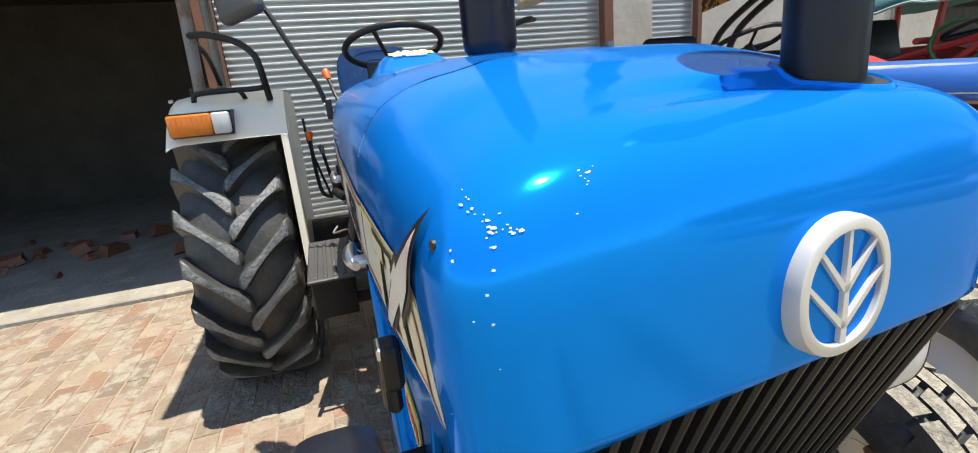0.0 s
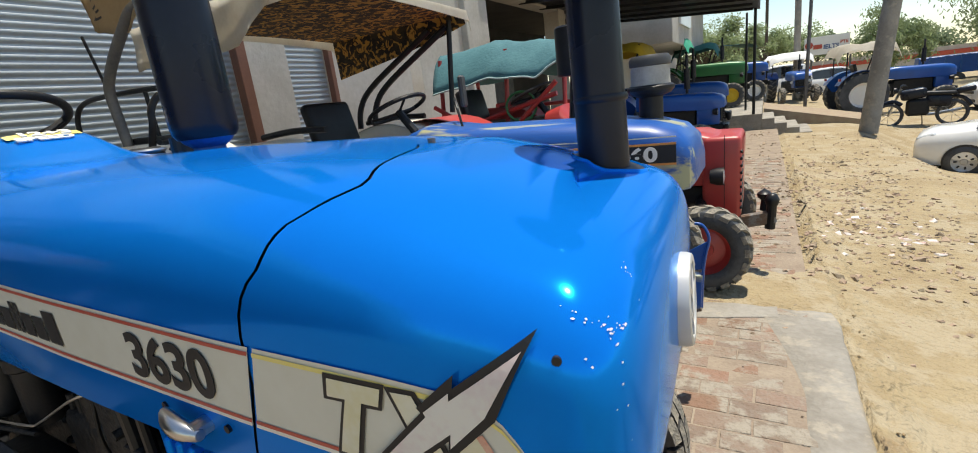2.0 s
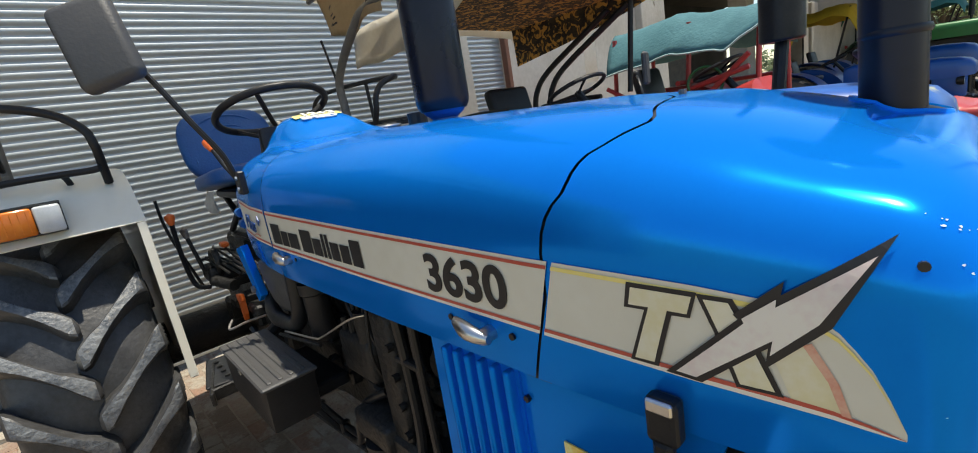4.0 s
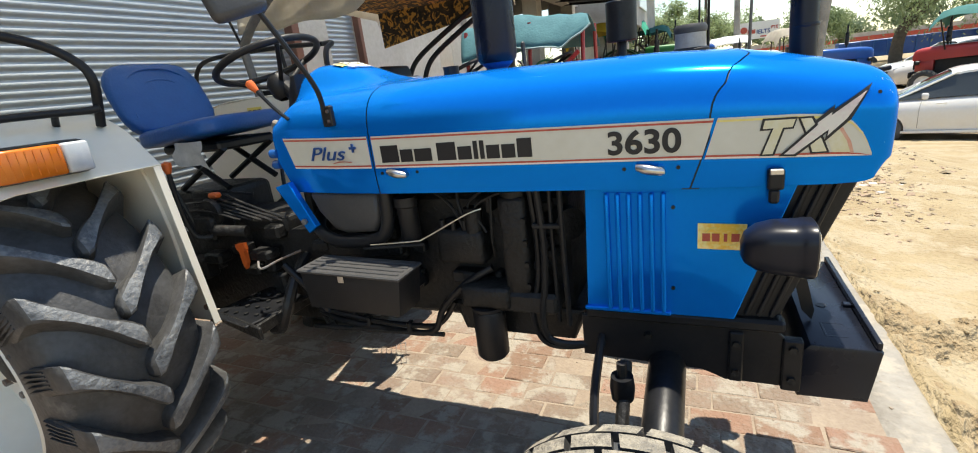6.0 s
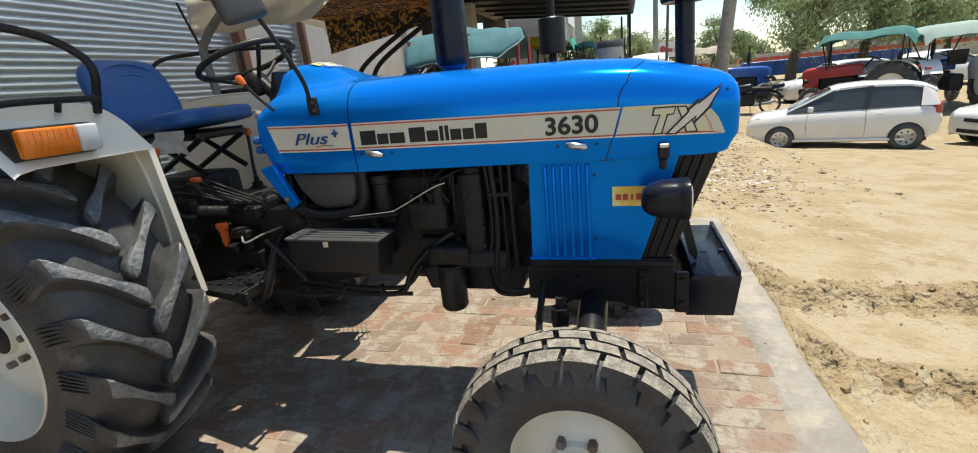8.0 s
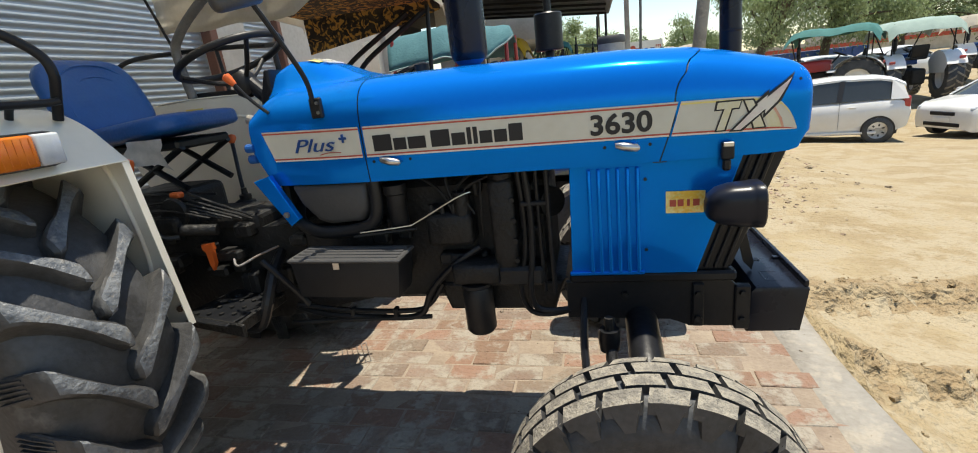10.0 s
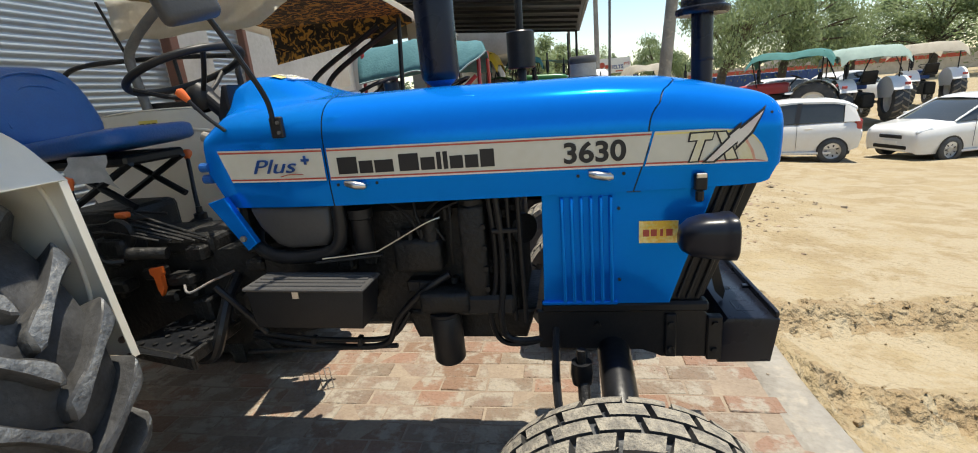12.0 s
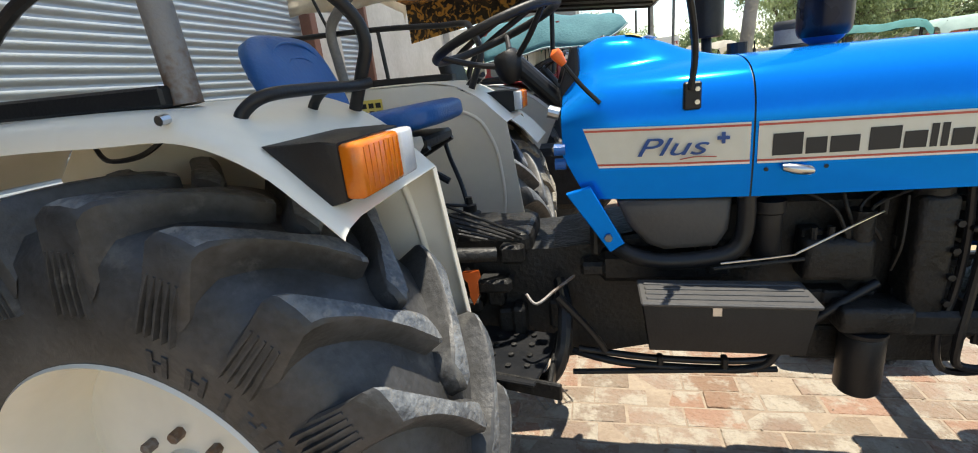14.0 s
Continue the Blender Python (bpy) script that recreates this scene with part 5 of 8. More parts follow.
lever([(-1.672, 0.09, 0.985), (-1.70, 0.12, 1.10), (-1.755, 0.19, 1.20), (-1.782, 0.225, 1.275)], 0.009, True, "black gear lever with an orange knob", 0.023)
lever([(-1.19, -0.27, 1.385), (-1.235, -0.285, 1.435), (-1.285, -0.30, 1.505)], 0.006, True, "hand throttle with an orange knob", 0.015)
lever([(-1.62, -0.36, 0.98), (-1.66, -0.40, 1.00), (-1.675, -0.413, 1.12), (-1.68, -0.413, 1.262)], 0.009, True, "hydraulic lever with an orange knob")
lever([(-1.74, -0.36, 0.95), (-1.77, -0.42, 1.2), (-1.78, -0.43, 1.34)], 0.006, False, "thin black control lever")
lever([(-1.72, -0.34, 0.99), (-1.74, -0.36, 1.12), (-1.75, -0.37, 1.19)], 0.008, True, "short lever", 0.014, "rust")
LB = part("lever_bank", boxm((-1.70, -0.29, 1.015), (0.14, 0.12, 0.07), 0.018, seg=2), "iron", TR, "greasy lever quadrant housing")
part("quadrant", turnm([(0.0, -0.012), (0.055, -0.012), (0.06, 0.0), (0.055, 0.012), (0.0, 0.012)], Matrix.Translation((-1.66, -0.31, 1.06)) @ Matrix.Rotation(radians(90), 4, "X"), 20), "iron", LB, smooth=40)
part("spool", rodm((-1.62, -0.34, 1.0), (-1.50, -0.30, 0.985), 0.022, n=12), "iron", LB, smooth=50)
for i in range(6):
    part("quadrant_link", tubem([(-1.80 + 0.03 * i, -0.34 + 0.02 * i, 1.06 + 0.012 * i), (-1.68 + 0.025 * i, -0.33 + 0.02 * i, 1.075), (-1.52 + 0.02 * i, -0.30 + 0.03 * i, 1.03 - 0.01 * i)], 0.005, 6), "iron", LB)
GH = part("gear_housing", boxm((-1.66, 0.08, 0.955), (0.20, 0.18, 0.06), 0.02, seg=2), "iron", TR, "gear lever housing with a rubber boot")
part("housing_neck", tubem([(-1.78, -0.02, 0.93), (-1.72, 0.05, 0.965), (-1.67, 0.09, 1.0)], 0.03, 10), "iron", GH, smooth=50)
part("lever_boot", turnm([(0.045, 0.0), (0.04, 0.03), (0.026, 0.035), (0.026, 0.06), (0.014, 0.065), (0.012, 0.09), (0, 0.09)], Matrix.Translation((-1.672, 0.09, 0.975)), 20), "black", TR, smooth=40)
part("red_lever_grip", boxm((-1.68, -0.26, 1.12), (0.05, 0.03, 0.022), 0.006), "orange", TR, "faded orange lever grip")
for i in (0, 3):
    part("linkage", tubem([(-1.95, -0.25 + i * 0.03, 1.08 + i * 0.012), (-1.8, -0.27 + i * 0.03, 1.09 + i * 0.01), (-1.62, -0.22 + i * 0.03, 1.09)], 0.006, 6), "black", TR)

# steering wheel, column, dashboard
SWM = Matrix.Translation((-1.495, 0.0, 1.608)) @ Matrix.Rotation(radians(-19), 4, "Y")
SW = part("steering_wheel", tubem([SWM @ Vector((0.205 * math.cos(a), 0.205 * math.sin(a), 0)) for a in [2 * math.pi * i / 48 for i in range(48)]], 0.0135, 12, closed=True, raw=True), "plastic", TR, "black three-spoke steering wheel", smooth=60)
for a in (90, 210, 330):
    c, s = math.cos(radians(a)), math.sin(radians(a))
    part("spoke", tubem([SWM @ Vector((0.03 * c, 0.03 * s, -0.10)), SWM @ Vector((0.11 * c, 0.11 * s, -0.06)), SWM @ Vector((0.2 * c, 0.2 * s, 0))], 0.009, 8), "plastic", SW)
part("wheel_hub", turnm([(0.0, -0.06), (0.035, -0.065), (0.05, -0.09), (0.045, -0.14), (0.028, -0.16)], SWM, 20), "plastic", SW, smooth=50)
part("column", rodm(SWM @ Vector((0, 0, -0.07)), (-1.29, 0.0, 1.36), 0.03, n=16), "black", SW)
DB = part("dashboard", prismm([(-1.30, 1.20), (-1.30, 1.43), (-1.262, 1.535), (-1.24, 1.535), (-1.24, 1.20)], -0.15, 0.15, bevel=0.012), "plastic", TR, "black instrument panel", smooth=40)
for y in (-0.07, 0.07):
    part("gauge", turnm([(0.0, 0.0), (0.04, 0.0), (0.045, 0.006), (0.045, -0.01)], Matrix.Translation((-1.287, y, 1.48)) @ Matrix.Rotation(radians(-70), 4, "Y"), 20), "gloss_black", DB)
part("key_switch", rodm((-1.30, -0.2, 1.36), (-1.33, -0.2, 1.37), 0.018, n=12), "steel", TR)
for z, yy in ((1.27, -0.262), (1.23, -0.258)):
    part("side_knob", rodm((-1.285, yy, z), (-1.315, yy, z), 0.016, n=12), "blue_dark", TR)

# mirror on its stalk
BR = part("mirror_bracket", boxm((-0.975, -0.318, 1.385), (0.04, 0.02, 0.065), 0.004), "plastic", TR, "black mirror bracket on the cowl")
for z in (1.37, 1.40):
    part("bracket_bolt", rodm((-0.965, -0.325, z), (-0.965, -0.333, z), 0.006, n=6), "steel", BR)
MR = part("mirror_stalk", tubem([(-0.98, -0.325, 1.40), (-0.975, -0.345, 1.47), (-0.99, -0.39, 1.56), (-1.03, -0.455, 1.70), (-1.07, -0.52, 1.80)], 0.008, 8), "black", TR, "thin black mirror stalk")
mm = Matrix.Translation((-1.045, -0.53, 1.775)) @ Matrix.Rotation(radians(-28), 4, "Z") @ Matrix.Rotation(radians(14), 4, "X") @ Matrix.Rotation(radians(-12), 4, "Y")
bm = boxm((0, 0, 0), (0.05, 0.15, 0.22), 0.022, seg=3)
bmesh.ops.transform(bm, matrix=mm, verts=bm.verts[:])
part("mirror_shell", bm, "plastic_grey", MR, "grey plastic mirror shell", smooth=50)
bm = boxm((-0.0255, 0, 0), (0.004, 0.125, 0.19), 0.001)
bmesh.ops.transform(bm, matrix=mm, verts=bm.verts[:])
part("mirror_glass", bm, "steel", MR)

# seat
def cushion(name, c, s, rot, parent, label, bulge=0.25, power=5.0):
    bm = bmesh.new()
    bmesh.ops.create_cube(bm, size=1.0)
    bmesh.ops.subdivide_edges(bm, edges=bm.edges[:], cuts=7, use_grid_fill=True)
    for v in bm.verts:
        p = v.co * 2
        l4 = (abs(p.x) ** power + abs(p.y) ** power + abs(p.z) ** power) ** (1 / power)
        v.co = p / l4 / 2 * (1 - 0.0)
        v.co.z *= 1 + bulge * (p.x * p.x + p.y * p.y) * 0.3 * (1 if p.z > 0 else 0)
    m = Matrix.Translation(c) @ Euler([radians(a) for a in rot]).to_matrix().to_4x4() @ Matrix.Diagonal((*s, 1))
    bmesh.ops.transform(bm, matrix=m, verts=bm.verts[:])
    return part(name, bm, "blue_dark", parent, label, smooth=180)


SE = cushion("seat", (-1.915, 0.0, 1.368), (0.50, 0.46, 0.08), (0, -5, 0), TR, "blue vinyl tractor seat")
cushion("backrest", (-2.20, 0.0, 1.515), (0.10, 0.44, 0.36), (0, -24, 0), SE, "blue vinyl backrest", power=3.2)
for k_ in (0.6, 1.0):
    part("stitch_line", tubem([Matrix.Translation((-2.20, 0.0, 1.515)) @ Euler((0, radians(-24), 0)).to_matrix().to_4x4() @ Vector((0.049 - 0.012 * k_ * (abs(yy) > 0.5), 0.22 * k_ * yy * 0.8, 0.18 * k_ * zz * 0.8)) for yy, zz in ((-1, -0.6), (-0.9, 0.4), (-0.4, 0.9), (0.4, 0.9), (0.9, 0.4), (1, -0.6))], 0.004, 6), "blue_dark", SE)
part("seat_frame", boxm((-1.9, 0.0, 1.30), (0.36, 0.3, 0.04), 0.01), "black", SE)
for s in (-1, 1):
    part("seat_link", rodm((-2.05, s * 0.13, 1.12), (-1.72, s * 0.13, 1.29), 0.014, n=8), "black", SE)
    part("seat_link", rodm((-1.75, s * 0.13, 1.12), (-2.0, s * 0.13, 1.28), 0.014, n=8), "black", SE)
bm = gridm([[(-1.70 - 0.06 * i + 0.01 * math.sin(j * 2.1), -0.235 - 0.012 * math.sin(i * 1.7 + j), 1.335 - 0.024 * j - (0.03 if i == 0 and j > 2 else 0)) for j in range(5)] for i in range(4)])
M["film_plastic"] = mat("clear_film", (0.55, 0.55, 0.53), 0.25, 0.0, (0.68, 0.68, 0.66), 30.0, 0.6, trans=0.2)
part("plastic_wrap", bm, "film_plastic", SE, "torn clear plastic wrapping", smooth=180)

# ---- mudguards, rails, roof posts ----
def fender(s):
    """Cream mudguard: top shell sloping down at the front, and the inner plate."""
    prof = [(-2.72, 1.33), (-2.62, 1.43), (-2.45, 1.475), (-2.2, 1.487), (-1.92, 1.482), (-1.80, 1.462), (-1.70, 1.408), (-1.63, 1.342), (-1.575, 1.287)]
    sm = smooth_line([(x, 0, z) for x, z in prof], 4)
    rows = []
    for p in sm:
        front = max(0.0, min(1.0, (p.x + 1.95) / 0.35))
        row = []
        for y, dz in ((0.495, 0.0), (0.51, 0.004), (0.70, 0.004), (0.90, 0.002), (0.945, -0.006), (0.962, -0.025 + 0.010 * front), (0.966, -0.05 + 0.030 * front)):
            row.append((p.x + 0.012 * (y - 0.5), s * y, p.z + dz))
        rows.append(row)
    F = part("mudguard", gridm(rows, 0.004), "cream", TR, "cream-painted steel mudguard", smooth=40)
    # inner plate
    poly = [(-1.577, 1.287), (-1.515, 0.70), (-2.5, 0.68), (-2.70, 1.20), (-2.715, 1.325), (-2.62, 1.424), (-2.45, 1.47), (-2.2, 1.482), (-1.92, 1.477), (-1.80, 1.457), (-1.70, 1.403), (-1.63, 1.338)]
    part("inner_plate", prismm(poly, s * 0.4965, s * 0.5005), "cream", F, "cream inner plate with a pressed rib")
    rib = [(-1.78, s * 0.5005, 1.36), (-1.68, s * 0.5005, 1.28), (-1.635, s * 0.5005, 1.1), (-1.625, s * 0.5005, 0.93), (-1.66, s * 0.5005, 0.87), (-1.8, s * 0.5005, 0.86)] if s < 0 else [(-2.15, s * 0.497, 0.85), (-1.68, s * 0.497, 0.85), (-1.625, s * 0.497, 0.90), (-1.62, s * 0.497, 1.05), (-1.65, s * 0.497, 1.22), (-1.75, s * 0.497, 1.34), (-2.05, s * 0.497, 1.39)]
    part("pressed_rib", tubem(rib, 0.009, 8), "cream", F, smooth=60)
    if s < 0:
        tb = part("edge_flange", boxm((-1.546, -0.512, 0.994), (0.005, 0.024, 0.59), 0.001, (0, -6.0, 0)), "cream", F)
    for x, z in ((-1.535, 0.76), (-1.525, 0.70)):
        part("plate_bolt", rodm((x - 0.015, s * 0.497, z), (x - 0.015, s * 0.516, z), 0.011, n=6), "rust", F)
    part("outer_bolt", rodm((-1.83, s * 0.955, 1.468), (-1.83, s * 0.972, 1.466), 0.008, n=8), "steel", F)
    # stiffening strip and loose wire under the shell
    part("under_bracket", boxm((-1.92, s * 0.90, 1.448), (0.09, 0.05, 0.03), 0.004), "cream", F)
    part("loose_wire", tubem([(-2.18, s * 0.8, 1.43), (-2.12, s * 0.83, 1.40), (-2.03, s * 0.84, 1.405), (-1.98, s * 0.83, 1.43)], 0.005, 6), "black", F)
    # side lamp: a black wedge with an upright amber and clear lens
    S = part("side_lamp", prismm([(-1.60, 1.312), (-1.572, 1.318), (-1.572, 1.408), (-1.60, 1.412), (-1.70, 1.412)], min(s * 0.70, s * 0.935), max(s * 0.70, s * 0.935), bevel=0.004), "plastic", F, "amber and clear side lamp on a black wedge base", smooth=40)
    for nm, y0, y1, mt in (("amber_lens", 0.772, 0.932, "amber"), ("clear_lens", 0.703, 0.770, "lens")):
        bm = bmesh.new()
        box(bm, (-1.558, s * (y0 + y1) / 2, 1.363), (0.036, y1 - y0, 0.086), 0.008, None, 2)
        part(nm, bm, mt, S, "ribbed amber lens" if mt == "amber" else "clear ribbed lens", smooth=50)
    for i in range(8):
        part("lens_rib", boxm((-1.5395, s * (0.785 + i * 0.0185), 1.363), (0.0015, 0.003, 0.070), 0.0005), "amber", S)
    # grab rail and hoop
    R = part("grab_rail", tubem([(-1.782, s * 0.865, 1.44), (-1.772, s * 0.86, 1.465), (-1.74, s * 0.835, 1.487), (-1.72, s * 0.72, 1.491), (-1.695, s * 0.60, 1.490), (-1.675, s * 0.565, 1.494)], 0.0115, 10), "plastic", F, "black tubular grab rail", smooth=60)
    part("rail_leg", tubem([(-1.785, s * 0.65, 1.435), (-1.755, s * 0.66, 1.472), (-1.725, s * 0.67, 1.490)], 0.0105, 10), "plastic", R, smooth=60)
    part("hoop", tubem([(-1.73, s * 0.55, 1.44), (-1.695, s * 0.555, 1.52), (-1.674, s * 0.56, 1.575), (-1.685, s * 0.575, 1.63), (-1.725, s * 0.64, 1.69), (-1.78, s * 0.76, 1.73), (-1.92, s * 0.86, 1.745)], 0.0145, 12), "plastic", R, smooth=60)
    # roof post and black strip on top of the shell
    if s < 0:
        P = part("roof_post", rodm((-1.885, s * 0.85, 1.487), (-1.95, s * 0.83, 2.32), 0.026, n=16), "rust", F, "scratched grey roof post with rust at its foot", smooth=60)
        part("roof_post_rear", rodm((-2.42, s * 0.84, 1.48), (-2.38, s * 0.82, 2.34), 0.024, n=14), "tube_grey", F, smooth=60)
        part("post_brace", tubem([(-2.40, s * 0.84, 1.55), (-2.2, s * 0.84, 1.68), (-1.95, s * 0.85, 1.74)], 0.012, 8), "black", P)
    else:
        P = part("roof_post", tubem([(-2.455, 0.80, 1.49), (-2.475, 0.80, 1.64), (-2.485, 0.80, 1.78), (-2.43, 0.80, 1.86), (-2.33, 0.80, 1.945), (-2.17, 0.80, 2.05), (-2.06, 0.80, 2.11), (-1.90, 0.80, 2.135), (-1.70, 0.80, 2.15)], 0.026, 14), "tube_grey", F, "grey roof tube bent forward", smooth=60)
        part("flap_stay", rodm((-2.60, 0.80, 2.08), (-2.50, 0.80, 1.80), 0.008, n=8), "black", P)
        part("side_rail", tubem([(-1.92, 0.86, 1.745), (-2.2, 0.86, 1.765), (-2.6, 0.85, 1.775), (-2.84, 0.84, 1.77), (-2.95, 0.83, 1.74), (-3.0, 0.82, 1.68), (-3.02, 0.82, 1.6)], 0.014, 10), "plastic", R, smooth=60)
        part("rail_upright", rodm((-2.24, 0.86, 1.49), (-2.26, 0.86, 1.77), 0.011, n=8), "plastic", R)
    part("post_foot", boxm((-2.2, s * 0.86, 1.508), (0.62, 0.07, 0.035), 0.005, (0, 1.0, 0)), "plastic", F, "black strip on the shell")
    return F


M["amber"] = mat("amber_lens", (0.78, 0.22, 0.02), 0.15, 0.0, (0.7, 0.17, 0.01), 40.0, 0.5, trans=0.25)
M["tube_grey"] = mat("grey_tube", (0.10, 0.10, 0.105), 0.45, 0.3, (0.16, 0.15, 0.14), 9.0, 0.6, bump=0.2)
fender(-1), fender(1)

# canvas roof on the posts; unseen sheet, drawn forward to shade the mudguards
CN = part("canvas_roof", gridm([[(-2.75 + 0.130 * i, -1.0 + 0.2 * j, 2.36 + 0.06 * math.cos((j - 5) / 5 * 1.3) - 0.02 * math.cos(i * 1.57) - (0.02 if j in (0, 10) else 0)) for j in range(11)] for i in range(11)], 0.004), "canvas", TR, "cream canvas sun roof over the driver", smooth=180)
def flap_point(u, v):
    """A point of the loose side flap: u along the roof from the back, v down from the bow."""
    foot = 2.03 + 0.03 * u + 0.05 * max(0.0, 0.18 - u) / 0.18 + 0.02 * math.sin(u * 9)
    return Vector((-2.62 + 0.80 * u + 0.17 * v * (1 - u) ** 2, 0.83 + 0.018 * math.sin(u * 11 + v * 2) - 0.04 * v, 2.37 + (foot - 2.37) * v))


part("side_flap", gridm([[flap_point(i / 20, j / 8) for j in range(9)] for i in range(21)], 0.003), "canvas_tan", CN, "tan printed cloth flap hanging down", smooth=180)
r5 = random.Random(21)
for i in range(18):
    u, v = 0.08 + 0.8 * r5.random(), 0.12 + 0.75 * r5.random()
    w = r5.uniform(0.05, 0.10)
    lo, hi = flap_point(u, v), flap_point(u + w, v - 0.04)
    part("print_bar", gridm([[p + Vector((0, -0.006, dz)) for dz in (0.0, 0.011)] for p in (lo, (lo + hi) / 2, hi)]), "ink", CN)
for s in (-1, 1):
    part("roof_bow", tubem([(-2.7, s * 0.82, 2.34), (-2.1, s * 0.83, 2.35), (-1.6, s * 0.82, 2.34)], 0.016, 8), "tube_grey", CN)

# yellow warning sticker on the far inner plate
WS = part("warning_sticker", boxm((-2.19, 0.4955, 1.395), (0.11, 0.002, 0.085)), "yellow", TR, "yellow sticker with black symbol boxes")
for i in range(3):
    for j in range(2):
        part("sticker_box", boxm((-2.225 + i * 0.035, 0.4935, 1.378 + j * 0.034), (0.024, 0.0015, 0.022)), "ink", WS)


# ---- other tractors ----
def side_wheel(parent, c, r, w, rim, material_rim, n_lug, name="wheel"):
    base = Matrix.Translation(c) @ Matrix.Rotation(radians(90), 4, "X")
    h = w / 2
    W = part(name, turnm([(rim, -h * 0.8), (rim + 0.03, -h), (r - 0.06, -h), (r - 0.025, -h * 0.8), (r - 0.02, 0), (r - 0.025, h * 0.8), (r - 0.06, h), (rim + 0.03, h), (rim, h * 0.8)], base, 40, closed=True), "rubber", parent, smooth=40)
    bm = bmesh.new()
    for i in range(n_lug):
        for s in (-1, 1):
            a0 = 2 * math.pi * (i + (0.5 if s > 0 else 0)) / n_lug
            rows = []
            for ang, yy in ((0.0, 0.0), (0.12, 0.55), (0.2, 1.02)):
                a = a0 + ang
                da = 0.028 / r
                rt, rb = r - 0.002 - (0.02 if yy > 1 else 0), r - 0.05
                rows.append([(rr * math.cos(a + d), rr * math.sin(a + d), s * h * yy) for rr, d in ((rb, -da * 1.3), (rt, -da), (rt, da), (rb, da * 1.3))])
            V = grid(bm, rows)
            bm.faces.new(V[0]), bm.faces.new(V[-1][::-1])
    bmesh.ops.transform(bm, matrix=base, verts=bm.verts[:])
    part("tread", bm, "rubber_dust", W)["kind"] = "stuff"
    for s in (-1, 1):
        m2 = base @ (Matrix.Rotation(math.pi, 4, "X") if s > 0 else Matrix())
        part("rim", turnm([(0, 0.05), (0.06, 0.05), (0.065, 0.03), (rim * 0.6, 0.02), (rim * 0.8, 0.01), (rim * 0.95, h * 0.55), (rim * 1.04, h * 0.8)], m2, 32), material_rim, W, smooth=40)
    return W


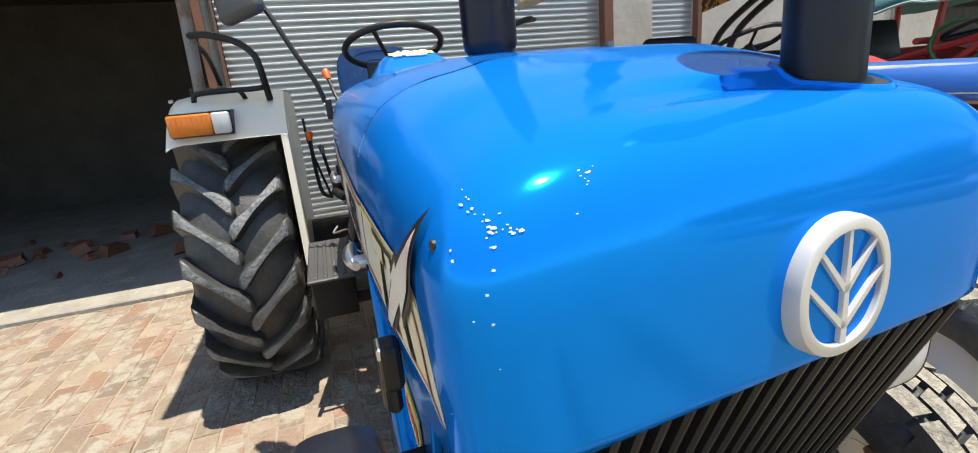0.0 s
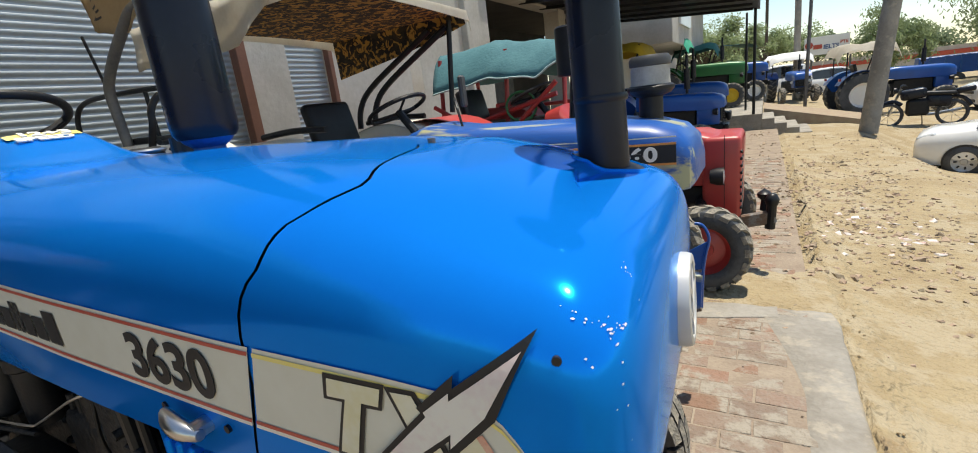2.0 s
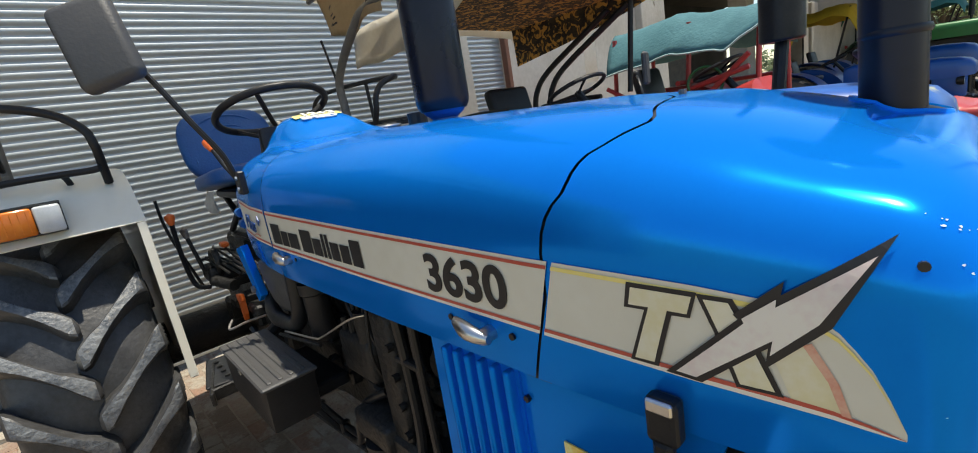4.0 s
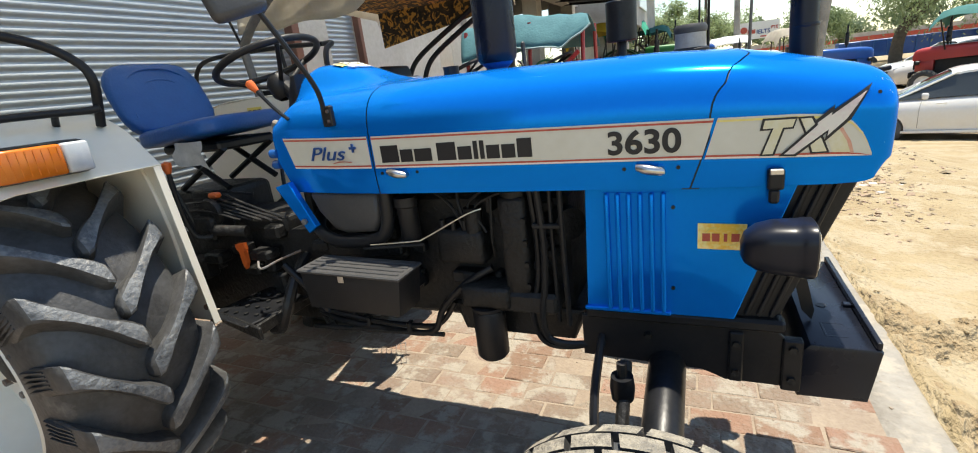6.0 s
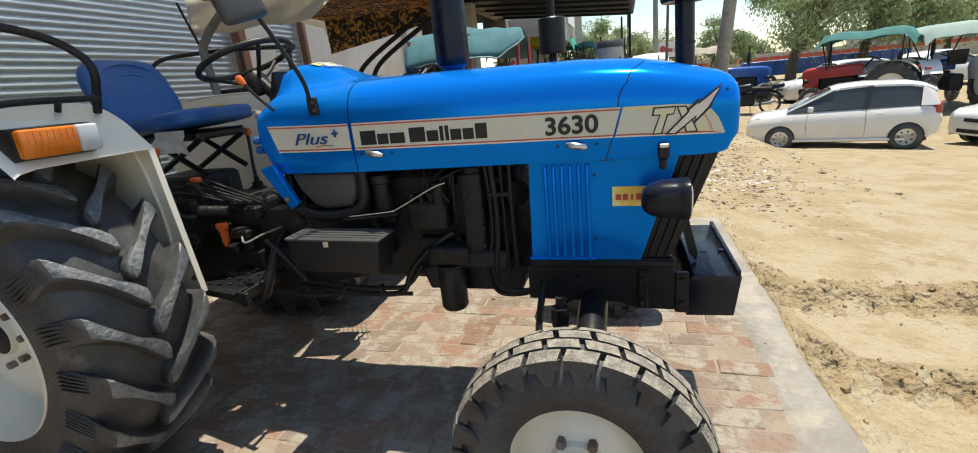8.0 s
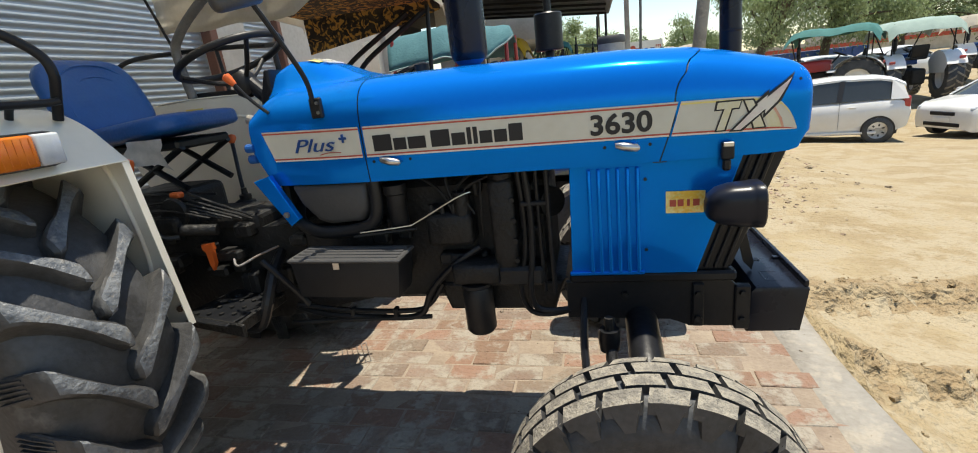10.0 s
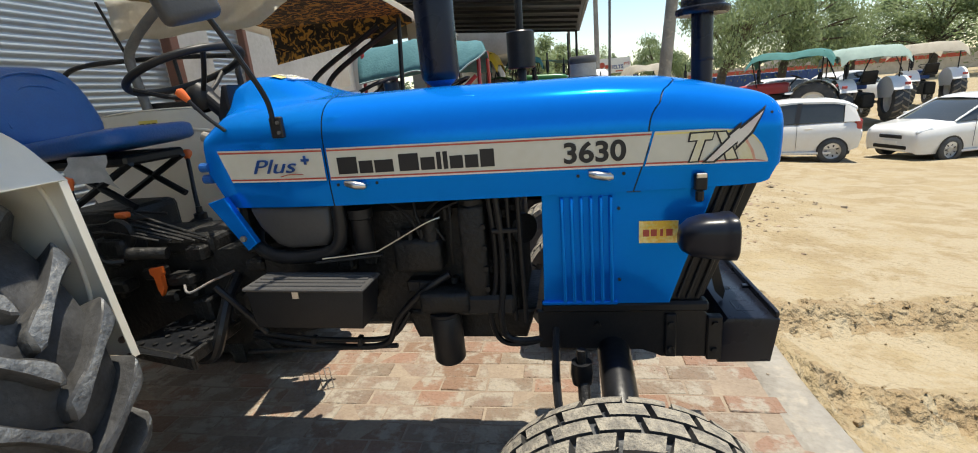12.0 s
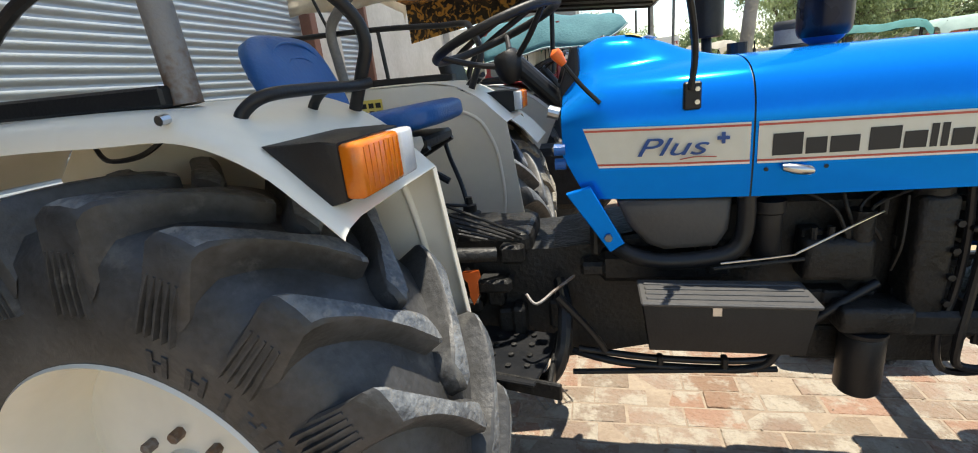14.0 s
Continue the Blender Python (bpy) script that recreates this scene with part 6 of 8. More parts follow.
def far_tractor(name, label, m, paint, rim, roof=None, fender="cream", scale=1.0, front_r=0.37, rear_r=0.68, stripe=None, hood_w=0.30, hood_x=0.42, hood_top=1.36, detail=True, seat="black", roof_z=2.15, stack=True, group="parked tractors", bumper=True, lamp_z=0.93, roof_x=(-2.75, -1.15), front_x=0.0, recess=0.0):
    """A parked farm tractor in its own frame: front axle at the origin, facing +x."""
    T = empty(name, label, "tractor", m @ Matrix.Scale(scale, 4), group)
    # bonnet, lofted
    rows = []
    for x, w, zt, zb in ((-1.25, 0.24, 1.36, 1.06), (-1.1, 0.28, 1.4, 1.03), (-0.9, hood_w * 0.98, hood_top + 0.03, 1.02), (-0.4, hood_w, hood_top + 0.015, 1.0), (0.0, hood_w, hood_top, 0.98), (hood_x - 0.2, hood_w * 0.97, hood_top - 0.025, 0.98), (hood_x - 0.08, hood_w * 0.93, hood_top - 0.06, 0.99), (hood_x - 0.02, hood_w * 0.84, hood_top - 0.12, 1.0), (hood_x, hood_w * 0.7, hood_top - 0.2, 1.02)):
        row = []
        for i in range(25):
            t = math.pi * i / 24
            c, s = math.cos(t), math.sin(t)
            row.append((x, w * math.copysign(abs(c) ** 0.35, c), zb + (zt - zb) * s ** 0.4))
        rows.append(row)
    bm = bmesh.new()
    V = grid(bm, rows)
    bm.faces.new(V[-1]), bm.faces.new(V[0][::-1])
    part("bonnet", bm, paint, T, smooth=40)
    part("side_panel", boxm((hood_x - 0.3 - recess, 0, 0.85), (0.42, hood_w * 1.86, 0.34), 0.03, seg=2), paint if stripe != "open" else "black", T, smooth=40)
    part("grille", boxm((hood_x - 0.075 - recess, 0, 0.88), (0.05, hood_w * 1.5, 0.3), 0.02), "black", T)
    for i in range(7):
        part("grille_bar", boxm((hood_x - 0.045 - recess, -hood_w * 0.66 + i * hood_w * 0.22, 0.88), (0.02, 0.012, 0.28)), "plastic", T)
    for s in (-1, 1):
        L = part("headlamp", turnm([(0, -0.06), (0.05, -0.05), (0.065, 0.0), (0.065, 0.04)], Matrix.Translation((hood_x - 0.16 - recess, s * (hood_w + 0.05), lamp_z)) @ Matrix.Rotation(radians(90), 4, "Y"), 20), "plastic", T, smooth=40)
        part("lens", turnm([(0.06, 0.04), (0.0, 0.05)], Matrix.Translation((hood_x - 0.16 - recess, s * (hood_w + 0.05), lamp_z)) @ Matrix.Rotation(radians(90), 4, "Y"), 20), "lens", L, smooth=60)
    part("engine", boxm((-0.6, 0, 0.8), (1.0, 0.4, 0.42), 0.03), "iron", T)
    part("gearbox", boxm((-1.6, 0, 0.72), (1.2, 0.36, 0.46), 0.05), "iron", T)
    part("front_frame", boxm((hood_x - 0.33 - recess, 0, 0.6), (0.62, 0.4, 0.16), 0.02), "iron", T)
    if bumper:
        part("bumper", boxm((hood_x + 0.02, 0, 0.58), (0.08, 0.5, 0.18), 0.02), "black", T)
    part("axle", tubem([(front_x, -0.6, front_r + 0.03), (0.0, -0.3, 0.54), (0.0, 0.3, 0.54), (front_x, 0.6, front_r + 0.03)], 0.045, 10), "iron", T)
    side_wheel(T, (front_x, -0.65, front_r), front_r, 0.19, front_r * 0.56, rim, 18, "front_wheel")
    side_wheel(T, (front_x, 0.65, front_r), front_r, 0.19, front_r * 0.56, rim, 18, "front_wheel")
    rx = -2.02
    side_wheel(T, (rx, -0.72, rear_r), rear_r, 0.38, rear_r * 0.54, rim, 18, "rear_wheel")
    side_wheel(T, (rx, 0.72, rear_r), rear_r, 0.38, rear_r * 0.54, rim, 18, "rear_wheel")
    for s in (-1, 1):
        rows = []
        for a in range(35, 153, 9):
            x, z = rx + (rear_r + 0.07) * math.cos(radians(a)), rear_r + (rear_r + 0.06) * math.sin(radians(a))
            rows.append([(x, s * yy, z) for yy in (0.46, 0.7, 0.9, 0.92)])
        F = part("mudguard", gridm(rows, 0.006), fender, T, smooth=50)
        poly = [(r[0][0], r[0][2]) for r in rows] + [(rx - 0.5, 0.8), (rx + 0.45, 0.75)]
        bm = bmesh.new()
        bm.faces.new([bm.verts.new((x, s * 0.46, z)) for x, z in poly])
        part("inner_plate", bm, fender, F)
        part("tail_lamp", boxm((rx - 0.62, s * 0.8, 1.2), (0.05, 0.14, 0.08), 0.01), "red", F)
    part("seat", boxm((-1.85, 0, 1.25), (0.42, 0.42, 0.09), 0.035, seg=3), seat, T, smooth=50)
    part("backrest", boxm((-2.08, 0, 1.45), (0.09, 0.42, 0.36), 0.035, (0, -14, 0), 3), seat, T, smooth=50)
    sm = Matrix.Translation((-1.45, 0, 1.52)) @ Matrix.Rotation(radians(-22), 4, "Y")
    S = part("steering_wheel", tubem([sm @ Vector((0.2 * math.cos(a), 0.2 * math.sin(a), 0)) for a in [2 * math.pi * i / 28 for i in range(28)]], 0.014, 8, closed=True, raw=True), "plastic", T)
    for a in (90, 210, 330):
        part("spoke", rodm(sm @ Vector((0, 0, -0.03)), sm @ Vector((0.2 * math.cos(radians(a)), 0.2 * math.sin(radians(a)), 0)), 0.009, n=6), "plastic", S)
    part("column", rodm(sm @ Vector((0, 0, -0.02)), (-1.2, 0, 1.2), 0.028, n=10), "black", S)
    if stack:
        E = part("exhaust", rodm((-0.3, 0.08, hood_top - 0.02), (-0.3, 0.08, hood_top + 0.75), 0.028, n=12), "gloss_black", T)
        part("silencer", rodm((-0.3, 0.08, hood_top + 0.1), (-0.3, 0.08, hood_top + 0.5), 0.06, n=16), "gloss_black", E)
    if roof:
        for x, x0 in ((roof_x[0] + 0.3, max(roof_x[0] + 0.3, -2.45)), (roof_x[1] - 0.15, -1.55 if roof_x[1] < -1 else roof_x[1] - 0.3)):
            for s in (-1, 1):
                part("roof_post", rodm((x0, s * (0.72 if x0 < -1.4 else 0.3), 1.25), (x, s * 0.72, roof_z), 0.02, n=8), "black", T)
        rows = []
        for i in range(13):
            u = i / 12
            x = roof_x[0] + (roof_x[1] - roof_x[0]) * u
            end = max(0.0, abs(u - 0.5) - 0.40) / 0.10
            rows.append([(x, -0.90 + 0.18 * j, roof_z + 0.07 * math.cos((j - 5) / 5 * 1.4) - 0.03 * math.cos(u * 12.6) - 0.30 * end ** 1.3 - (0.17 if j in (0, 10) else 0.0) + 0.012 * math.sin(i * 2.3 + j * 1.7)) for j in range(11)])
        part("canopy", gridm(rows, 0.006), roof, T, smooth=60)
    return T


# the older blue tractor beside ours, with a canvas roof lined in camouflage cloth
AY = 2.03
M["blue_faded"] = mat("blue_bleached", (0.004, 0.085, 0.36), 0.4, 0.0, (0.006, 0.06, 0.26), 4.0, 0.5, coat=0.1, stretch=(0.3, 2.2, 2.2), patch=((0.36, 0.36, 0.22), 3.0, 0.42))
A = far_tractor("tractor", "older blue tractor with worn bonnet paint and canvas roof", Matrix.Translation((-0.12, AY, 0)), "blue_faded", "white", None, "cream", hood_x=0.415, hood_top=1.335, hood_w=0.31, seat="plastic", stack=False, bumper=False, recess=0.3)
for z0, z1, mm_ in ((1.13, 1.212, "ink"), (1.212, 1.222, "orange_line"), (1.12, 1.13, "orange_line"), (1.245, 1.25, "decal")):
    M.setdefault("orange_line", mat("orange_line", (0.6, 0.25, 0.06), 0.5))
    rows = []
    for x in spread(-1.0, 0.345, 12):
        w = 0.31 * (1.0 if x < 0.2 else 0.97 if x < 0.3 else 0.945)
        rows.append([(x, -w - 0.006, z0), (x, -w - 0.006, z1)])
    part("decal_line", gridm(rows, 0.002), mm_, A)
lettering("60", 0.09, Matrix.Translation((0.145, -0.3195, 1.142)) @ Matrix.Rotation(radians(90), 4, "X") @ Matrix.Diagonal((1.35, 1, 1, 1)), "white", A, "model_number", bold=0.003)
M["precl"] = mat("dusty_bowl", (0.42, 0.40, 0.37), 0.45, 0.2, (0.3, 0.29, 0.27), 10.0, 0.5)
PC = part("precleaner", turnm([(0.100, 0.19), (0.098, 0.20), (0.096, 0.285)], Matrix.Translation((0.17, 0.08, 1.29)), 28), "precl", A, "dusty clear-bowl air precleaner", smooth=40)
part("precleaner_lid", turnm([(0.094, 0.28), (0.102, 0.285), (0.104, 0.315), (0.09, 0.335), (0.0, 0.34)], Matrix.Translation((0.17, 0.08, 1.29)), 28), "plastic_grey", PC, smooth=40)
part("precleaner_base", turnm([(0.06, -0.05), (0.06, 0.13), (0.1, 0.145), (0.118, 0.165), (0.118, 0.18), (0.105, 0.19)], Matrix.Translation((0.17, 0.08, 1.29)), 28), "plastic", PC, smooth=40)
SB = part("silencer", turnm([(0.0, 0.0), (0.10, 0.0), (0.11, 0.01), (0.11, 0.27), (0.10, 0.28), (0.0, 0.28)], Matrix.Translation((-0.30, 0.30, 1.585)), 28), "black", A, "broad black silencer drum", smooth=40)
part("tail_pipe", rodm((-0.30, 0.30, 1.86), (-0.30, 0.30, 2.4), 0.03, n=12), "black", SB)
part("neck", rodm((-0.30, 0.22, 1.30), (-0.30, 0.30, 1.59), 0.035, n=12), "black", SB)
# folded towing bracket under A's nose
BP = part("bumper_plate", tubem([(0.425, -0.36, 0.862), (0.459, -0.36, 0.852), (0.484, -0.36, 0.794), (0.469, -0.36, 0.713), (0.458, -0.36, 0.62), (0.451, -0.36, 0.456)], 0.007, 8), "blue_old", A, "chipped blue towing bracket", smooth=50)
part("bracket_face", prismm([(0.407, 0.625), (0.415, 0.444), (0.451, 0.456), (0.458, 0.62)], -0.385, -0.335, bevel=0.004), "blue_faded", BP)
part("bracket_web", prismm([(0.20, 0.60), (0.20, 0.70), (0.36, 0.70), (0.478, 0.775), (0.462, 0.64)], -0.345, -0.335, bevel=0.003), "blue_faded", BP)
part("bracket_fold", prismm([(0.33, 0.615), (0.42, 0.685), (0.425, 0.66), (0.36, 0.60)], -0.352, -0.347), "white", BP)
part("bracket_lip", boxm((0.433, -0.36, 0.45), (0.044, 0.056, 0.016), 0.003, (0, -16, 0)), "rust", BP)
part("tow_beam", boxm((0.10, -0.1, 0.63), (0.36, 0.5, 0.05), 0.008), "blue_old", BP)
# roof of A: white canvas outside, camouflage lining hanging inside
RA = part("canvas_roof", gridm([[(x, y, 2.165 + 0.03 * math.cos(y / 0.8 * 1.2) - (0.075 if abs(y) > 0.79 else 0) - (0.02 + 0.034 * (y + 0.8) if i in (0, 8) else 0)) for y in (-0.8, -0.785, -0.5, -0.2, 0.1, 0.4, 0.785, 0.8)] for i, x in enumerate([-2.72, -2.705, -2.4, -2.1, -1.9, -1.7, -1.5, -1.285, -1.27])], 0.006), "canvas", A, "white canvas roof edge", smooth=60)
part("lining", gridm([[(x, y, 2.15 + 0.03 * math.cos(y / 0.8 * 1.2) - ((0.08 + 0.24 * (i / 7) ** 0.8) if y > 0.77 else 0)) for y in (-0.77, -0.5, -0.2, 0.1, 0.4, 0.76, 0.775)] for i, x in enumerate([-1.3, -1.5, -1.7, -1.9, -2.1, -2.3, -2.5, -2.68])]), "camo", RA, "black and ochre camouflage lining", smooth=40)
for dx in (0, 0.17):
    part("roll_hoop", tubem([(-2.3 + dx, 0.52, 1.40), (-2.28 + dx, 0.54, 1.56), (-2.16 + dx, 0.58, 1.72), (-1.75 + dx, 0.66, 1.98), (-1.6 + dx, 0.7, 2.08)], 0.024, 10), "plastic", A, "bent black tube", smooth=60)
for s in (-1, 1):
    part("rail", tubem([(-2.2, s * 0.5, 1.44), (-1.9, s * 0.5, 1.46), (-1.6, s * 0.5, 1.45)], 0.02, 8), "plastic", A)
part("roof_stay", rodm((-1.42, 0.62, 1.45), (-1.40, 0.70, 2.12), 0.02, n=10), "plastic", A, smooth=60)
DRAPE = [[(x, -0.815 + 0.010 * math.sin(i * 1.3 + j), 2.20 - (2.20 - min(2.17, 1.94 + 0.62 * max(0.0, x + 1.78) + 0.012 * math.sin(i * 1.1))) * j / 5) for j in range(6)] for i, x in enumerate(spread(-2.83, -1.38, 17))]
part("side_drape", gridm(DRAPE, 0.004), "canvas", RA, "white canvas side hanging down", smooth=180)
MA = part("mirror", boxm((-1.02, 0.16, 1.58), (0.03, 0.09, 0.2), 0.012, (0, 0, 15)), "plastic_grey", A)
part("mirror_stalk", tubem([(-0.92, -0.05, 1.36), (-0.98, 0.0, 1.5), (-1.05, 0.1, 1.54)], 0.008, 6), "black", MA)

# red tractor further along
B = far_tractor("tractor", "faded red tractor with a black steel front hitch", Matrix.Translation((0.16, 3.62, 0)), "red", "red", None, "red", hood_x=0.28, hood_top=1.085, hood_w=0.30, front_r=0.31, front_x=0.055, scale=1.0, stripe="x", stack=False, bumper=False, lamp_z=0.77)
for i in range(9):
    part("louvre", boxm((0.270, -0.21, 0.52 + i * 0.052), (0.016, 0.17, 0.02), 0.004), "ink", B)
part("nose_side", boxm((0.14, 0, 0.745), (0.265, 0.602, 0.61), 0.035, seg=3), "red", B, smooth=40)
part("nose_seam", boxm((0.16, -0.301, 0.76), (0.004, 0.004, 0.6)), "ink", B)
HB = part("front_hitch", boxm((0.33, -0.2, 0.40), (0.34, 0.05, 0.10), 0.01, (0, -12, 0)), "rust", B, "rusty front hitch arm with ball posts")
part("hitch_post", rodm((0.46, -0.2, 0.34), (0.47, -0.2, 0.54), 0.035, n=12), "black", HB)
part("hitch_ball", turnm([(0, 0), (0.03, 0.0), (0.022, 0.08), (0.045, 0.10), (0.05, 0.13), (0.0, 0.17)], Matrix.Translation((0.42, -0.12, 0.46)), 14), "black", HB, smooth=50)
part("hitch_cap", turnm([(0, 0), (0.04, 0.0), (0.05, 0.04), (0.03, 0.08), (0.0, 0.09)], Matrix.Translation((0.47, -0.2, 0.52)), 14), "black", HB, smooth=50)

# machine with a red tube frame under a teal sheet
M["teal_pale"] = mat("pale_hem", (0.3, 0.42, 0.42), 0.85)
TE = empty("covered_machine", "red tube-framed machine under a faded teal cloth", "machine", Matrix.Translation((0, 0, 0)))
# the sheet sags between its bows and hangs unevenly towards the apron
bows = ((-2.40, 2.02, 1.62, 3.50), (-2.05, 2.02, 1.66, 3.48), (-1.74, 2.07, 1.70, 3.48), (-1.50, 2.02, 1.68, 3.46), (-1.28, 2.0, 1.655, 3.46), (-1.12, 1.985, 1.74, 3.50), (-0.98, 1.97, 1.84, 3.55))
rows = []
for i in range(37):
    u = i / 6
    k = min(5, int(u))
    f = u - k
    x, zt, zb, yb = (bows[k][q] * (1 - f) + bows[k + 1][q] * f for q in range(4))
    row = []
    for j in range(13):
        v = j / 12
        if v < 0.6:
            w = v / 0.6
            y, z = yb + (3.88 - yb) * w ** 1.2, zb + (zt - zb) * (1 - (1 - w) ** 1.5) * 1.0
            x2 = x + 0.10 * (1 - w)
        else:
            w = (v - 0.6) / 0.4
            y, z, x2 = 3.88 + 0.75 * w, zt - 0.32 * w * w, x
        row.append((x2, y, z + 0.002 * math.sin(i * 2.1 + j) + 0.006 * math.sin(i * 0.7 - j * 1.3)))
    rows.append(row)
part("cloth", gridm(rows, 0.004), "teal", TE, "faded teal striped cloth sheet", smooth=180)
part("cloth_hem", tubem([rows[i][0] for i in range(0, 37, 2)], 0.009, 6), "teal_pale", TE)
part("white_end", gridm([[(-2.62 + 0.05 * i, 3.62 - 0.02 * i, 1.98 - 0.075 * j) for j in range(6)] for i in range(5)]), "canvas", TE, smooth=180)
for a, b in (((-2.3, 3.5, 0.0), (-2.3, 3.7, 1.95)), ((-1.6, 3.5, 0.0), (-1.55, 3.7, 1.95)), ((-1.0, 3.5, 0.0), (-1.0, 3.75, 1.9)), ((-2.3, 4.5, 0.0), (-2.3, 4.4, 1.95)), ((-1.0, 4.5, 0.0), (-1.0, 4.4, 1.9)), ((-2.3, 3.5, 1.2), (-1.0, 3.5, 1.5)), ((-2.3, 3.5, 1.5), (-1.6, 3.5, 1.1)), ((-1.6, 3.5, 1.1), (-1.0, 3.5, 1.6)), ((-2.3, 4.5, 1.4), (-1.0, 4.5, 1.4)), ((-1.6, 3.52, 1.45), (-1.6, 4.45, 1.45))):
    part("frame_tube", rodm(a, b, 0.022, n=8), "red", TE)
part("hopper", boxm((-1.7, 4.0, 1.0), (1.2, 0.7, 0.6), 0.05), "rust", TE)
part("green_wheel", tubem([(-1.35 + 0.13 * math.cos(a), 3.5 + 0.04 * math.cos(a), 1.42 + 0.13 * math.sin(a)) for a in [2 * math.pi * i / 20 for i in range(20)]], 0.012, 6, closed=True, raw=True), "green", TE, "green hand wheel")

M["pale_green"] = mat("pale_green_cloth", (0.22, 0.30, 0.27), 0.85, 0.0, (0.28, 0.36, 0.32), 4.0, 0.5, bump=0.3)

# tractors further off
def at(x, y, z, turn_deg):
    return Matrix.Translation((x, y, z)) @ Matrix.Rotation(radians(turn_deg), 4, "Z")


far_tractor("tractor", "small blue tractor parked beside the red one", at(-0.42, 9.3, 0.0, 0), "blue_old", "white", None, "blue_old", scale=0.92, hood_top=1.3)
far_tractor("tractor", "dark blue tractor with a yellow cloth canopy", at(-0.55, 11.6, 0.0, 0), "blue_old", "ycloth", "ycloth", "blue_old", scale=1.0, roof_z=2.32)
far_tractor("tractor", "green tractor with a dark green canopy on the platform", at(-0.35, 17.6, 0.4, 0), "green", "ycloth", "green_cloth", "green", scale=1.05, roof_z=2.2)
far_tractor("tractor", "blue and white tractor beside the green one", at(0.25, 20.2, 0.4, 0), "blue_old", "white", "dteal", "white", scale=1.0)
far_tractor("tractor", "blue tractor with a white canopy facing the road", at(1.85, 25.2, lot_level(1.8, 25), -78), "blue_old", "white", "white", "blue_old", scale=0.98)
far_tractor("tractor", "large blue tractor with a cream canopy", at(5.3, 20.4, lot_level(4.6, 20.4), 8), "blue_old", "white", "canvas", "blue_old", scale=1.05)
for x, y, a, c, roof_m, lab in ((6.45, 17.35, 150, "red", "dteal", "red tractor with a dark teal canopy and white mudguards"), (9.75, 17.7, 80, "blue_old", "pale_green", "blue tractor with a pale green canopy and white mudguards"), (14.1, 21.5, 75, "blue_old", "canvas", "blue tractor with a cream canopy and white mudguards")):
    far_tractor("tractor", lab, at(x, y, lot_level(x, y), a), c, "white", roof_m, "white", roof_z=2.28, roof_x=(-2.5, 0.0))


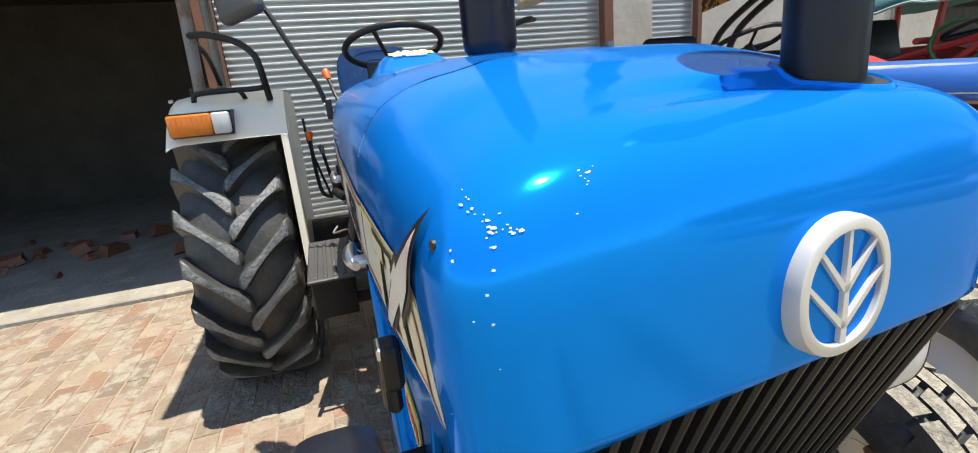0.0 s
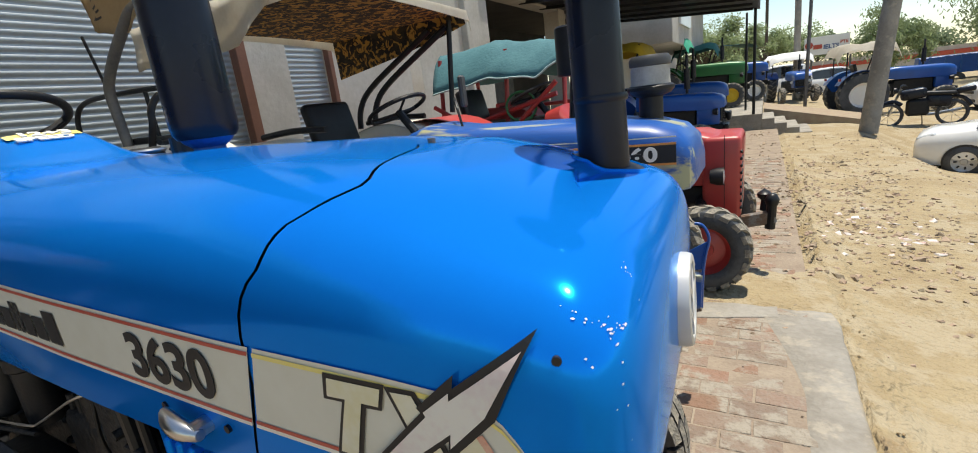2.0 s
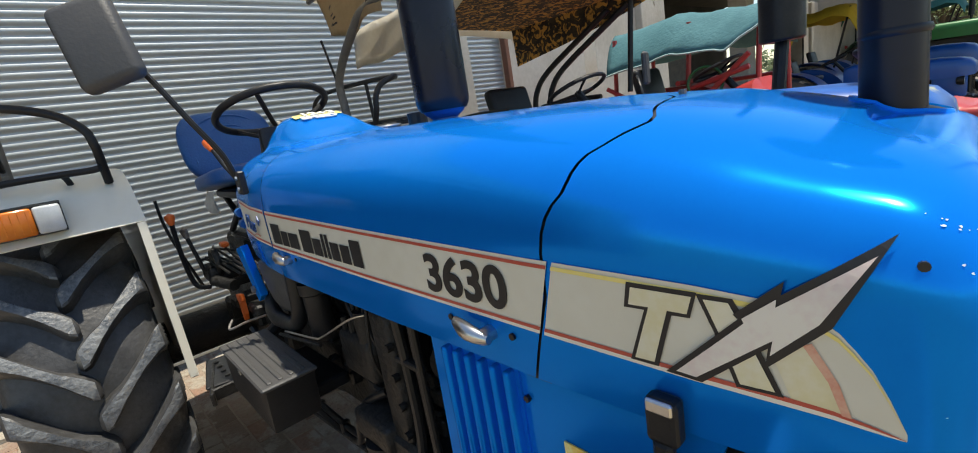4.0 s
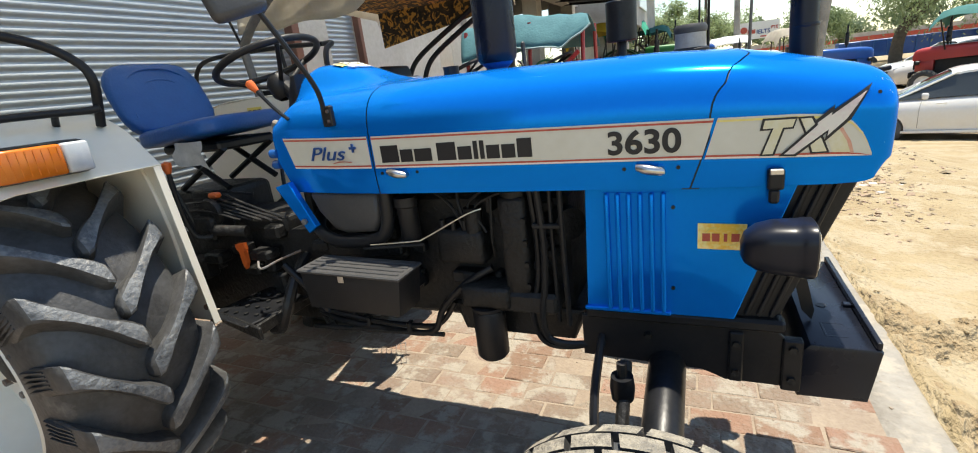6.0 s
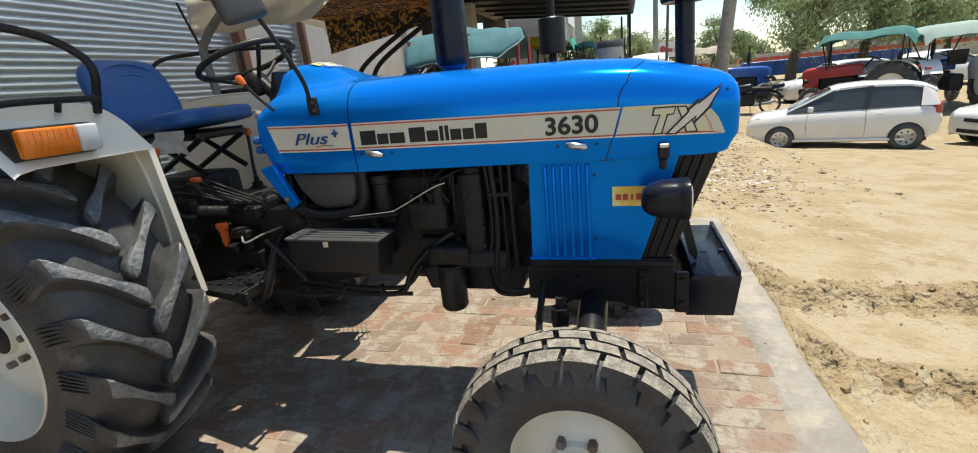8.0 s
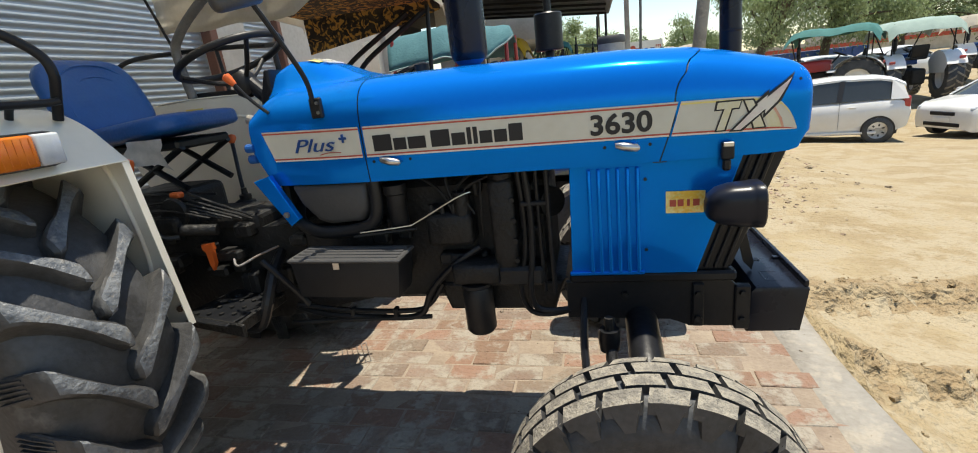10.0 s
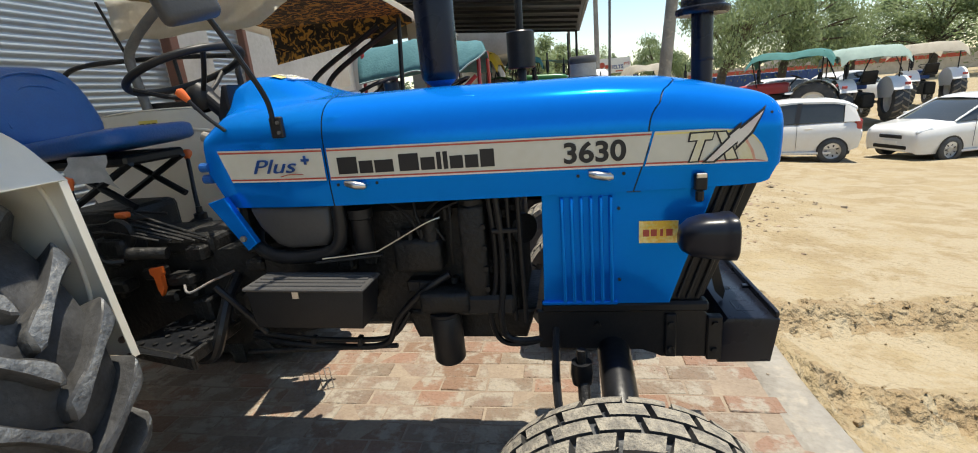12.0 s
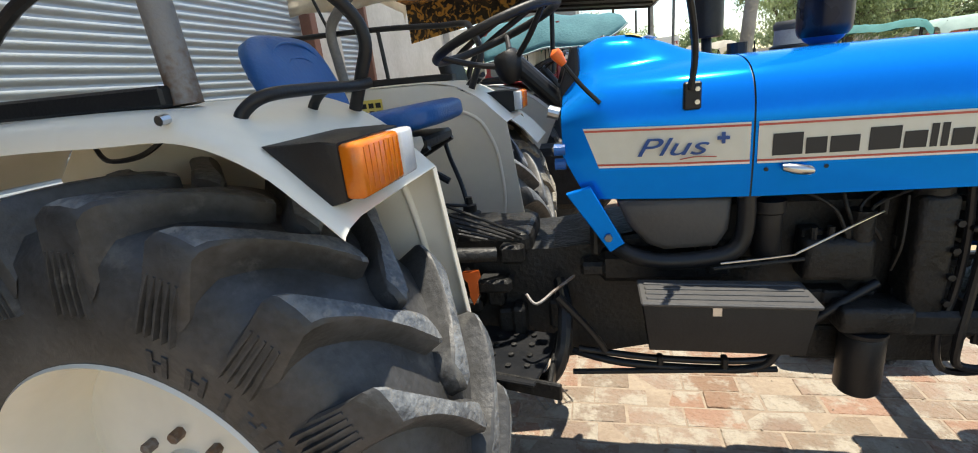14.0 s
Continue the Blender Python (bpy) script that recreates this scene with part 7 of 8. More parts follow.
# ---- cars ----
def car(label, m, paint="white", nose=1.0, roof=1.5):
    """A hatchback in its own frame: facing +x, middle of the wheelbase at the origin."""
    C = empty("car", label, "car", m, "parked cars")
    stations = [(-1.80, 0.55, 0.78, 0.55, 0.70), (-1.74, 0.36, 0.95, 0.66, 0.80), (-1.55, 0.28, 1.02, 0.76, 0.83), (-1.2, 0.24, 1.0, 0.80, 0.84), (0.0, 0.22, 0.95, 0.82, 0.84), (0.7, 0.22, 0.93, 0.82, 0.84), (1.15, 0.23, 0.92, 0.80, 0.84), (1.42, 0.22, 0.88, 0.77, 0.83), (1.62, 0.22, 0.87, 0.74, 0.815), (1.76, 0.22, 0.84, 0.71, 0.79), (1.86, 0.22, 0.80, 0.67, 0.755), (1.93, 0.23, 0.75, 0.63, 0.71), (1.965, 0.27, 0.67, 0.60, 0.66)]
    rows = []
    for x, zb, zt, wt, wm in stations:
        rows.append([(x, -wm * 0.92, zb), (x, -wm, zb + (zt - zb) * 0.3), (x, -wm, zb + (zt - zb) * 0.62), (x, -wm * 0.97, zb + (zt - zb) * 0.9), (x, -wt * 0.9, zt), (x, 0, zt + 0.03), (x, wt * 0.9, zt), (x, wm * 0.97, zb + (zt - zb) * 0.9), (x, wm, zb + (zt - zb) * 0.62), (x, wm, zb + (zt - zb) * 0.3), (x, wm * 0.92, zb)])
    bm = bmesh.new()
    V = grid(bm, rows)
    bm.faces.new(V[0]), bm.faces.new(V[-1][::-1])
    body = part("body", bm, paint, C, smooth=60)
    # dark glass all round, a painted roof on it, and the pillars
    cab = [(-1.70, 1.0, 0.70, 0.98), (-1.55, roof - 0.17, 0.63, 0.98), (-1.2, roof - 0.035, 0.60, 0.98), (-0.4, roof - 0.01, 0.60, 0.97), (0.12, roof - 0.05, 0.60, 0.96), (0.5, roof - 0.22, 0.63, 0.95), (1.10, 0.93, 0.70, 0.92)]
    rows = [[(x, -0.785, zb), (x, -0.35 * 0.785 - 0.65 * w, zb + (zt - zb) * 0.5), (x, -w, zt - 0.03), (x, -w * 0.7, zt + 0.005), (x, w * 0.7, zt + 0.005), (x, w, zt - 0.03), (x, 0.35 * 0.785 + 0.65 * w, zb + (zt - zb) * 0.5), (x, 0.785, zb)] for x, zt, w, zb in cab]
    part("glass_house", gridm(rows), "glass", C, "dark tinted windows", smooth=35)
    rows = [[(x, -w - 0.012, zt - 0.075), (x, -w - 0.008, zt - 0.03), (x, -w * 0.8, zt + 0.016), (x, 0, zt + 0.03), (x, w * 0.8, zt + 0.016), (x, w + 0.008, zt - 0.03), (x, w + 0.012, zt - 0.075)] for x, zt, w in ((-1.68, roof - 0.20, 0.60), (-1.5, roof - 0.10, 0.62), (-1.2, roof - 0.03, 0.605), (-0.4, roof, 0.605), (0.05, roof - 0.035, 0.605), (0.24, roof - 0.085, 0.60))]
    part("roof", gridm(rows, 0.01), paint, C, smooth=40)
    for s in (-1, 1):
        part("rear_pillar", gridm([[(-1.72, s * 0.79, 0.97), (-1.62, s * 0.66, roof - 0.24)], [(-1.40, s * 0.80, 0.97), (-1.42, s * 0.635, roof - 0.12)]], 0.02), paint, C)
        part("front_pillar", rodm((1.10, s * 0.73, 0.93), (0.16, s * 0.62, roof - 0.085), 0.022, n=6), paint, C)
        part("middle_pillar", gridm([[(-0.50, s * 0.797, 0.97), (-0.56, s * 0.622, roof - 0.06)], [(-0.40, s * 0.797, 0.97), (-0.46, s * 0.622, roof - 0.06)]], 0.008), "ink", C)
    for s in (-1, 1):
        part("door_line", tubem([(-0.46, s * 0.846, 0.34), (-0.46, s * 0.846, 0.75), (-0.46, s * 0.81, 0.97)], 0.004, 4), "ink", C)
        part("door_line", tubem([(0.68, s * 0.846, 0.34), (0.68, s * 0.846, 0.75), (0.64, s * 0.81, 0.95)], 0.004, 4), "ink", C)
        for x in (-0.62, 0.42):
            part("door_handle", boxm((x - 0.08, s * 0.845, 0.84), (0.16, 0.02, 0.025), 0.006), paint, C)
        part("mirror", boxm((0.62, s * 0.92, 1.0), (0.12, 0.18, 0.12), 0.03, seg=2), paint, C, smooth=40)
        part("sill", boxm((-0.1, s * 0.82, 0.25), (2.2, 0.05, 0.06), 0.01), paint, C)
        part("headlamp", boxm((1.765, s * 0.635, 0.735), (0.34, 0.2, 0.15), 0.05, (0, 18, s * -24), 3), "lens", C, smooth=50)
        part("tail_lamp", boxm((-1.70, s * 0.72, 0.90), (0.14, 0.16, 0.26), 0.04, seg=2), "red", C, smooth=50)
        for x in (-1.215, 1.215):
            W = part("wheel", turnm([(0.19, -0.09), (0.27, -0.09), (0.295, -0.07), (0.295, 0.07), (0.27, 0.09), (0.19, 0.09)], Matrix.Translation((x, s * 0.765, 0.295)) @ Matrix.Rotation(radians(90), 4, "X"), 28, closed=True), "rubber", C, smooth=40)
            part("arch", turnm([(0.28, 0), (0.322, 0.0), (0.322, 0.01), (0.28, 0.01)], Matrix.Translation((x, s * 0.836 + 0.005, 0.305)) @ Matrix.Rotation(radians(90), 4, "X"), 28, closed=True), "ink", C)
            part("rim", turnm([(0.0, 0.02), (0.05, 0.02), (0.06, 0.0), (0.17, 0.005), (0.2, 0.02), (0.2, -0.05)], Matrix.Translation((x, s * 0.80, 0.295)) @ Matrix.Rotation(radians(90 if s < 0 else -90), 4, "X"), 24), "rim_grey", W, smooth=40)
            for i in range(7):
                a = 2 * math.pi * i / 7
                part("rim_slot", boxm((x + 0.12 * math.cos(a), s * (0.83 + 0.0), 0.295 + 0.12 * math.sin(a)), (0.05, 0.012, 0.03), 0.005, (0, -math.degrees(a), 0)), "ink", W)
    part("grille", boxm((1.955, 0, 0.61), (0.05, 0.62, 0.10), 0.02), "ink", C)
    part("lower_grille", boxm((1.945, 0, 0.36), (0.07, 0.9, 0.10), 0.02), "plastic", C)
    part("number_plate", boxm((1.975, 0, 0.47), (0.012, 0.4, 0.08)), "white", C)
    part("underbody", boxm((0, 0, 0.26), (3.2, 1.4, 0.14), 0.02), "ink", C)
    return C


M["rim_grey"] = mat("wheel_cover", (0.45, 0.45, 0.45), 0.4, 0.5, (0.35, 0.35, 0.34), 20.0, 0.4)
M["car_white"] = mat("white_car_paint", (0.74, 0.74, 0.73), 0.22, 0.0, (0.68, 0.67, 0.64), 2.0, 0.4, coat=0.5)
def on_lot(x, y, turn_deg):
    return at(x, y, lot_level(x, y), turn_deg)


car("white dusty hatchback parked on the lot", on_lot(5.26, 12.08, 164), "car_white")
car("newer white hatchback parked on the lot", on_lot(9.7, 12.1, 195), "car_white", roof=1.46)
car("white saloon parked behind", on_lot(8.1, 20.6, 186), "car_white")
car("white car parked near the road", on_lot(13.2, 24.0, 25), "car_white")
car("white car beyond the platform", at(0.9, 33.0, -0.12, 185), "car_white", roof=1.65)
car("white car behind the facing tractor", at(4.1, 33.5, -0.4, 10), "car_white")


# ---- motorcycle by the pole ----
def motorcycle(m):
    K = empty("motorcycle", "dark motorcycle parked beside the pole", "motorcycle", m)
    for x in (-0.62, 0.62):
        W = part("wheel", tubem([(x + 0.28 * math.cos(a), 0, 0.30 + 0.28 * math.sin(a)) for a in [2 * math.pi * i / 24 for i in range(24)]], 0.04, 8, closed=True, raw=True), "rubber", K)
        for i in range(8):
            a = 2 * math.pi * i / 8
            part("wheel_spoke", rodm((x, 0, 0.3), (x + 0.26 * math.cos(a), 0, 0.3 + 0.26 * math.sin(a)), 0.004, n=4), "steel", W)
    part("tank", boxm((0.15, 0, 0.82), (0.52, 0.30, 0.26), 0.08, (0, 8, 0), 3), "gloss_black", K, smooth=50)
    part("seat", boxm((-0.36, 0, 0.80), (0.62, 0.24, 0.1), 0.04, (0, -4, 0), 3), "plastic", K, smooth=50)
    part("engine", boxm((0.05, 0, 0.48), (0.46, 0.30, 0.42), 0.06), "iron", K)
    part("side_cover", boxm((-0.34, 0, 0.62), (0.5, 0.22, 0.3), 0.06, (0, -6, 0), 2), "gloss_black", K, smooth=50)
    part("tail", boxm((-0.82, 0, 0.84), (0.36, 0.2, 0.14), 0.05, (0, 10, 0), 2), "gloss_black", K, smooth=50)
    part("front_guard", tubem([(0.36, 0, 0.56), (0.55, 0, 0.66), (0.8, 0, 0.58)], 0.05, 6), "gloss_black", K)
    part("fork", rodm((0.62, 0, 0.3), (0.40, 0, 0.98), 0.03, n=8), "steel", K)
    part("handlebar", tubem([(0.3, -0.36, 1.04), (0.38, -0.2, 1.06), (0.42, 0, 1.0), (0.38, 0.2, 1.06), (0.3, 0.36, 1.04)], 0.014, 6), "black", K)
    part("headlamp", turnm([(0, -0.06), (0.08, 0), (0.08, 0.05), (0, 0.06)], Matrix.Translation((0.5, 0, 0.93)) @ Matrix.Rotation(radians(90), 4, "Y"), 16), "black", K)
    part("exhaust", tubem([(0.2, -0.16, 0.35), (-0.2, -0.18, 0.27), (-0.8, -0.2, 0.36)], 0.04, 8), "steel", K)
    part("mudguard", tubem([(-0.95, 0, 0.45), (-0.8, 0, 0.64), (-0.6, 0, 0.7)], 0.05, 6), "gloss_black", K)
    part("side_stand", rodm((-0.05, -0.1, 0.35), (-0.1, -0.3, 0.0), 0.012, n=6), "black", K)


motorcycle(at(4.05, 15.9, lot_level(4.05, 15.9), 172))


# ---- platform, steps, shed, distance ----
PF = tagged(part("platform", prismm([(-3.4, -0.12), (-3.4, 0.40), (0.52, 0.40), (0.52, -0.12)], 13.6, 24.0, bevel=0.01), "concrete"), "raised cement platform in front of the shops", "platform", kind="structure")
SS = empty("steps", "cement steps up to the platform", "steps", kind="structure")
for i in range(4):
    part("step", boxm((0.66 + i * 0.27, 14.6, (-0.14 + 0.40 - 0.13 * (i + 1)) / 2 - 0.03), (0.27, 2.0, 0.40 - 0.13 * (i + 1) + 0.2), 0.008), "concrete", SS)
tagged(part("ramp", prismm([(0.55, -0.14), (0.55, 0.38), (3.2, -0.20), (3.2, -0.3)], 15.7, 18.6), "rubble"), "earth and brick ramp beside the steps", "ramp", kind="structure")
SH = empty("shed", "steel-roofed shed on thin black posts", "shed", kind="structure")
part("shed_roof", boxm((-1.6, 10.9, 3.12), (4.0, 5.6, 0.06), 0.0, (0, 5, 0)), "black", SH, "dark steel sheet roof")
part("roof_edge", boxm((0.40, 10.9, 2.99), (0.06, 5.7, 0.2)), "black", SH)
part("blue_edge", boxm((0.44, 10.9, 3.14), (0.04, 5.7, 0.12)), "blue_old", SH)
part("post", rodm((0.33, 13.65, 0.38), (0.33, 13.65, 3.0), 0.035, n=10), "black", SH)
part("post", rodm((0.1, 15.3, 0.4), (0.1, 15.3, 3.0), 0.03, n=8), "black", SH)
for y in spread(8.4, 13.4, 5):
    part("purlin", boxm((-1.6, y, 3.05), (3.8, 0.05, 0.06), 0, (0, 5, 0)), "black", SH)
# building beyond: open bays, shade painted in as near-black walls, and an upper storey
BB = empty("far_shops", "further shops with dark open bays and pale upper walls", "building", kind="structure")
part("pier", boxm((-3.55, 6.55, 2.1), (0.3, 0.7, 4.2), 0.01), "plaster", BB)
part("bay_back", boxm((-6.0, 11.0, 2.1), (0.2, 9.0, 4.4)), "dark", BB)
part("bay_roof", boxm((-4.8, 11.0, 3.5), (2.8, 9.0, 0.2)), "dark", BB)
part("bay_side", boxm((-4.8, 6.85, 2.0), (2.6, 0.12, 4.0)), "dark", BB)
part("lintel", boxm((-3.5, 11.0, 3.9), (0.3, 8.6, 1.4)), "plaster", BB)
for y in (10.2, 13.8):
    part("pier", boxm((-3.5, y, 1.7), (0.35, 0.4, 3.4), 0.01), "plaster", BB)
part("shelf", boxm((-4.6, 8.8, 1.0), (0.5, 1.6, 1.9), 0.02), "tube_grey", BB, "grey steel cupboard in the bay")
part("upper_wall", boxm((-3.0, 18.5, 3.6), (2.6, 8.0, 2.2), 0.02), "plaster", BB)
part("side_wall", boxm((-3.4, 20.0, 1.4), (0.3, 12.0, 2.9), 0.02), "plaster", BB)
part("sign_board", boxm((-1.66, 16.8, 3.45), (0.06, 2.2, 0.8), 0.01), "white", BB, "pale sign board")
part("roof_slab", boxm((-2.4, 22.5, 4.8), (4.4, 7.0, 0.15)), "concrete", BB)
GS = empty("green_shelter", "green cloth shelter on poles", "shelter")
part("cloth", gridm([[(-2.0 + 0.25 * i, 21.6 + 0.5 * j, 2.75 - 0.04 * i + 0.05 * math.sin(i + j)) for j in range(5)] for i in range(10)]), "dteal", GS, smooth=180)
part("cloth_wall", gridm([[(0.2, 21.6 + 0.5 * j, 2.5 - 0.2 * i) for j in range(5)] for i in range(8)]), "dteal", GS, smooth=180)
for x in (-1.9, 0.2):
    part("pole", rodm((x, 21.6, 0.4), (x, 21.6, 2.75), 0.03, n=6), "black", GS)


def pole(label, x, y, z0, z1, r0, r1, lean, material="concrete"):
    return tagged(part("utility_pole", rodm((x, y, z0), (x + lean[0], y + lean[1], z1), r0, r1, 14), material, smooth=60), label, "pole")


pole("thick tapered concrete pole leaning slightly", 2.68, 13.6, -0.25, 8.0, 0.19, 0.13, (0.75, 0.1))
pole("tall concrete utility pole by the road", 1.9, 28.0, -0.2, 9.0, 0.16, 0.11, (-0.1, 0))
pole("thin steel pole near the steps", 1.78, 19.6, -0.1, 7.0, 0.055, 0.05, (0.1, 0), "tube_grey")
pole("far wooden utility pole with cross arms", 0.6, 48.0, -0.2, 9.5, 0.14, 0.1, (0, 0), "bark")
for i in range(3):
    a, b = Vector((1.85 + 0.1 * i, 28.0, 8.6 - 0.25 * i)), Vector((-14.0, 60.0, 9.0))
    tagged(part("wire", tubem([a, (a + b) / 2 - Vector((0, 0, 0.6)), b], 0.012, 4), "black"), "thin black overhead wire", "wire")

BN = empty("banner", "white roadside hoarding with red and blue lettering", "sign")
part("board", boxm((4.5, 45.0, 2.62), (2.8, 0.1, 1.3)), "white", BN)
face = Matrix.Rotation(radians(90), 4, "X")
lettering("IELTS", 0.42, Matrix.Translation((4.3, 44.93, 2.35)) @ face, "ink_blue", BN, "word", bold=0.01)
lettering("PTE", 0.3, Matrix.Translation((5.32, 44.93, 2.62)) @ face, "red_line", BN, "word", bold=0.01)
part("emblem", turnm([(0, 0), (0.26, 0.0), (0.26, 0.02), (0, 0.02)], Matrix.Translation((3.4, 44.92, 2.7)) @ face, 10), "red_line", BN)
part("word_bar", boxm((3.95, 44.93, 2.55), (0.55, 0.02, 0.3)), "red_line", BN)
part("word_bar", boxm((5.2, 44.93, 2.13), (1.2, 0.02, 0.1)), "red_line", BN)
for x in (3.6, 6.0):
    part("leg", rodm((x, 45.1, -0.3), (x, 45.1, 2.2), 0.06, n=8), "tube_grey", BN)

TRL = empty("trailer", "long blue steel farm trailer", "trailer")
part("bed", boxm((14.5, 42.0, 0.35), (10.5, 2.2, 1.1), 0.03, (0, 0, -6)), "blue_old", TRL)
for i in range(14):
    part("rib", boxm((9.7 + i * 0.74, 40.86 - 0.0 + (14.5 - (9.7 + i * 0.74)) * 0.105, 0.35), (0.08, 0.06, 1.1), 0, (0, 0, -6)), "blue_dark", TRL)
for x in (11.0, 17.5):
    part("wheel", turnm([(0.2, -0.1), (0.45, -0.1), (0.45, 0.1), (0.2, 0.1)], Matrix.Translation((x, 40.9 + (14.5 - x) * 0.105, -0.6)) @ Matrix.Rotation(radians(90), 4, "X"), 20, closed=True), "rubber", TRL)
tagged(part("far_wall", boxm((22.0, 62.0, 0.2), (70.0, 0.3, 2.6)), "plaster"), "low pale boundary wall across the road", "wall", kind="structure")
tagged(part("stripe", boxm((24.0, 61.8, 0.9), (40.0, 0.06, 0.4)), "red_line"), "red painted band along the boundary wall", "wall", kind="structure")
for i, (x, y, w, h) in enumerate(((-16, 90, 12, 5.0), (55, 120, 18, 5.0))):
    H_ = empty("house", "distant pale flat-roofed house", "house")
    part("wall", boxm((x, y, h / 2 - 0.5), (w, 8, h)), "plaster", H_)
    part("roof", boxm((x, y, h - 0.4), (w + 0.6, 8.6, 0.25)), "concrete", H_)
    for j in range(5):
        part("window", boxm((x - w * 0.4 + j * w * 0.2, y - 4.02, h * 0.55), (1.0, 0.1, 1.2)), "glass", H_)


# ---- trees ----
def tree(x, y, z, h, spread_r, seed, droop=0.0, lean=0.0, leaf=0.30, n=2600, material="leaf"):
    r = random.Random(seed)
    T = empty("tree", "leafy green roadside tree with a dark trunk", "tree", Matrix.Translation((x, y, z)), "trees along the road")
    bm = bmesh.new()
    top = Vector((lean * h * 0.4, 0, h * 0.5))
    tube(bm, [(0, 0, -0.2), (lean * 0.2, 0, h * 0.18), (lean * h * 0.2, 0.1, h * 0.34), top], [0.035 * h * f for f in ([1.0] * 4 + [0.9] * 4 + [0.75] * 4 + [0.6] * 4)][:16], 8)
    centres = []
    for i in range(20):
        a = r.uniform(0, 6.28)
        d = spread_r * math.sqrt(r.uniform(0.05, 1.0))
        zc = h * r.uniform(0.45, 0.92) * (1 - 0.25 * (d / spread_r) ** 2)
        c = Vector((top.x + d * math.cos(a), d * math.sin(a), zc))
        centres.append((c, spread_r * r.uniform(0.2, 0.42)))
        s = top * r.uniform(0.5, 0.95)
        tube(bm, [s, (s + c) / 2 + Vector((0, 0, 0.05 * h)), c], [0.011 * h] * 5 + [0.006 * h] * 4 + [0.003 * h] * 2, 5)
    part("trunk", bm, "bark", T, smooth=60)
    verts, faces = [], []
    for i in range(n):
        c, cr = centres[r.randrange(len(centres))]
        v = Vector((r.gauss(0, 1), r.gauss(0, 1), r.gauss(0, 0.75)))
        v = v.normalized() * cr * r.uniform(0.3, 1.0) ** 0.7 * (1 + 0.25 * r.gauss(0, 1))
        p = c + v
        if droop and v.z < 0:
            p.z -= droop * r.random() * cr
        s = leaf * r.uniform(0.6, 1.5)
        q = Euler((r.uniform(-0.9, 0.9), r.uniform(-0.9, 0.9), r.uniform(0, 6.28))).to_matrix()
        k = len(verts)
        if droop:
            pts = ((-0.25, 0, 0.7), (0.25, 0, 0.6), (0.3, 0.1, -0.7), (-0.2, -0.1, -0.9))
        else:
            pts = ((-0.6, -0.2, 0), (0.0, -0.45, 0.08), (0.6, 0.1, 0), (0.05, 0.5, -0.1))
        for t in pts:
            verts.append(p + q @ (Vector(t) * s))
        faces.append((k, k + 1, k + 2, k + 3))
    me = bpy.data.meshes.new("crown")
    me.from_pydata(verts, [], faces)
    me.materials.append(M[material])
    ob = new("crown", me)
    ob.parent = T
    ob["kind"] = "stuff"


tree(11.5, 38.0, -1.0, 10.5, 4.4, 1, 1.2, 0.35, 0.105, 22000)
tree(16.5, 40.0, -1.0, 10.0, 3.8, 3, 1.2, 0.2, 0.105, 16000)
tree(8.2, 47.0, -1.0, 6.5, 2.4, 2, 0.8, 0.0, 0.11, 9000)
tree(24.5, 46.0, -1.0, 7.2, 3.4, 4, 0.0, 0.0, 0.13, 15000)
tree(30.0, 45.0, -1.0, 9.0, 4.6, 5, 0.0, 0.0, 0.14, 19000)
tree(38.0, 48.0, -1.0, 9.0, 5.5, 6, 0.0, 0.0, 0.16, 17000)
tree(0.6, 58.0, -0.3, 6.0, 2.6, 7, 0.0, 0.0, 0.14, 8000)
tree(-0.9, 44.0, -0.2, 6.0, 2.0, 8, 0.0, 0.0, 0.11, 8000)
tree(-2.8, 35.0, -0.2, 6.0, 2.4, 9, 0.0, 0.0, 0.10, 10000)
tree(4.0, 64.0, -0.3, 6.5, 2.6, 10, 0.0, 0.0, 0.15, 7000)
tree(48.0, 52.0, -1.0, 9.0, 6.0, 12, 0.0, 0.0, 0.20, 11000)
for i in range(16):
    tree(-30 + i * 9.0 + (i % 3) * 2, 98 + (i % 4) * 5, -0.5, 5.0 + 1.6 * (i % 3), 4.2, 40 + i, 0.0, 0.0, 0.42, 1300, "leaf_far")


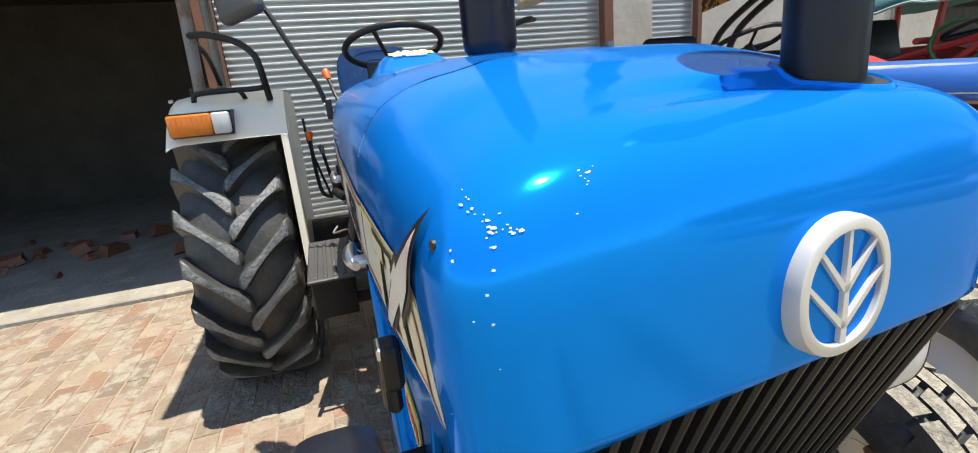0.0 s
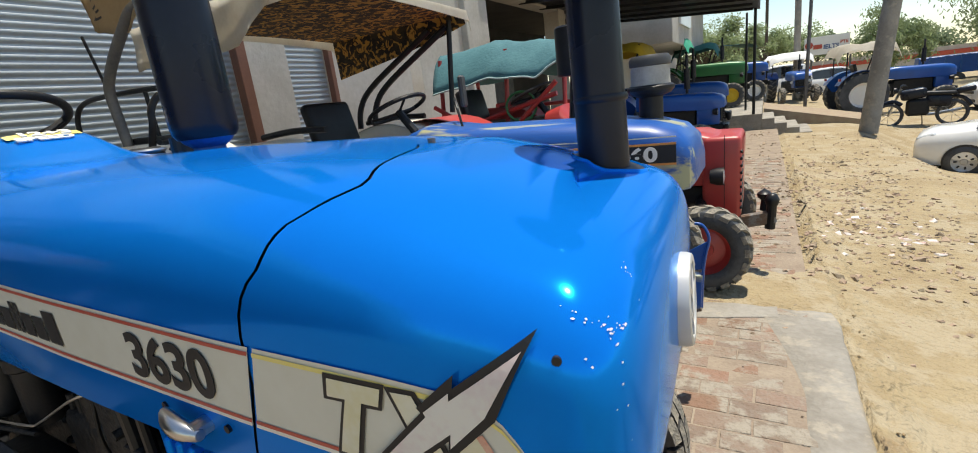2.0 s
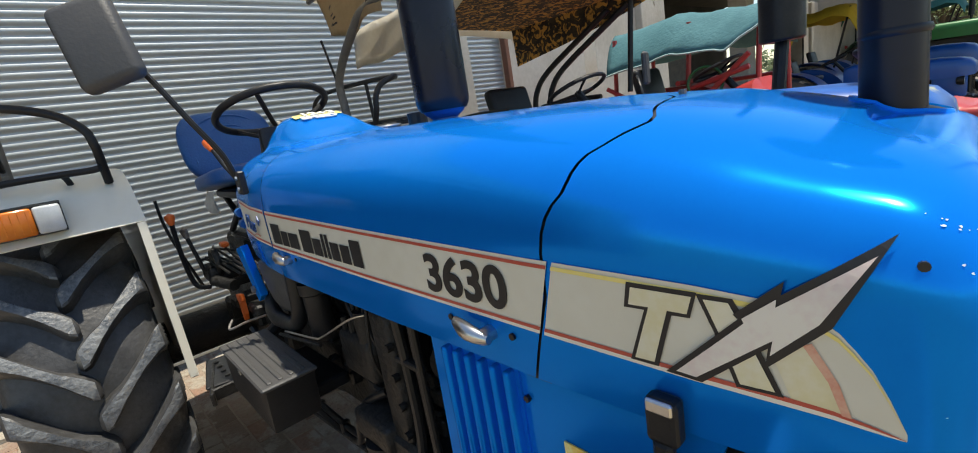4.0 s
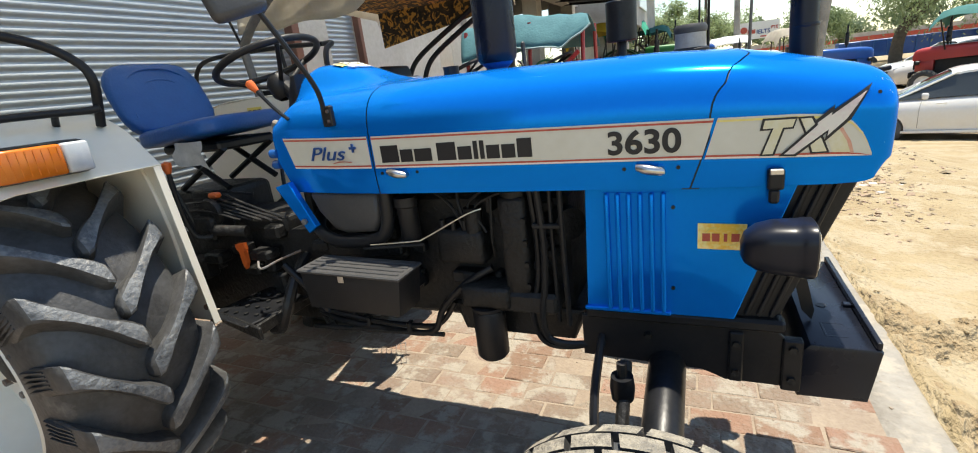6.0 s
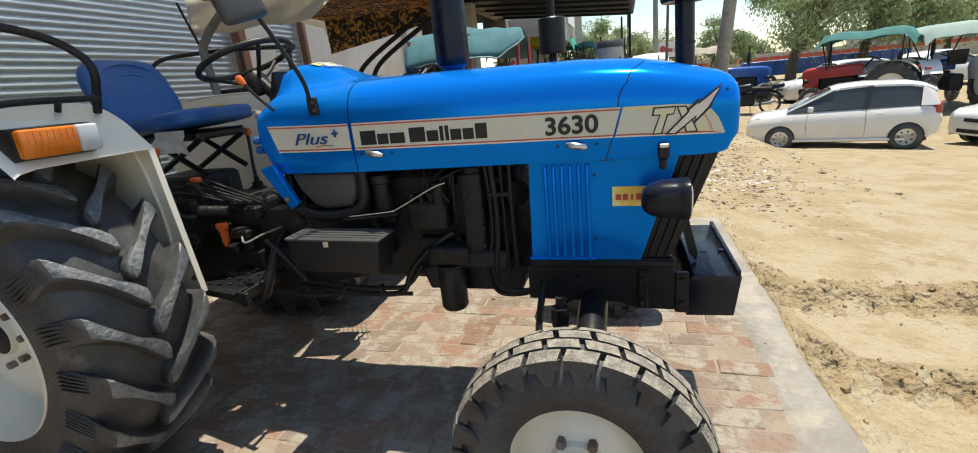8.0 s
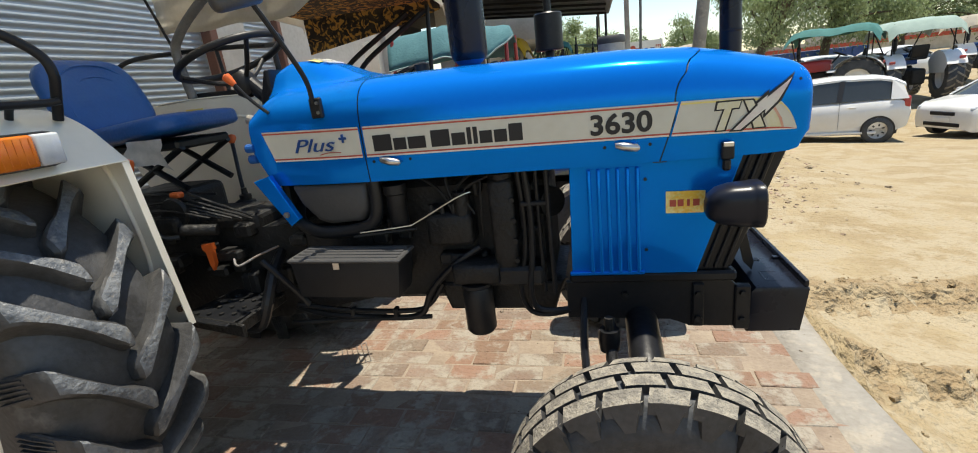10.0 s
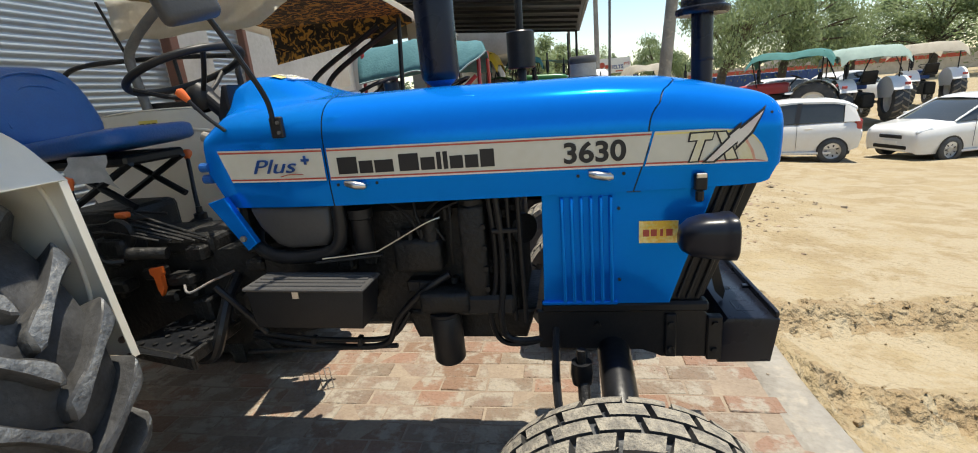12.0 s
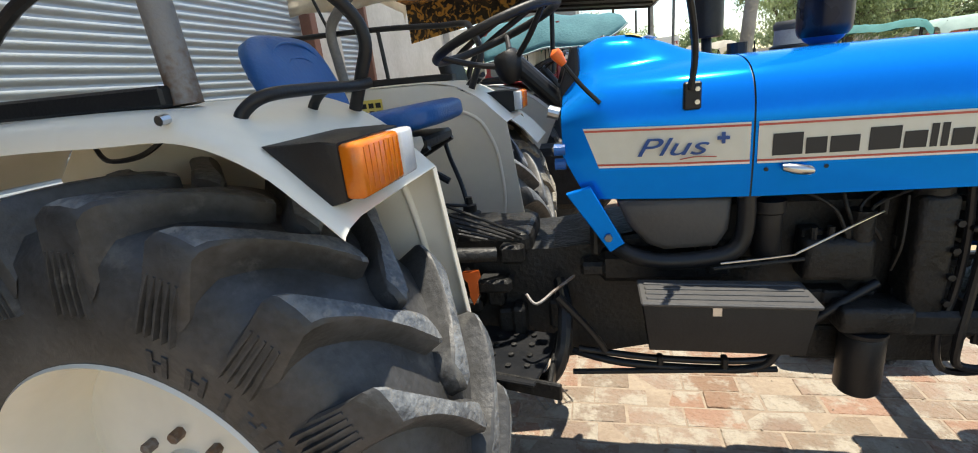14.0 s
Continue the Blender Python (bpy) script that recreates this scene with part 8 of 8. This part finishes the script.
# ---- brick paving, rubble, clods ----
def paving():
    # one brick mesh, shared by all the single bricks
    me = bpy.data.meshes.new("brick")
    bm = boxm((0, 0, 0), (0.235, 0.117, 0.05), 0.004)
    bm.to_mesh(me)
    bm.free()
    me.materials.append(M["brick"])
    r = random.Random(11)
    verts, faces = [], []
    count = 0
    ny = int(15.0 / ROWY)
    for j in range(ny):
        y = -3.4 + j * ROWY
        off = (j % 2) * 0.12 + r.uniform(-0.02, 0.02)
        x = -3.75 + off
        while x < 0.74:
            cx_ = x + 0.12
            if cx_ < 0.72 and (y < 9.0):
                tilt = Euler((r.gauss(0, 0.012), r.gauss(0, 0.012), r.gauss(0, 0.014)))
                z = -0.0235 + r.gauss(0, 0.0016)
                near = -1.75 < cx_ < 0.75 and -0.95 < y < 1.0
                if near and count < 300:
                    o = bpy.data.objects.new("brick", me)
                    scene.collection.objects.link(o)
                    o.parent = APRON
                    o.matrix_basis = Matrix.LocRotScale((cx_, y, z), tilt, (r.uniform(0.96, 1.02), r.uniform(0.95, 1.02), 1))
                    count += 1
                elif r.random() > 0.01:
                    k = len(verts)
                    R = tilt.to_matrix()
                    for sz, e in ((-1, 0.0), (1, 0.0), (1, 0.004)):
                        if e == 0.0 and sz == 1:
                            zz = 0.017
                        else:
                            zz = 0.025 * sz
                        for sx, sy in ((-1, -1), (1, -1), (1, 1), (-1, 1)):
                            verts.append(Vector((cx_, y, z)) + R @ Vector((sx * (0.1175 - e), sy * (0.0585 - e), zz)))
                    for i in range(4):
                        i2 = (i + 1) % 4
                        faces.append((k + i, k + i2, k + 4 + i2, k + 4 + i))
                        faces.append((k + 4 + i, k + 4 + i2, k + 8 + i2, k + 8 + i))
                    faces.append((k + 8, k + 9, k + 10, k + 11))
            x += 0.24 + r.uniform(-0.004, 0.004)
    m2 = bpy.data.meshes.new("bricks_rest")
    m2.from_pydata(verts, [], faces)
    m2.materials.append(M["brick_rest"])
    o = new("paving_bricks", m2)
    o.parent = APRON
    o["kind"] = "stuff"


paving()


def scatter(name, label, category, n, area, size, material, seed, flat=0.5, lift=None):
    """Many small broken lumps as one body."""
    r = random.Random(seed)
    verts, faces = [], []
    for i in range(n):
        x, y = area(r)
        s = size * r.uniform(0.35, 1.4) * (2.0 if r.random() < 0.06 else 1.0)
        z = ((lot_surface(x, y) if x > 0.97 else 0.003) if lift is None else lift) + s * flat * 0.25
        R = Euler((r.gauss(0, 0.25), r.gauss(0, 0.25), r.uniform(0, 6.28))).to_matrix()
        k = len(verts)
        for c in ((-1, -1, -1), (1, -1, -1), (1, 1, -1), (-1, 1, -1), (-0.8, -0.7, 1), (0.75, -0.85, 1), (0.7, 0.8, 1), (-0.85, 0.7, 1)):
            verts.append(Vector((x, y, z)) + R @ Vector((c[0] * s * r.uniform(0.5, 1), c[1] * s * r.uniform(0.4, 0.8), c[2] * s * flat * r.uniform(0.5, 1))))
        faces += [tuple(k + i for i in f) for f in ((3, 2, 1, 0), (4, 5, 6, 7), (0, 1, 5, 4), (1, 2, 6, 5), (2, 3, 7, 6), (3, 0, 4, 7))]
    me = bpy.data.meshes.new(name)
    me.from_pydata(verts, [], faces)
    me.materials.append(M[material])
    return tagged(new(name, me), label, category, kind="stuff")


def heap(r):
    q = r.random()
    if q < 0.4:
        return r.gauss(1.55, 0.4), r.uniform(3.4, 9.5)
    return (r.uniform(0.45, 2.3), r.gauss(5.4, 1.2)) if q < 0.65 else (r.uniform(0.2, 3.2), r.uniform(4.0, 13.0))


scatter("rubble", "broken brick rubble beside the apron", "rubble", 1700, heap, 0.022, "rubble", 3, 0.35)
M["litter"] = mat("pale_litter", (0.6, 0.58, 0.55), 0.6, 0.0, (0.5, 0.35, 0.3), 20.0, 0.8, island=0.3)
scatter("litter", "scraps of paper and plastic among the rubble", "litter", 40, lambda r: (r.gauss(1.55, 0.25), r.gauss(4.9, 0.5)), 0.04, "litter", 4, 0.15)


def clod_place(r):
    for _ in range(60):
        x, y = r.uniform(1.02, 3.6), r.uniform(-1.2, 3.2)
        if r.random() < churned(x, y) ** 2:
            break
    return x, y


scatter("clods", "dry earth clods along the wheel ridges", "earth", 350, clod_place, 0.009, "sand_dark", 6, 0.5)
scatter("gravel", "small grit scattered over the bricks", "grit", 500, lambda r: (r.uniform(-3.4, 0.9), r.uniform(-2.8, 4.0)), 0.005, "grout", 8, 0.6, 0.002)
scatter("floor_rubbish", "old bricks and rags on the garage floor", "rubbish", 26, lambda r: (r.gauss(-5.6, 0.5), r.gauss(-3.6, 0.7)), 0.12, "brownrail", 9, 0.5, 0.05)


def wire_rack():
    """Flat rack of bent wire lying on the bricks."""
    m = Matrix.Translation((-1.475, 0.385, 0.0065)) @ Matrix.Rotation(radians(-57), 4, "Z")
    R = empty("wire_rack", "small rusty wire rack lying on the bricks", "rack", m)
    part("rim", tubem([(-0.11, -0.07, 0), (0.11, -0.07, 0), (0.11, 0.07, 0), (-0.11, 0.07, 0)], 0.0028, 6, raw=True, closed=True), "rust", R)
    for i in range(4):
        part("bar", rodm((-0.11, -0.042 + 0.028 * i, 0.001), (0.11, -0.042 + 0.028 * i, 0.001), 0.0022, n=6), "rust", R)


wire_rack()
